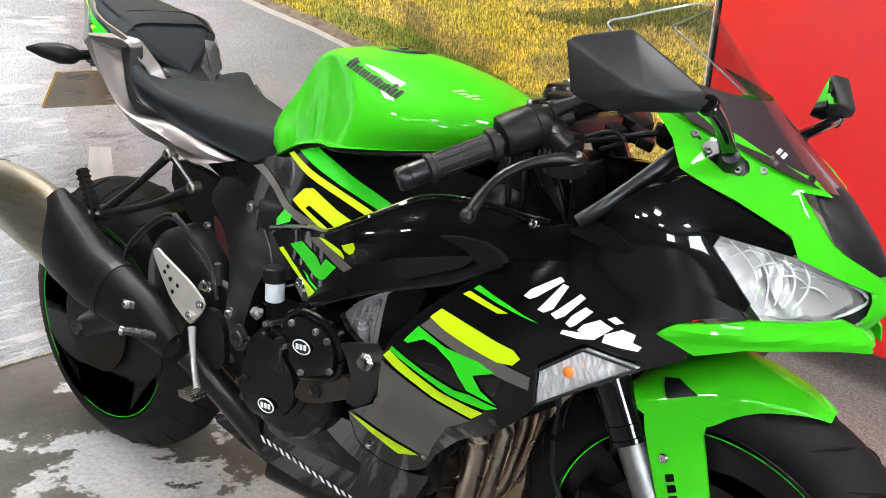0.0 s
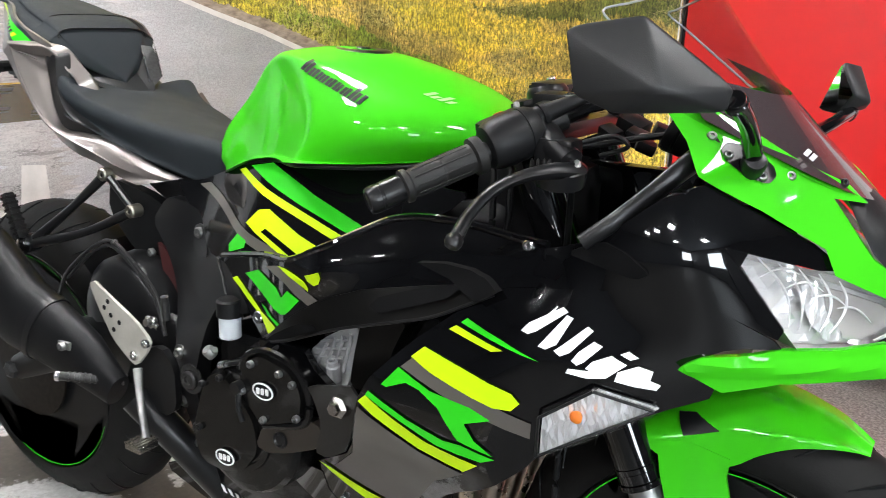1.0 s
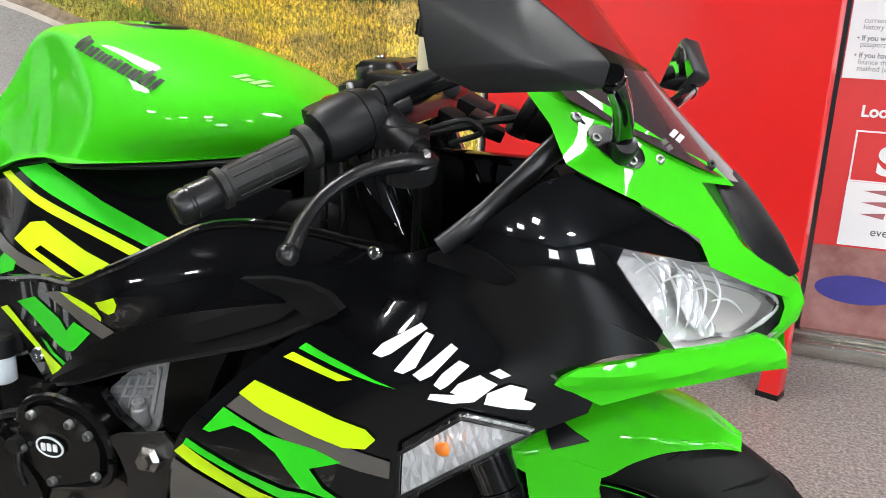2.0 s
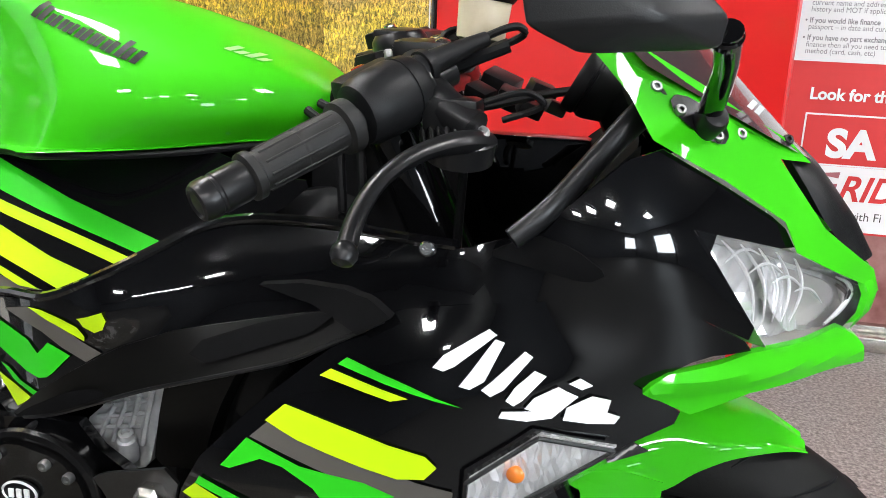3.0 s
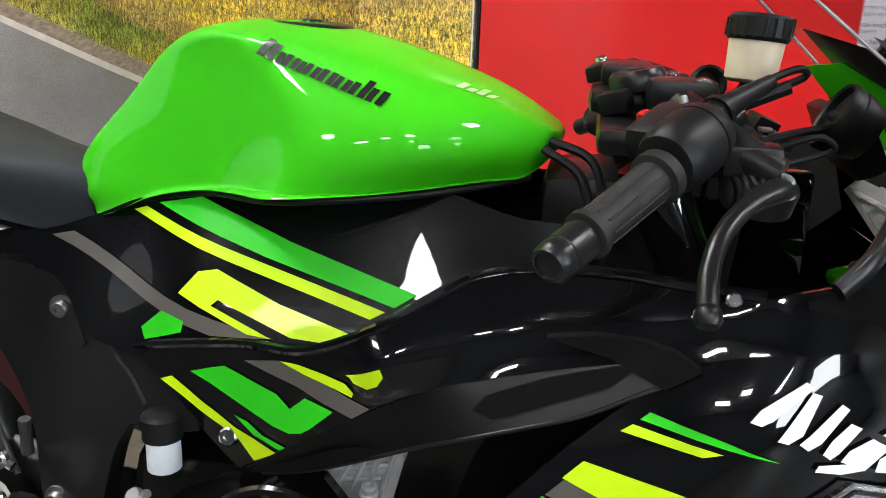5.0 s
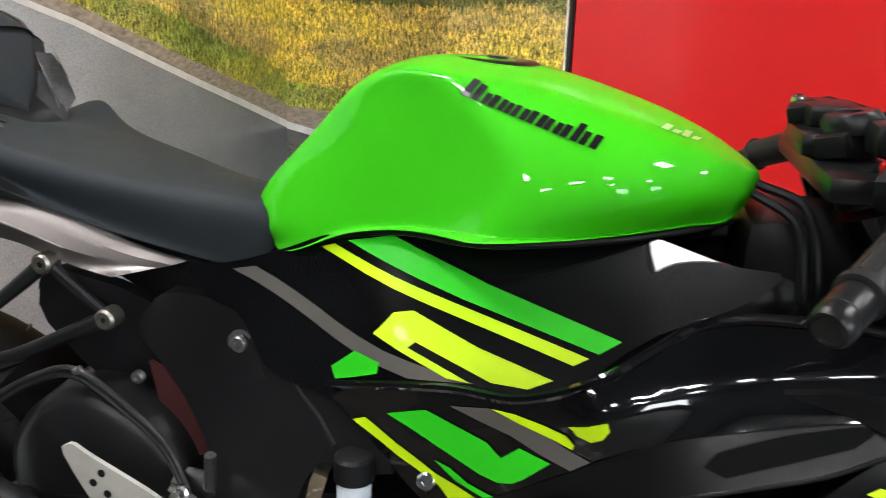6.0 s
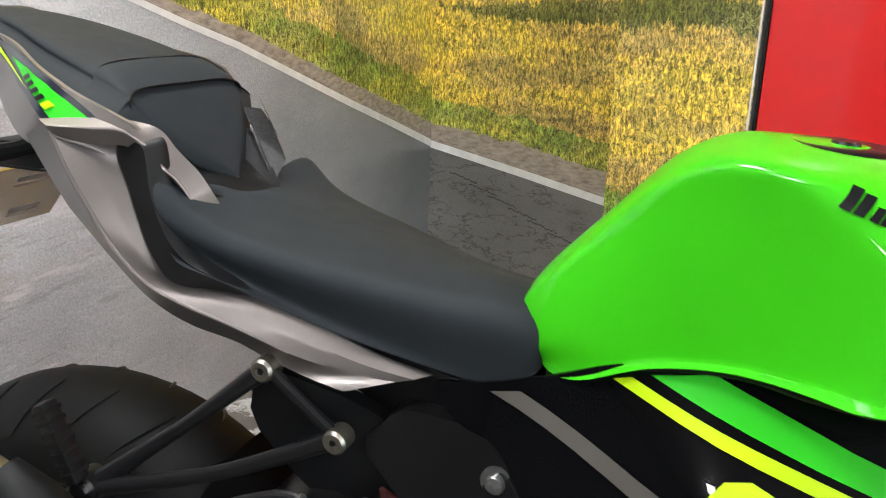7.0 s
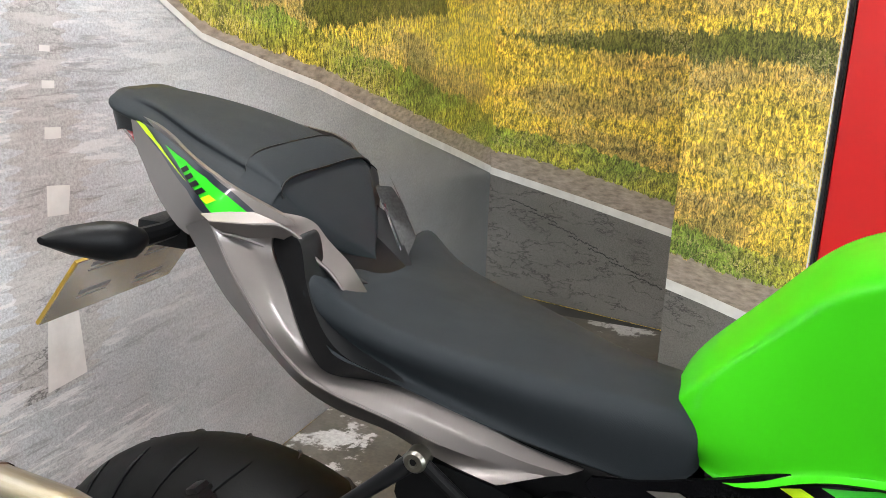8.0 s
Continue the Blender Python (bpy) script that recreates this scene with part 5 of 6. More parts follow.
part("fairing_lip", tube([(x, -FAIRING(x, z) - .0005, z) for x, z in ((1.112, .727), (1.085, .7115), (1.039, .6875), (.995, .6725), (.953, .6590), (.912, .645), (.871, .628), (.814, .602), (.745, .573))], .0022, 8, 60), SATIN, bike, "black lower lip of the fairing")
part("mesh_screw", bolt_head((1.225, -.205, .810), (0, -1, .4), .006), SATIN, bike)
for x, z, f, r in ((1.140, .782, FAIRING, .006), (.728, .604, FAIRING, .009), (.87, .37, FAIRING, .005), (.985, .40, FAIRING, .005)):
    part("fairing_screw", bolt_head((x, -f(x, z) - .002, z), (0, -1, .25), r), CHROME, bike, "bright fairing screw")

def rim_wall(outline, f, o1, o2, side):
    """The side wall of a housing that follows an outline, from one depth to another."""
    ring = [q for a, b in zip(outline, outline[1:] + outline[:1]) for q in ([(a[0] + (b[0] - a[0]) * k / 6, a[1] + (b[1] - a[1]) * k / 6) for k in range(6)])]
    rows = []
    for o in (o1, o2):
        row = []
        for x, z in ring + ring[:1]:
            gx, gz = (f(x + .002, z) - f(x - .002, z)) / .004, (f(x, z + .002) - f(x, z - .002)) / .004
            row.append(Vector((x, side * f(x, z), z)) + Vector((-gx, side, -gz)).normalized() * o)
        rows.append(row)
    return skin(rows, False)


# nose centre panel, headlights
nose_rings = []
for x, z, h, up in ((1.434, .842, .05, .006), (1.448, .822, .062, .014), (1.466, .795, .066, .020), (1.488, .770, .05, .018), (1.508, .745, .022, .010)):
    nose_rings.append([(x - .012 * math.cos(a) ** 2 * 1.4, h * math.cos(a) * -1, z + up * math.sin(a)) for a in np.linspace(0, math.pi, 13)])
part("nose_panel", skin(nose_rings, False), PLASTIC, bike, "matt black nose intake panel")
nose_rows = []
for x, z, half in ((1.494, .754, .016), (1.510, .741, .024), (1.517, .724, .030), (1.514, .707, .034), (1.504, .693, .036), (1.495, .681, .036), (1.503, .672, .034), (1.506, .662, .030)):
    nose_rows.append([(x - .014 * u * u, half * u, z) for u in np.linspace(-1, 1, 11)])
bm = skin(nose_rows, False)
r = bmesh.ops.extrude_face_region(bm, geom=bm.faces[:])
for v in [g for g in r["geom"] if isinstance(g, bmesh.types.BMVert)]:
    v.co.x -= .006
part("nose_tip", bm, GREEN, bike, "gloss green nose tip", sharp=40)
for sd in (-1, 1):
    cut_glass = panel(light_outline, FAIRING, -.024, .008, .0095, sd, 0)
    for v in cut_glass.verts:
        v.co += Vector((0, .0046, 0)) * noise.noise(v.co * 140) * 2
    lamp = part("headlight", cut_glass, CUT_CHROME, bike, "clear headlight with chrome reflector", smooth=False)
    part("lens", panel(light_outline, FAIRING, .002, .0025, .012, sd, 0), LENS, lamp, "clear plastic lens").visible_shadow = False
    part("housing", rim_wall(light_outline, FAIRING, .0, -.034, sd), SMOKY, lamp, "grey lamp housing")
    part("bezel", panel([(1.493, .732), (1.512, .7225), (1.512, .712), (1.486, .694), (1.462, .697), (1.487, .712), (1.492, .722)], FAIRING, -.006, .004, .008, sd, 0), SATIN, lamp, "dark bezel")
    ring = [(1.413, .769), (1.446, .755), (1.481, .735), (1.490, .722), (1.480, .710), (1.463, .703), (1.444, .709), (1.426, .736)]
    part("projector", panel(ring, FAIRING, -.018, .004, .008, sd, 1), SMOKY, lamp, "smoky grey projector panel")
    part("projector_border", tube([(x, sd * (FAIRING(x, z) - .012), z) for x, z in ((1.470, .742), (1.486, .731), (1.490, .722), (1.480, .711), (1.463, .703))], [.0008, .0022, .0026, .0024, .0012], 8, 30), REFLECTOR, lamp, "bright chrome border")
    for k in range(5):
        top, foot = (1.356 + .017 * k, .7955 - .0068 * k), (1.392 + .0085 * k, .7245 - .0022 * k)
        arc = [(top[0] + (foot[0] - top[0]) * u + .010 * math.sin(math.pi * u), top[1] + (foot[1] - top[1]) * u) for u in np.linspace(0, 1, 6)]
        part("reflector_rib", tube([(x, sd * (FAIRING(x, z) - .016), z) for x, z in arc], [.0006, .0014, .0016, .0012, .0006], 6, 20), REFLECTOR, lamp, "chrome reflector step")
    for k in range(4):
        arc = [(1.362 + .022 * k + .030 * u, .776 - .012 * k - .006 * k * u + .007 * math.sin(math.pi * u)) for u in np.linspace(0, 1, 6)]
        part("reflector_rib", tube([(x, sd * (FAIRING(x, z) - .015), z) for x, z in arc], [.0005, .0013, .0013, .0005], 6, 16), REFLECTOR, lamp, "chrome reflector step")
    part("reflector_wing", panel([(1.40, .778), (1.418, .768), (1.428, .735), (1.446, .708), (1.432, .708), (1.412, .735)], FAIRING, -.010, .010, .008, sd, 1), FACETED, lamp, "chrome divider")
    ind = part("front_indicator", panel([(1.187, .617), (1.237, .654), (1.293, .638), (1.233, .602), (1.185, .570)], FAIRING, .003, .008, .008, sd, 0), FACETED, bike, "clear front indicator with amber bulb")
    part("lens", panel([(1.187, .617), (1.237, .654), (1.293, .638), (1.233, .602), (1.185, .570)], FAIRING, .013, .002, .012, sd, 0), LENS, ind, "clear ribbed lens").visible_shadow = False
    part("bulb", lathe([(-.004, .004), (0, .006), (.004, .007), (.006, .005), (.007, .001)], (1.222, sd * (FAIRING(1.222, .622) + .004), .622), (0, sd, 0), 14), AMBER, ind, "amber bulb")
    for p0, p1 in (((1.187, .617), (1.237, .654)), ((1.237, .654), (1.293, .638)), ((1.293, .638), (1.233, .602)), ((1.233, .602), (1.185, .570)), ((1.185, .570), (1.187, .617))):
        part("lens_edge", tube([(p0[0], sd * (FAIRING(*p0) + .010), p0[1]), (p1[0], sd * (FAIRING(*p1) + .010), p1[1])], .0018, 6), SATIN, ind)

# windscreen
rows = []
for u in np.linspace(0, 1, 16):
    front = np.array((1.440 - .195 * u - .012 * math.sin(math.pi * u), 0, .838 + .216 * u))
    side_pt = np.array((1.262 - .105 * u, .158 - .05 * u, .933 + .090 * u))
    row = []
    for a in np.linspace(-1, 1, 25):
        k = abs(a) ** 1.7
        p = front * (1 - k) + side_pt * k
        row.append((p[0], -math.copysign(side_pt[1] * abs(a) ** 0.85, a), p[2]))
    rows.append(row)
bm = skin(rows, False)
r = bmesh.ops.extrude_face_region(bm, geom=bm.faces[:])
for v in [g for g in r["geom"] if isinstance(g, bmesh.types.BMVert)]:
    v.co += Vector((-.002, 0, -.002))
screen = part("windscreen", bm, SCREEN, bike, "clear plastic windscreen")
screen.visible_shadow = False
low = [[tuple(np.array(p) + np.array((.0016, 0, .0016))) for p in row] for row in rows[:8]]
part("screen_base", skin([[p for p in row[1:24]] for row in low], False), SMOKE, screen, "dark smoked lower screen")
part("screen_edge", tube([rows[k][0] for k in range(0, 16, 3)] + [rows[15][k] for k in range(1, 25, 3)] + [rows[k][24] for k in range(15, -1, -3)], .0015, 6, 80), RIM_CLEAR, screen, "pale polished edge")
stamp(bar_row((1.372, .889), (1.384, .881), (.004, .006), 2), lambda x, z: .078, WHITE_INK, screen, "logo_bar", 0)
for x, z, r in ((1.296, .905, .0052), (1.367, .868, .0052), (1.411, .860, .005)):
    part("cowl_screw", bolt_head((x, -FAIRING(x, z) - .004, z), (.35, -.75, .55), r), ALLOY if x < 1.4 else SATIN, bike, "bright cowl screw")


# mirrors: faceted shells
def mirror(front, back, sd, arm, mount):
    m = part("mirror", hull(front + back, .004), SHELL, bike, "satin black rear-view mirror", sharp=60)
    c = sum((Vector(p) for p in back), Vector()) / len(back)
    n = (Vector(back[1]) - Vector(back[0])).cross(Vector(back[2]) - Vector(back[0])).normalized()
    n = -n if n.x > 0 else n
    bm = bmesh.new()
    bm.faces.new([bm.verts.new(c + (Vector(p) - c) * .86 + n * .0015) for p in back])
    part("glass", bm, MIRROR, m, "mirror glass", smooth=False)
    mount = Vector(mount)
    part("arm", tube([arm, Vector(arm) * .5 + mount * .5 + Vector((.004, 0, .002)), mount], [.009, .0078, .009], 14, 16, 1.1), BLACK, m, "black mirror arm")
    part("collar", lathe([(-.004, .0095), (-.002, .0112), (.003, .0112), (.005, .0095)], Vector(arm) * .93 + mount * .07, mount - Vector(arm), 18), BLACK, m)
    part("mount", lathe([(-.012, .0125), (.004, .0120), (.008, .0098), (.010, .001)], mount + Vector((.002, 0, -.006)), (.35, sd * .75, .55), 20), SATIN, m)
    part("mount_plate", panel([(1.305, .891), (1.308, .897), (1.320, .895), (1.348, .877), (1.353, .866), (1.349, .860), (1.336, .865), (1.315, .879)], FAIRING, .006, .006, .008, sd, 1), SATIN, m)
    for x, z in ((1.315, .888), (1.346, .868)):
        part("mount_nut", bolt_head((x, sd * (FAIRING(x, z) + .006), z), (.35, sd * .75, .55), .005, .006), ALLOY, m)
    return m


mirror([(1.290, -.292, .957), (1.337, -.236, .961), (1.333, -.238, .938), (1.288, -.272, .946), (1.263, -.272, 1.019)],
       [(1.200, -.300, 1.007), (1.214, -.303, .948), (1.245, -.282, .933), (1.275, -.250, .940), (1.250, -.255, 1.015)], -1, (1.336, -.234, .951), (1.338, -.145, .890))
mirror([(1.394, .245, .921), (1.372, .270, .966), (1.385, .272, .908), (1.350, .290, .935)], [(1.353, .235, .972), (1.328, .250, .905), (1.356, .235, .902), (1.376, .225, .930)], 1, (1.370, .250, .906), (1.345, .135, .885))

# forks, top clamp, steering
for sd in (-1, 1):
    fork = part("fork_leg", tube([(1.248, sd * .10, .490), (1.345, sd * .10, .285)], .0205, 18), ALLOY, bike, "silver lower fork leg")
    part("upper_tube", tube([(1.250, sd * .10, .486), (1.075, sd * .10, .86)], .0265, 20), BLACK, fork, "black upper fork tube")
    for k, (u, rr) in enumerate(((.0, .0285), (.02, .0275), (.10, .0275), (.16, .0278), (.22, .0285))):
        part("ring", lathe([(-.004, rr - .001), (-.003, rr), (.003, rr), (.004, rr - .001)], (1.250 - .4237 * u, sd * .10, .486 + .9055 * u), (-.4237, 0, .9055), 20), BLACK, fork, "black ring")
    part("fork_cap", lathe([(0, .027), (.014, .027), (.018, .022), (.018, .014), (.026, .013), (.026, .001)], (1.072, sd * .10, .868), (-.4, 0, .92), 20), SATIN, fork)
part("top_clamp", join(box(1.03, 1.10, -.14, .14, .868, .892, .010), box(1.02, 1.09, -.05, .05, .89, .915, .012), box(1.07, 1.13, -.095, -.05, .90, .93, .010)), SATIN, bike, "satin black top clamp")
part("ignition", join(lathe([(0, .026), (.012, .026), (.018, .022), (.018, .010), (.012, .009), (.012, .0005)], (1.065, -.035, .915), (-.2, 0, 1), 20), box(1.03, 1.08, -.02, .07, .915, .935, .006)), SATIN, bike)
for x, y, z, sx, sy, sz, rz in ((1.052, .055, .922, .020, .014, .010, 20), (1.030, .020, .925, .012, .016, .008, -15), (1.085, .060, .918, .010, .022, .012, 35), (1.100, .020, .912, .016, .010, .012, 10), (1.045, -.060, .905, .014, .010, .010, -25)):
    part("switch_block", box(-sx, sx, -sy, sy, -sz, sz, .004, pose(x, y, z, 8, -14, rz)), PLASTIC, bike, "black switch block")
for x, y, z in ((1.062, .085, .915), (1.030, .045, .932), (1.095, -.020, .925)):
    part("clamp_bolt", bolt_head((x, y, z), (-.2, -.3, 1), .0065, .006), CHROME, bike)
part("clamp_ring", lathe([(-.004, .014), (-.003, .0165), (.003, .0165), (.004, .014), (.002, .011), (-.003, .011)], (1.122, -.060, .925), (.2, -1, .1), 20), SATIN, bike, "dark ring of the clamp")
part("clamp_bolt", bolt_head((1.116, -.083, .922), (-.1, -1, .15), .010, .008), CHROME, bike)

# right handlebar
O, I = Vector((1.010, -.313, .829)), Vector((1.080, -.216, .873))
ax = (I - O).normalized()
bar = part("handlebar", tube([O, I, I + ax * .10], .0115, 12, 12), SATIN, bike, "black clip-on handlebar")
grip = part("grip", lathe([(.030, .0145), (.032, .0180), (.038, .0180), (.040, .0151), (.075, .0157), (.076, .0150), (.079, .0150), (.080, .0157), (.112, .0160), (.114, .0207), (.120, .0211), (.124, .0207), (.126, .0132)], O, ax, 28), GRIP, bar, "black rubber grip")
for k in range(10):
    a = k * math.pi / 5
    q = Vector((0, 0, 1)).rotation_difference(ax).to_matrix()
    r0 = q @ Vector((math.cos(a), math.sin(a), 0))
    part("rib", tube([O + ax * .044 + r0 * .0153, O + ax * .108 + r0 * .0157], .0010, 6), GRIP, grip)
part("bar_end", lathe([(-.008, .004), (-.0075, .009), (-.009, .0105), (-.008, .0130), (-.005, .0146), (.0, .0150), (.004, .0150), (.005, .0142), (.007, .0142), (.008, .0150), (.026, .0150), (.030, .0142)], O, ax, 24), SATIN, bar, "satin black bar-end weight")
H = I + ax * .018
side_way = ax.cross(Vector((0, 0, 1))).normalized()
turn = Matrix(((-side_way.x, ax.x, side_way.cross(ax).x), (-side_way.y, ax.y, side_way.cross(ax).y), (-side_way.z, ax.z, side_way.cross(ax).z))).to_4x4()
H = I + ax * .012 + Vector((-.002, .002, .003))
housing = part("throttle_housing", lathe([(-.010, .017), (-.008, .0235), (-.002, .0265), (.008, .0278), (.030, .0282), (.034, .0277), (.0345, .0266), (.036, .0266), (.0365, .0277), (.046, .0266), (.052, .0235), (.053, .014)], H, ax, 30), PLASTIC, bar, "black throttle and switch housing", sharp=30)
part("switch_pod", box(-.004, .040, -.002, .056, -.008, .022, .009, Matrix.Translation(H) @ turn), PLASTIC, housing, "black switch pod")
part("cable_guide", join(tube([H + ax * .046 + Vector((0, 0, .010)), H + ax * .070 + Vector((.010, 0, .016)), H + ax * .100 + Vector((.022, 0, .020))], [.0135, .009, .006], 14, 14), lathe([(-.003, .0145), (.003, .0145)], H + ax * .056 + Vector((.004, 0, .012)), ax, 20)), PLASTIC, housing, "black cable guide")
part("housing_screw", bolt_head(H + ax * .036 + Vector((-.012, .006, .028)), (-.3, .2, 1), .0035, .004), ALLOY, housing)
for k in range(5):
    part("bellows", lathe([(-.0018, .0095), (0, .0125 - .0006 * k), (.0018, .0095)], Vector((1.128, -.196, .858)) + Vector((.006, .002, .001)) * k, (.95, .3, .1), 16), GRIP, bar, "black rubber bellows")
part("stop_switch", box(.034, .046, .026, .038, .006, .020, .003, Matrix.Translation(H) @ turn), RED_PLASTIC, bar, "red stop switch")
M = Vector((1.128, -.165, .888))
part("master_cylinder", join(tube([M + Vector((-.03, .055, .02)), M, M + Vector((.038, -.020, -.018))], [.016, .018, .014], 14, 12), box(-.022, .022, -.016, .016, -.016, .016, .006, Matrix.Translation(M + Vector((.018, -.008, -.012)))), lathe([(-.018, .026), (.0, .028), (.006, .02), (.006, .002)], (1.155, -.182, .862), (.1, -.2, 1), 20)), SATIN, bar, "black brake master cylinder")
part("clamp_band", lathe([(-.010, .021), (.010, .021)], I + ax * .058, ax, 20), SATIN, bar)
lever = part("brake_lever", tube([(1.172, -.176, .858), (1.160, -.205, .862), (1.136, -.240, .857), (1.118, -.268, .843), (1.109, -.293, .823), (1.108, -.312, .806)], [.010, .009, .0065, .0058, .0055, .006], 12, 40, 1.25), SATIN, bar, "black brake lever")
part("lever_ball", lathe([(-.0095, .001), (-.007, .006), (-.003, .009), (.002, .0095), (.007, .007), (.0095, .001)], (1.108, -.317, .802), (0, -.6, -.7), 16), SATIN, lever)
part("lever_pivot", lathe([(-.016, .0105), (-.006, .0110), (-.003, .0112), (-.0015, .0100), (-.0015, .006), (-.003, .005), (-.003, .0005)], (1.166, -.187, .870), (-.1, -.35, 1), 22), CASTING, lever, "bright lever pivot bolt")
res = part("fluid_reservoir", lathe([(0, .016), (.003, .0205), (.036, .0225), (.038, .0215)], (1.150, -.096, .930), (.08, .06, 1), 28), RESERVOIR, bar, "translucent cream brake fluid reservoir")
cap = part("cap", lathe([(.034, .0235), (.037, .0257), (.052, .0252), (.055, .0225), (.055, .001)], (1.150, -.096, .930), (.08, .06, 1), 28), PLASTIC, res, "ribbed black cap")
for k in range(20):
    a = k * math.pi / 10
    c = Vector((1.150, -.096, .930)) + Vector((.08, .06, 1)) * .038 + Vector((.0257 * math.cos(a), .0257 * math.sin(a), 0))
    part("cap_rib", tube([c, c + Vector((.0013, .001, .014))], .0014, 5), PLASTIC, cap)
part("reservoir_bracket", tube([(1.118, -.10, .905), (1.14, -.10, .915), (1.152, -.10, .93)], .008, 8, 10, 1.6), SATIN, bar)
for pts, r in (([(1.105, -.15, .895), (1.15, -.13, .93), (1.185, -.12, .945), (1.19, -.115, .94), (1.17, -.112, .928), (1.13, -.11, .91)], .0032), ([(1.16, -.16, .885), (1.20, -.15, .896), (1.212, -.145, .887), (1.18, -.14, .872)], .0028),
               ([(1.12, -.13, .905), (1.15, -.122, .918), (1.178, -.116, .930)], .006), ([(.985, -.07, .86), (1.02, -.09, .84), (1.03, -.10, .79), (1.03, -.10, .74)], .0045), ([(.99, -.05, .865), (1.03, -.07, .85), (1.045, -.085, .79), (1.045, -.09, .74)], .0045),
               ([(1.15, -.14, .84), (1.145, -.13, .76), (1.145, -.125, .62), (1.155, -.13, .513), (1.153, -.13, .46), (1.160, -.13, .40), (1.20, -.12, .32)], .0042)):
    part("cable", tube(pts, r, 8, 40), PLASTIC, bike, "black cable")
barL = part("handlebar", tube([(1.010, .313, .829), (1.080, .216, .873), (1.10, .10, .90)], .0115, 12, 12), SATIN, bike, "black clip-on handlebar")
part("grip", lathe([(.030, .0165), (.038, .0205), (.040, .0175), (.112, .0182), (.120, .0240), (.126, .0150)], (1.010, .313, .829), (.07, -.097, .044), 24), GRIP, barL, "black rubber grip")

# dash and inner cockpit
dash = part("dash", join(box(-.015, .018, -.045, .075, -.032, .030, .012, pose(1.262, 0, .875, 0, -28, 0)), box(-.006, .01, -.04, .065, -.025, .026, .004, pose(1.250, 0, .880, 0, -28, 0))), PLASTIC, bike, "black instrument panel")
part("gauge", lathe([(-.016, .024), (.0, .030), (.006, .0305), (.007, .029), (.009, .029), (.010, .031), (.018, .032), (.022, .030), (.020, .028), (.014, .027), (.014, .001)], (1.250, -.045, .893), (-.88, 0, .47), 32), PLASTIC, dash, "round black gauge pod")
for sd in (-1, 1):
    edge3 = [(x, z) for x, z in ((.977, .776), (1.053, .781), (1.116, .780), (1.163, .781), (1.213, .798), (1.25, .83), (1.29, .866))]
    rings = []
    for x, z in [tuple(q) for q in curve(edge3, 24)]:
        h = FAIRING(x, z) - .004
        rings.append([(x, sd * (h + (.085 - h) * k), z - .075 * k ** 1.5 - .01 * math.sin(math.pi * k)) for k in np.linspace(0, 1, 8)])
    part("inner_cover", skin(rings, False), MATT, bike, "matt black inner cockpit cover")
part("dash_tray", box(1.085, 1.245, .022, .048, .72, .838, .007), BLACK, bike, "gloss black cockpit tray")
part("cockpit_floor", box(1.10, 1.30, -.13, .13, .68, .70, .01), MATT, bike)
for x, y, z, s in ((1.165, .02, .872, .016), (1.185, -.01, .868, .012), (1.148, .045, .884, .018), (1.190, .04, .880, .014), (1.135, .0, .878, .013), (1.205, .015, .868, .011)):
    part("connector", box(-s, s, -s * .8, s * .8, -s * .6, s * .6, .003, pose(x, y, z, 12, 20, 35 + 900 * x)), SATIN, bike, "black cockpit connector")
part("cable", tube([(1.105, -.12, .872), (1.15, -.09, .875), (1.20, -.06, .886), (1.235, -.05, .892)], .004, 8, 24), PLASTIC, bike, "black cable")
part("clip", box(1.178, 1.190, -.02, -.008, .880, .884, .001), ALLOY, bike)
part("headstock", box(.98, 1.12, -.07, .07, .66, .84, .03), SATIN, bike, "satin black headstock")

# frame, subframe plates
frame_outline = [(.36, .66), (.40, .705), (.432, .708), (.494, .702), (.54, .66), (.636, .643), (.70, .60), (.66, .588), (.615, .59), (.597, .56), (.588, .50), (.584, .44), (.58, .37), (.575, .32), (.53, .31), (.515, .37), (.51, .45), (.48, .55), (.41, .62)]
for sd in (-1, 1):
    part("frame_plate", panel(frame_outline, FRAME, 0, .03, .016, sd, 1), SATIN, bike, "satin black aluminium frame plate")
    part("frame_spar", tube([(.55, sd * .10, .60), (.75, sd * .09, .66), (.95, sd * .08, .73), (1.05, sd * .05, .76)], [.045, .05, .05, .04], 10, 20, .45), SATIN, bike, "satin black frame spar")
for x, z, r in ((.499, .665, .0095), (.574, .467, .016), (.548, .365, .010), (.536, .330, .007), (.519, .405, .008), (.525, .490, .009)):
    part("frame_bolt", join(bolt_head((x, -FRAME(x, z) - .002, z), (0, -1, 0), r, .007), lathe([(-.002, r * 1.5), (.001, r * 1.5), (.001, r)], (x, -FRAME(x, z) - .001, z), (0, -1, 0), 18)), ALLOY if r < .0098 else HOSE, bike, "metal frame bolt")
gusset = [(.488, .662), (.491, .672), (.499, .677), (.511, .671), (.530, .652), (.542, .636), (.510, .630), (.488, .640)]
part("frame_gusset", panel(gusset, FRAME, .003, .006, .008, -1, 1), SATIN, bike, "satin black bolted frame gusset")
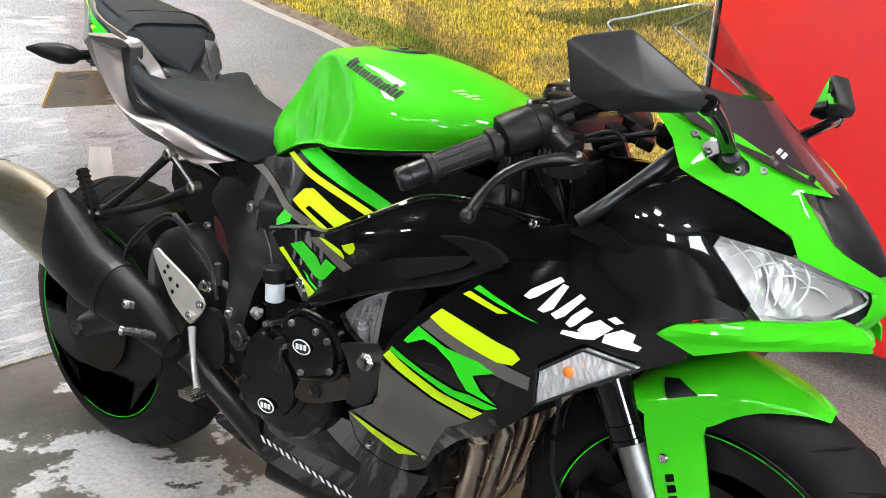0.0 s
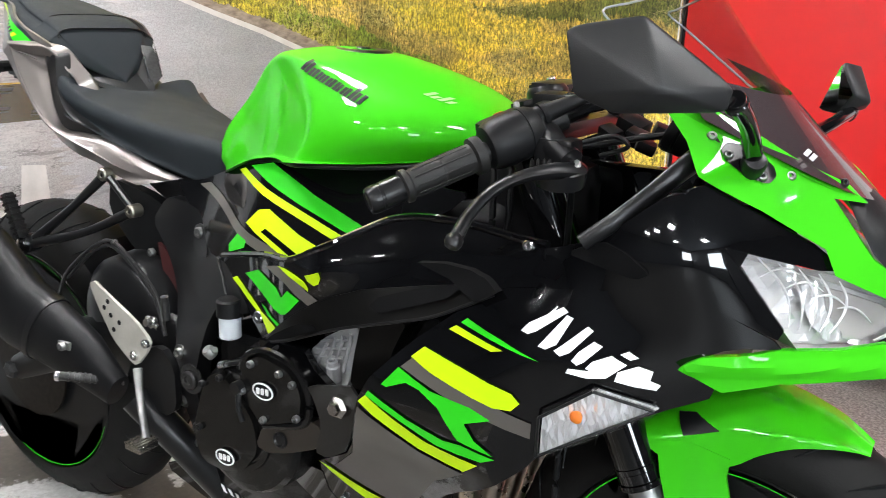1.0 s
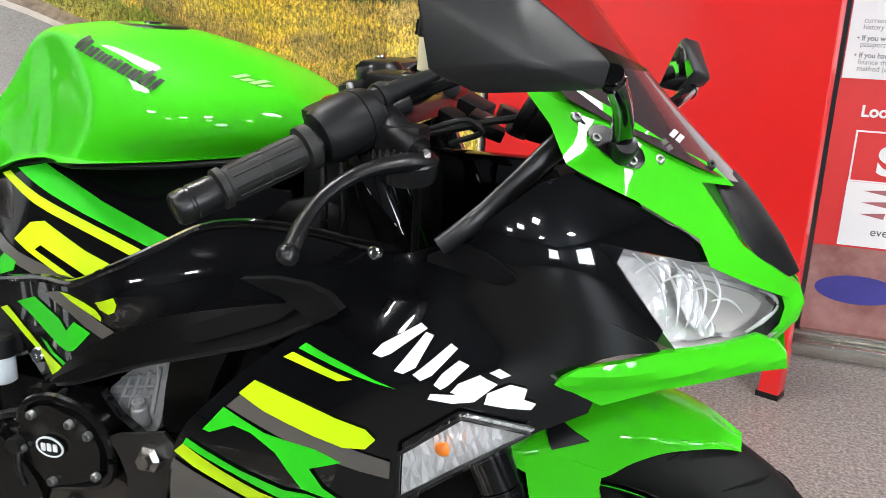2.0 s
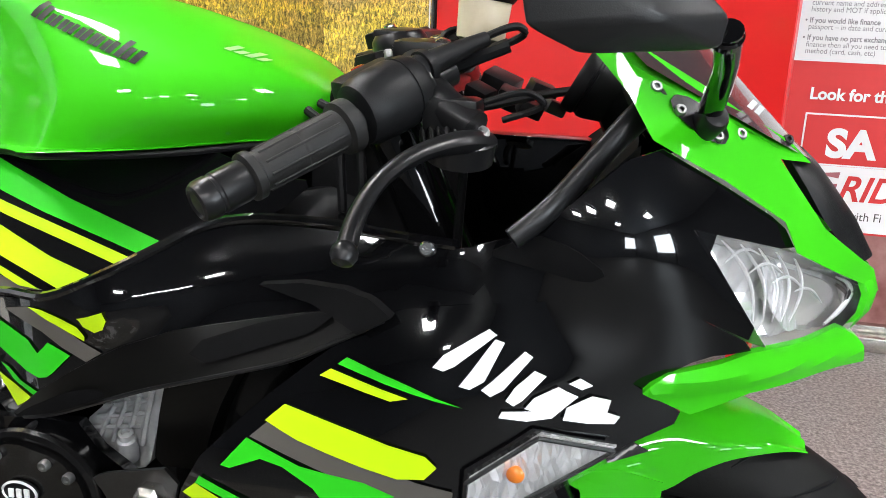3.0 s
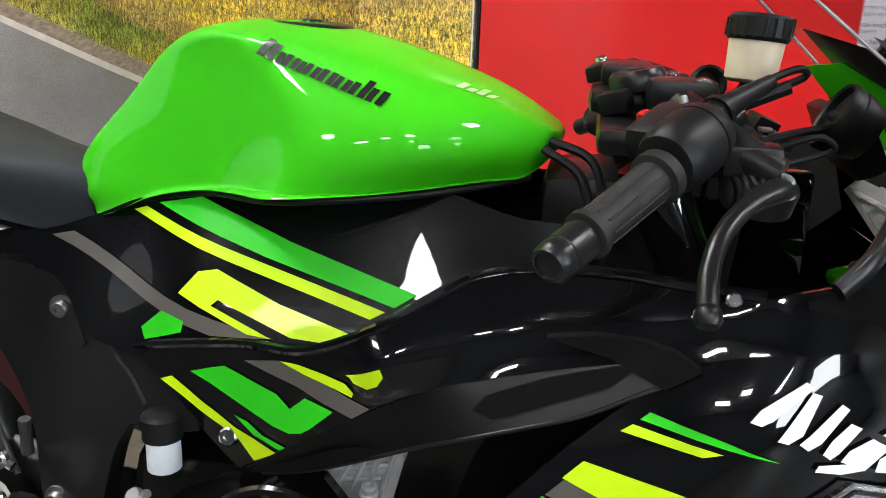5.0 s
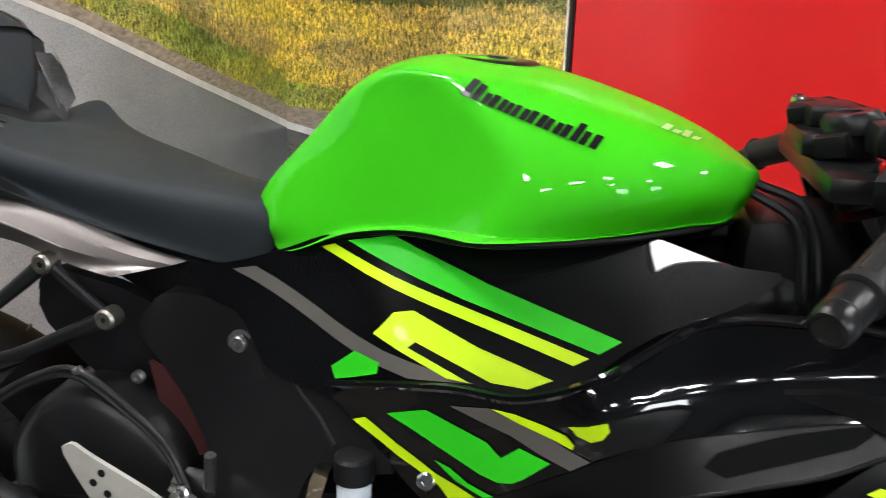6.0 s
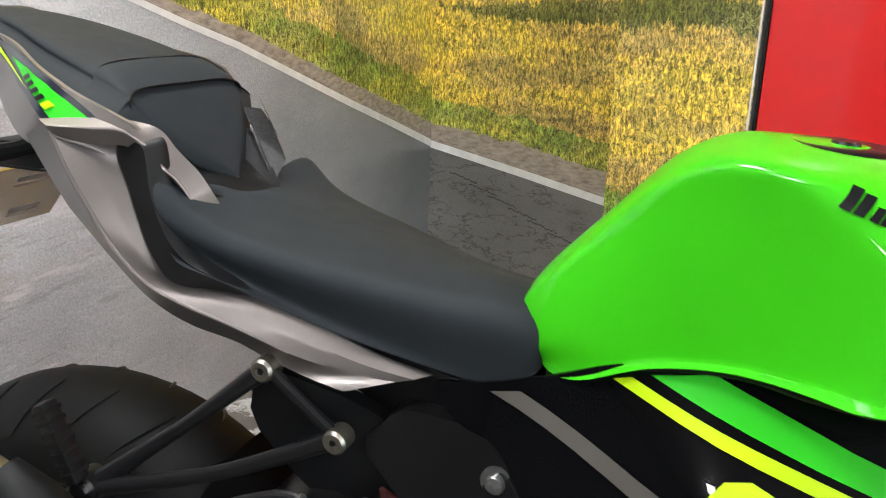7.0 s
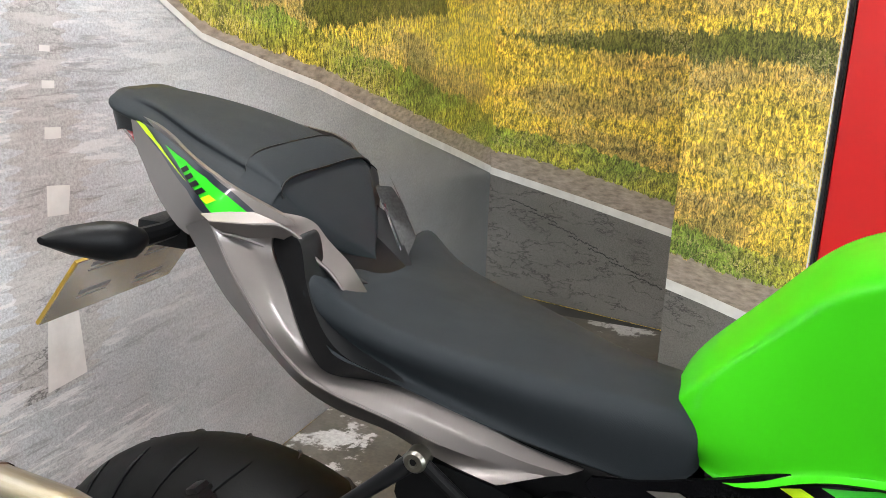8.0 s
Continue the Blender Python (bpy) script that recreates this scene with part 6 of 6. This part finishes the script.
# engine
part("crankcase", box(.60, .96, -.17, .17, .28, .56, .04), ENGINE, bike, "black engine block")
part("cylinder_block", box(.80, 1.02, -.16, .16, .42, .66, .03), ENGINE, bike)
part("gearbox", box(.62, .80, -.12, .12, .52, .64, .03), ENGINE, bike)
clutch = part("clutch_cover", lathe([(-.07, .098), (-.004, .098), (.006, .092), (.011, .080), (.013, .05), (.015, .046), (.015, .001)], (.715, -.215, .44), (0, -1, .05), 44), ENGINE, bike, "black clutch cover", sharp=25)
part("clutch_rib", lathe([(.010, .060), (.016, .058), (.016, .050), (.011, .048)], (.715, -.215, .44), (0, -1, .05), 44), ENGINE, clutch)
part("timing_cover", panel([(.738, .555), (.774, .574), (.821, .564), (.843, .537), (.840, .498), (.772, .474), (.757, .490), (.738, .502)], lambda x, z: .246 - .10 * abs(x - .79) ** 1.5, 0, .03, .012, -1, 1), ENGINE, bike, "black timing cover", sharp=30)
part("case_lip", tube([(.735, -.236, .50), (.736, -.236, .556), (.774, -.236, .577), (.823, -.236, .567), (.847, -.236, .538), (.844, -.236, .496), (.77, -.236, .470)], .006, 8, 50), ENGINE, bike)
part("case_pad", panel([(.659, .509), (.69, .527), (.728, .493), (.75, .467), (.757, .423), (.727, .385), (.682, .367), (.641, .370), (.630, .424)], lambda x, z: .238 - .6 * max(0, .40 - z) ** 1.3, 0, .03, .012, -1, 2), ENGINE, bike, "black crash-protection cover", sharp=30)
part("lower_pad", panel([(.766, .466), (.852, .499), (.869, .494), (.866, .464), (.815, .441), (.775, .428), (.752, .433)], lambda x, z: .236, 0, .02, .02, -1, 1), BROWN_PAD, bike, "flat brown-black engine cover", sharp=30)
part("plug", lathe([(0, .012), (.003, .012), (.004, .009), (.001, .007), (.001, .0005)], (.799, -.237, .456), (0, -1, 0), 18), SATIN, bike)
part("carbon_panel", panel([(.845, .549), (.935, .571), (.915, .478), (.881, .456), (.860, .459), (.872, .50), (.859, .533)], lambda x, z: .238, 0, .004, .02, -1, 1), CARBON, bike, "carbon-weave side panel")
for x, z, h in ((.782, .527, .2475), (.698, .400, .2405)):
    q = part("badge", lathe([(0, .0155), (.002, .0155), (.003, .014), (.003, .001)], (x, -h, z), (0, -1, .03), 28), BLACK_INK, bike, "oval black badge with silver rim")
    q.data.transform(Matrix.Translation((x, 0, z)) @ Euler((0, radians(-4), 0)).to_matrix().to_4x4() @ Matrix.Diagonal((1.15, 1, .72, 1)) @ Matrix.Translation((-x, 0, -z)))
    part("badge_rim", tube([(x + .0172 * math.cos(a), -h - .003, z + .0108 * math.sin(a)) for a in np.linspace(0, 2 * math.pi, 25)], .0012, 6, 50), WHITE_INK, q)
    for k in (-1, 0, 1):
        part("badge_bar", box(x + .008 * k - .0024, x + .008 * k + .0024, -h - .0045, -h - .003, z - .0042 + .0008 * k, z + .0042 + .0008 * k), WHITE_INK, q, smooth=False)
for x, z in ((.759, .559), (.809, .558), (.832, .549), (.742, .516), (.838, .503), (.779, .484), (.690, .518), (.645, .43), (.655, .50)):
    part("case_bolt", bolt_head((x, -.248 if x > .73 else -.240, z), (0, -1, 0), .0052, .0045), ALLOY if x > .73 else SATIN, bike, "silver case bolt")
part("lever_arm", join(tube([(.735, -.248, .52), (.738, -.252, .49), (.742, -.25, .472)], .004, 8, 10), lathe([(-.006, .009), (.006, .009)], (.735, -.25, .52), (0, -1, 0), 14)), SATIN, bike, "satin clutch arm")
part("clutch_cable", tube([(.688, -.225, .532), (.71, -.235, .543), (.755, -.225, .560), (.80, -.20, .60)], .0035, 8, 24), PLASTIC, bike, "black clutch cable")
part("cable_ferrule", tube([(.672, -.22, .525), (.690, -.226, .534)], .006, 10), CHROME, bike)
part("oil_filler", join(lathe([(0, .009), (.012, .009), (.015, .007), (.015, .001)], (.640, -.205, .528), (-.2, -.6, .75), 16), tube([(.628, -.20, .525), (.650, -.210, .540)], .0045, 8)), ALLOY, bike, "bright oil filler cap")
part("slider_bolt", join(lathe([(-.022, .015), (.002, .0145), (.006, .009), (.012, .008), (.012, .001)], (.909, -.250, .541), (0, -1, .1), 6)), STEEL, bike, "steel crash-bobbin bolt", sharp=20)
brake_res = part("rear_brake_reservoir", lathe([(0, .013), (.002, .016), (.036, .016)], (.655, -.184, .552), (0, 0, 1), 20), RES_WHITE, bike, "white rear brake fluid reservoir")
part("cap", lathe([(.034, .019), (.056, .019), (.059, .016), (.059, .001)], (.655, -.184, .552), (0, 0, 1), 20), PLASTIC, brake_res, "black cap")
part("radiator", box(.945, .975, -.15, .15, .36, .66, .008), ENGINE, bike, "black radiator")
finned = part("cylinder_side", panel([(.805, .568), (.843, .603), (.896, .626), (.882, .574), (.872, .532), (.844, .524), (.826, .549)], lambda x, z: .186, 0, .04, .012, -1, 1), CASTING, bike, "bare alloy cylinder side")
for k in range(4):
    part("fin", tube([(.822 + .015 * k, -.189, .556), (.842 + .013 * k, -.189, .594 + .006 * k)], .003, 6), CASTING, finned)
for k in range(3):
    part("fin", tube([(.815 + .008 * k, -.189, .566 + .012 * k), (.868 + .006 * k, -.189, .575 + .014 * k)], .0025, 6), CASTING, finned)
part("inner_duct", panel([(.84, .46), (.86, .66), (.95, .70), (1.02, .735), (1.13, .745), (1.20, .72), (1.16, .52), (1.02, .42), (.92, .40)], lambda x, z: .155, 0, .006, .03, -1, 0), MATT, bike, "matt black inner duct wall")
part("side_duct", panel([(.879, .538), (.886, .585), (.897, .632), (.970, .652), (.945, .601), (.926, .540)], lambda x, z: .19, 0, .03, .02, -1, 1), WING, bike, "black side duct")
part("cylinder_bolt", lathe([(-.020, .009), (.004, .009), (.006, .007), (.012, .007), (.013, .004), (.009, .0035), (.009, .0005)], (.858, -.198, .562), (.1, -.3, 1), 16), CASTING, bike, "grey socket bolt")
part("vent_plate", panel([(.744, .580), (.774, .583), (.822, .585), (.841, .561), (.872, .541), (.824, .528), (.779, .540), (.745, .552)], lambda x, z: .216, 0, .012, .014, -1, 0), BLACK, bike, "gloss black plate above the engine cover")
for k, y in enumerate((-.115, -.04, .04, .115)):
    part("header_pipe", tube([(.99, y, .52), (1.02, y, .42), (1.005, y * .9, .32), (.97, y * .7, .23), (.85, y * .5, .17)], .0185, 16, 30), TITAN, bike, "heat-tinted exhaust header")
part("collector", tube([(.87, -.03, .165), (.70, -.03, .15), (.55, -.08, .18)], [.05, .05, .04], 16, 16), SATIN, bike, "dark collector box")

# exhaust silencer: sections from a top and a bottom point in side view
def silencer(top, low, hw, grow=0.0, y=-.205):
    t, l = np.array(top), np.array(low)
    c, h = (t + l) / 2, (t - l) / 2
    h = h * .84 * (1 + grow / np.linalg.norm(h))
    hw = hw * .72
    ring = []
    for a in np.linspace(0, 2 * math.pi, 28, endpoint=False):
        s, k = math.sin(a), math.cos(a)
        s, k = math.copysign(abs(s) ** .85, s), math.copysign(abs(k) ** .85, k)
        ring.append((c[0] + h[0] * s, y + (hw + grow) * k, c[1] + h[1] * s))
    return ring


exhaust = part("silencer", skin([silencer(*q) for q in (((.12, .630), (.10, .436), .05), ((.03, .663), (.02, .456), .054), ((-.05, .680), (-.08, .488), .056), ((-.150, .682), (-.178, .520), .055))]), CANISTER, bike, "brushed metal silencer with heat tint", sharp=50)
part("end_cap", skin([silencer(*q) for q in (((-.145, .684), (-.172, .517), .057), ((-.178, .682), (-.200, .535), .050), ((-.192, .670), (-.208, .555), .040), ((-.186, .640), (-.196, .590), .020))]), STEEL, exhaust, sharp=50)
part("heat_shield", skin([silencer(*q) for q in (((.43, .438), (.40, .380), .022, .003), ((.36, .500), (.315, .393), .036, .003), ((.30, .528), (.235, .404), .044, .003), ((.207, .566), (.147, .414), .052, .003), ((.115, .640), (.05, .444), .055, .003), ((.085, .655), (-.03, .53), .03, .003))]), PLASTIC, exhaust, "matt black heat shield", sharp=50)
part("clamp_band", skin([silencer(*q) for q in (((.275, .538), (.205, .408), .046, .006), ((.262, .544), (.192, .409), .047, .006))]), SATIN, exhaust, "black clamp band", sharp=50)
part("link_pipe", tube([(.44, -.19, .40), (.50, -.16, .33), (.56, -.09, .20)], .027, 14, 18), SATIN, exhaust, "black link pipe")
part("exhaust_bolt", join(bolt_head((.325, -.236, .475), (0, -1, 0), .008, .007), box(.310, .340, -.236, -.228, .468, .482, .003)), ALLOY, exhaust, "silver hanger bolt")

# pillion footrest hanger
hanger = part("footrest_hanger", join(tube([(.279, -.098, .732), (.20, -.115, .665), (.105, -.135, .592)], [.0095, .0068, .010], 12, 14), tube([(.356, -.106, .681), (.24, -.122, .628), (.105, -.138, .588)], [.0095, .0068, .010], 12, 14),
                                      tube([(.279, -.098, .732), (.356, -.106, .681)], .0065, 10), lathe([(-.012, .017), (.012, .017)], (.100, -.137, .589), (0, -1, 0), 20)), SATIN, bike, "satin black pillion footrest hanger")
for x, y, z in ((.279, -.098, .732), (.356, -.106, .681)):
    part("hanger_bolt", join(lathe([(-.016, .0115), (.003, .0115), (.006, .009), (.006, .005), (.003, .004), (.003, .0005)], (x, y - .006, z), (0, -1, 0), 20)), HANGER_BOLT, hanger, "bronze hanger bolt")
part("peg_bolt", lathe([(0, .012), (.008, .012), (.010, .008), (.010, .001)], (.100, -.149, .589), (0, -1, 0), 16), CHROME, hanger)
peg = part("footpeg", box(-.008, .008, -.010, .010, 0, .085, .004, pose(.100, -.152, .60, 0, -24, 0)), PLASTIC, hanger, "folded black pillion footpeg")
for k in range(7):
    part("tread", box(-.009, .009, -.011, .011, .008 + .011 * k, .013 + .011 * k, .001, pose(.100, -.152, .60, 0, -24, 0)), RUBBER, peg, smooth=False)

# rider footrest and brake pedal
heel = part("heel_guard", panel([(.355, .578), (.368, .585), (.385, .575), (.46, .54), (.497, .512), (.486, .490), (.460, .462), (.442, .468), (.405, .495), (.372, .545)], lambda x, z: .20, 0, .005, .02, -1, 1), HEEL, bike, "bright drilled heel guard")
for x, z in ((.39, .545), (.405, .535), (.41, .512), (.425, .527), (.40, .557)):
    part("hole", lathe([(0, .0042), (.0006, .0042), (.0006, .0005)], (x, -.2005, z), (0, -1, 0), 12), BLACK_INK, heel, "dark drilled hole", smooth=False)
for x, z in ((.458, .480), (.487, .507)):
    part("heel_bolt", bolt_head((x, -.202, z), (0, -1, 0), .008), CHROME, heel)
part("footrest_bracket", panel([(.44, .48), (.50, .50), (.53, .47), (.53, .40), (.50, .38), (.45, .41), (.41, .42)], lambda x, z: .185, 0, .012, .02, -1, 1), SATIN, bike, "black footrest bracket")
rest = part("footpeg", tube([(.42, -.195, .424), (.345, -.262, .437)], .0072, 12), HOSE, bike, "knurled dark footpeg with a bright end")
part("peg_end", lathe([(-.003, .009), (.003, .009), (.005, .006), (.005, .001)], (.345, -.262, .437), (-.075, -.067, .013), 14), CHROME, rest)
for k in range(9):
    c = Vector((.42, -.195, .424)).lerp(Vector((.345, -.262, .437)), .2 + .08 * k)
    part("knurl", lathe([(-.0018, .0085), (.0018, .0085)], c, (-.075, -.067, .013), 12), HOSE, rest)
pedal = part("brake_pedal", tube([(.462, -.20, .458), (.478, -.212, .43), (.500, -.225, .388), (.516, -.234, .368)], [.006, .0048, .0045, .005], 10, 18, 1.3), ALLOY, bike, "alloy brake pedal")
part("pedal_pad", box(.500, .535, -.262, -.226, .357, .368, .003), STEEL, pedal, "ribbed pedal pad")
for k in range(5):
    part("pad_rib", box(.502 + .007 * k, .505 + .007 * k, -.263, -.225, .367, .371), STEEL, pedal, smooth=False)
part("brake_cylinder", tube([(.50, -.17, .54), (.504, -.175, .58)], .006, 12), HOSE, bike, "bright rear brake cylinder")
for pts in ([(.470, -.15, .500), (.430, -.13, .552), (.387, -.13, .592), (.326, -.13, .628), (.274, -.125, .612), (.159, -.11, .536), (.10, -.09, .48)], [(.462, -.145, .500), (.422, -.127, .548), (.380, -.127, .585), (.322, -.127, .618), (.268, -.122, .602), (.155, -.105, .526)]):
    part("brake_hose", tube(pts, .0034, 8, 50), HOSE, bike, "braided rear brake hose")
part("hose_band", lathe([(-.004, .0046), (.004, .0046)], (.330, -.13, .627), (.9, 0, .35), 12), ALLOY, bike)
part("brake_union", join(lathe([(0, .010), (.006, .010), (.008, .007), (.016, .006), (.016, .001)], (0.469, -.170, 0.529), (0, -1, .2), 14), tube([(0.457, -.172, 0.535), (0.483, -.172, 0.523)], .005, 8)), CHROME, bike, "bright brake hose union")
part("frame_wire", tube([(0.553, -0.115, 0.663), (0.582, -0.135, 0.642), (0.608, -0.152, 0.626), (0.629, -0.167, 0.607)], .0022, 6, 30), HOSE, bike, "thin wire along the frame")
part("linkage_plate", panel([(.388, .628), (.406, .620), (.462, .550), (.455, .525), (.432, .520), (.398, .578)], lambda x, z: .088, 0, .006, .02, -1, 0), RED_SHOCK, bike, "dark red linkage plate")
for x, z in ((.377, .610), (.453, .579)):
    part("frame_bolt", bolt_head((x, -.092, z), (0, -1, 0), .0075, .006), ALLOY, bike, "metal frame bolt")

# swingarm, hugger, shock
for sd in (-1, 1):
    part("swingarm", tube([(.56, sd * .10, .44), (.40, sd * .115, .47), (.22, sd * .125, .42), (.0, sd * .13, .315)], [.05, .055, .045, .024], 12, 24, .45), SATIN, bike, "black swingarm")
    part("axle_nut", lathe([(0, .018), (.008, .017), (.012, .010), (.012, .001)], (0, sd * .14, .315), (0, sd, 0), 6), HOSE, bike, sharp=20)
part("swingarm_bridge", lathe([(-.110, .02), (-.108, .06), (-.100, .095), (-.085, .112), (-.02, .116), (.05, .115)], (.335, -.03, .487), (0, 1, 0), 36), SATIN, bike, "rounded black swingarm brace", sharp=50)
hug = []
for a in np.linspace(radians(25), radians(118), 26):
    hug.append([(.338 * math.cos(a), y, .315 + .338 * math.sin(a) - .35 * y * y * 6) for y in np.linspace(-.105, .105, 11)])
part("rear_hugger", skin(hug[:9], False), MATT, bike, "matt black rear hugger")
part("mudguard_stay", tube([(.233, -.05, .69), (.30, -.06, .665), (.36, -.06, .63)], .012, 8, 12, .4), PLASTIC, bike)
part("shock", tube([(.46, -.06, .62), (.52, -.07, .50)], .035, 14), RED_SHOCK, bike, "dark red shock linkage")
part("inner_guard", panel([(.25, .72), (.36, .70), (.44, .66), (.47, .56), (.40, .54), (.30, .60), (.24, .66)], lambda x, z: .07, 0, .02, .02), PLASTIC, bike, "black inner mudguard")


# wheels
def wheel(name, x, z, R, tube_r, rim_r, half, label, spokes):
    e = new(name)
    e.parent, e.location = bike, (x, 0, z)
    e["label"] = label
    prof = []
    for a in np.linspace(radians(-100), radians(100), 21):
        prof.append((tube_r * math.sin(a) * .98, R - tube_r + tube_r * math.cos(a)))
    prof = [(prof[0][0] * .86, rim_r)] + prof + [(prof[-1][0] * .86, rim_r)]
    tyre = part("tyre", lathe(prof, (0, 0, 0), (0, 1, 0), 72), RUBBER, e, "black sports tyre", sharp=50)
    for k in range(26):
        for s in (-1, 1):
            a0 = 2 * math.pi * (k + (.5 if s > 0 else 0)) / 26
            pts = []
            for q in np.linspace(0, 1, 6):
                w = radians(12 + 50 * q) * s
                r = R - tube_r + (tube_r + .0006) * math.cos(w)
                a = a0 + .13 * q ** 1.3
                pts.append((r * math.cos(a), (tube_r * .98 + .0006) * math.sin(w), r * math.sin(a)))
            part("groove", tube(pts, [.0005, .0022, .0026, .0022, .0012, .0005], 5, 8), BLACK_INK, tyre, smooth=True)
    rim = part("rim", join(lathe([(-half, rim_r + .010), (-half + .004, rim_r + .012), (-half + .012, rim_r - .004), (-half * .4, rim_r - .024), (half * .4, rim_r - .024), (half - .012, rim_r - .004), (half - .004, rim_r + .012), (half, rim_r + .010),
                                  (half - .006, rim_r - .012), (half * .4, rim_r - .034), (-half * .4, rim_r - .034), (-half + .006, rim_r - .012), (-half, rim_r + .010)], (0, 0, 0), (0, 1, 0), 64)), SATIN, e, "black alloy rim with green stripe", sharp=40)
    for s in (-1, 1):
        for first in (.15, 2.25, 4.35):
            arc = [first + 1.55 * q / 30 for q in range(31)]
            rows = [[(r * math.cos(a), y, r * math.sin(a)) for a in arc] for y, r in ((s * (half + .0006), rim_r + .0055), (s * (half - .0016), rim_r - .001), (s * (half - .0052), rim_r - .0060))]
            part("rim_stripe", skin(rows, False), GREEN_DECAL, rim, "thin green rim stripe", smooth=False)
    for k in range(spokes):
        a = 2 * math.pi * k / spokes + .3
        part("spoke", tube([(.04 * math.cos(a), 0, .04 * math.sin(a)), (.5 * rim_r * math.cos(a + .05), 0, .5 * rim_r * math.sin(a + .05)), ((rim_r - .03) * math.cos(a), 0, (rim_r - .03) * math.sin(a))], [.024, .016, .02], 8, 8), SATIN, rim)
    part("hub", lathe([(-.07, .04), (-.06, .05), (.06, .05), (.07, .04)], (0, 0, 0), (0, 1, 0), 24), SATIN, rim)
    return e


rear = wheel("rear_wheel", 0, .315, .315, .090, .216, .0895, "black rear wheel with a wide sports tyre", 5)
part("brake_disc", lathe([(-.002, .055), (-.002, .110), (.002, .110), (.002, .055)], (0, -.100, 0), (0, 1, 0), 48), DISC, rear, "dark drilled rear brake disc", sharp=30)
front = wheel("front_wheel", 1.345, .292, .292, .060, .210, .0600, "black front wheel with a sports tyre", 5)
for s in (-1, 1):
    part("brake_disc", lathe([(-.0025, .095), (-.0025, .155), (.0025, .155), (.0025, .095)], (0, s * .076, 0), (0, 1, 0), 48), DISC, front, "steel front brake disc", sharp=30)
    part("caliper", join(box(-.165, -.095, s * .055, s * .105, -.01, .085, .012)), ENGINE, bike, "black brake caliper").location = (1.345, 0, .300)

# front mudguard: crowned top and two legs
fender_side = rbf([1.23, .55, .105, 1.31, .61, .085, 1.43, .60, .06, 1.48, .575, .02, 1.33, .51, .085, 1.27, .47, .115, 1.29, .38, .12, 1.25, .40, .12], 3e-4)
guard = []
for x, zc, ze in curve([(1.235, .560, .553), (1.26, .576, .530), (1.30, .594, .520), (1.345, .604, .527), (1.372, .601, .546), (1.405, .593, .561), (1.441, .580, .564), (1.466, .566, .560), (1.478, .559, .556)], 34):
    h = min(fender_side(x, ze), .105)
    half = curve([(-.5 * h, zc - .004), (0, zc), (.5 * h, zc - .004), (.8 * h, zc - .25 * (zc - ze) - .003), (.96 * h, zc - .6 * (zc - ze)), (h, ze)], 26)
    half = [p for p in half if p[0] >= 0]
    guard.append([(x, -q, z) for q, z in half[::-1]] + [(x, q, z) for q, z in half])
fender = part("front_mudguard", skin(guard, False), GREEN, bike, "gloss green front mudguard", sharp=60)
fender_flank = skin_of(fender)
for sd in (-1, 1):
    part("mudguard_side", panel([(1.262, .545), (1.30, .548), (1.343, .535), (1.341, .512), (1.350, .48), (1.362, .433), (1.385, .36), (1.335, .345), (1.302, .42), (1.288, .462), (1.272, .505)], fender_side, 0.001, .006, .012, sd, 0), GREEN, fender, "gloss green mudguard side")
    part("mudguard_slot", panel([(1.278, .572), (1.297, .576), (1.326, .564), (1.29, .553)], fender_flank, .002, .002, .008, sd, 0), BLACK_INK, fender, "dark slot")
    part("mudguard_screw", bolt_head((1.301, sd * (fender_side(1.301, .476) + .001), .476), (0, sd, 0), .007), CHROME, fender)
    stamp(bar_row((1.306, .455), (1.33, .385), (.010, .003), 5, .7), fender_side, BLACK_INK, fender, "logo_bar", .003, 0, .03)
part("side_stand", tube([(.60, .14, .26), (.54, .22, .12), (.50, .27, .012)], [.012, .010, .010], 10, 12), SATIN, bike, "black side stand")
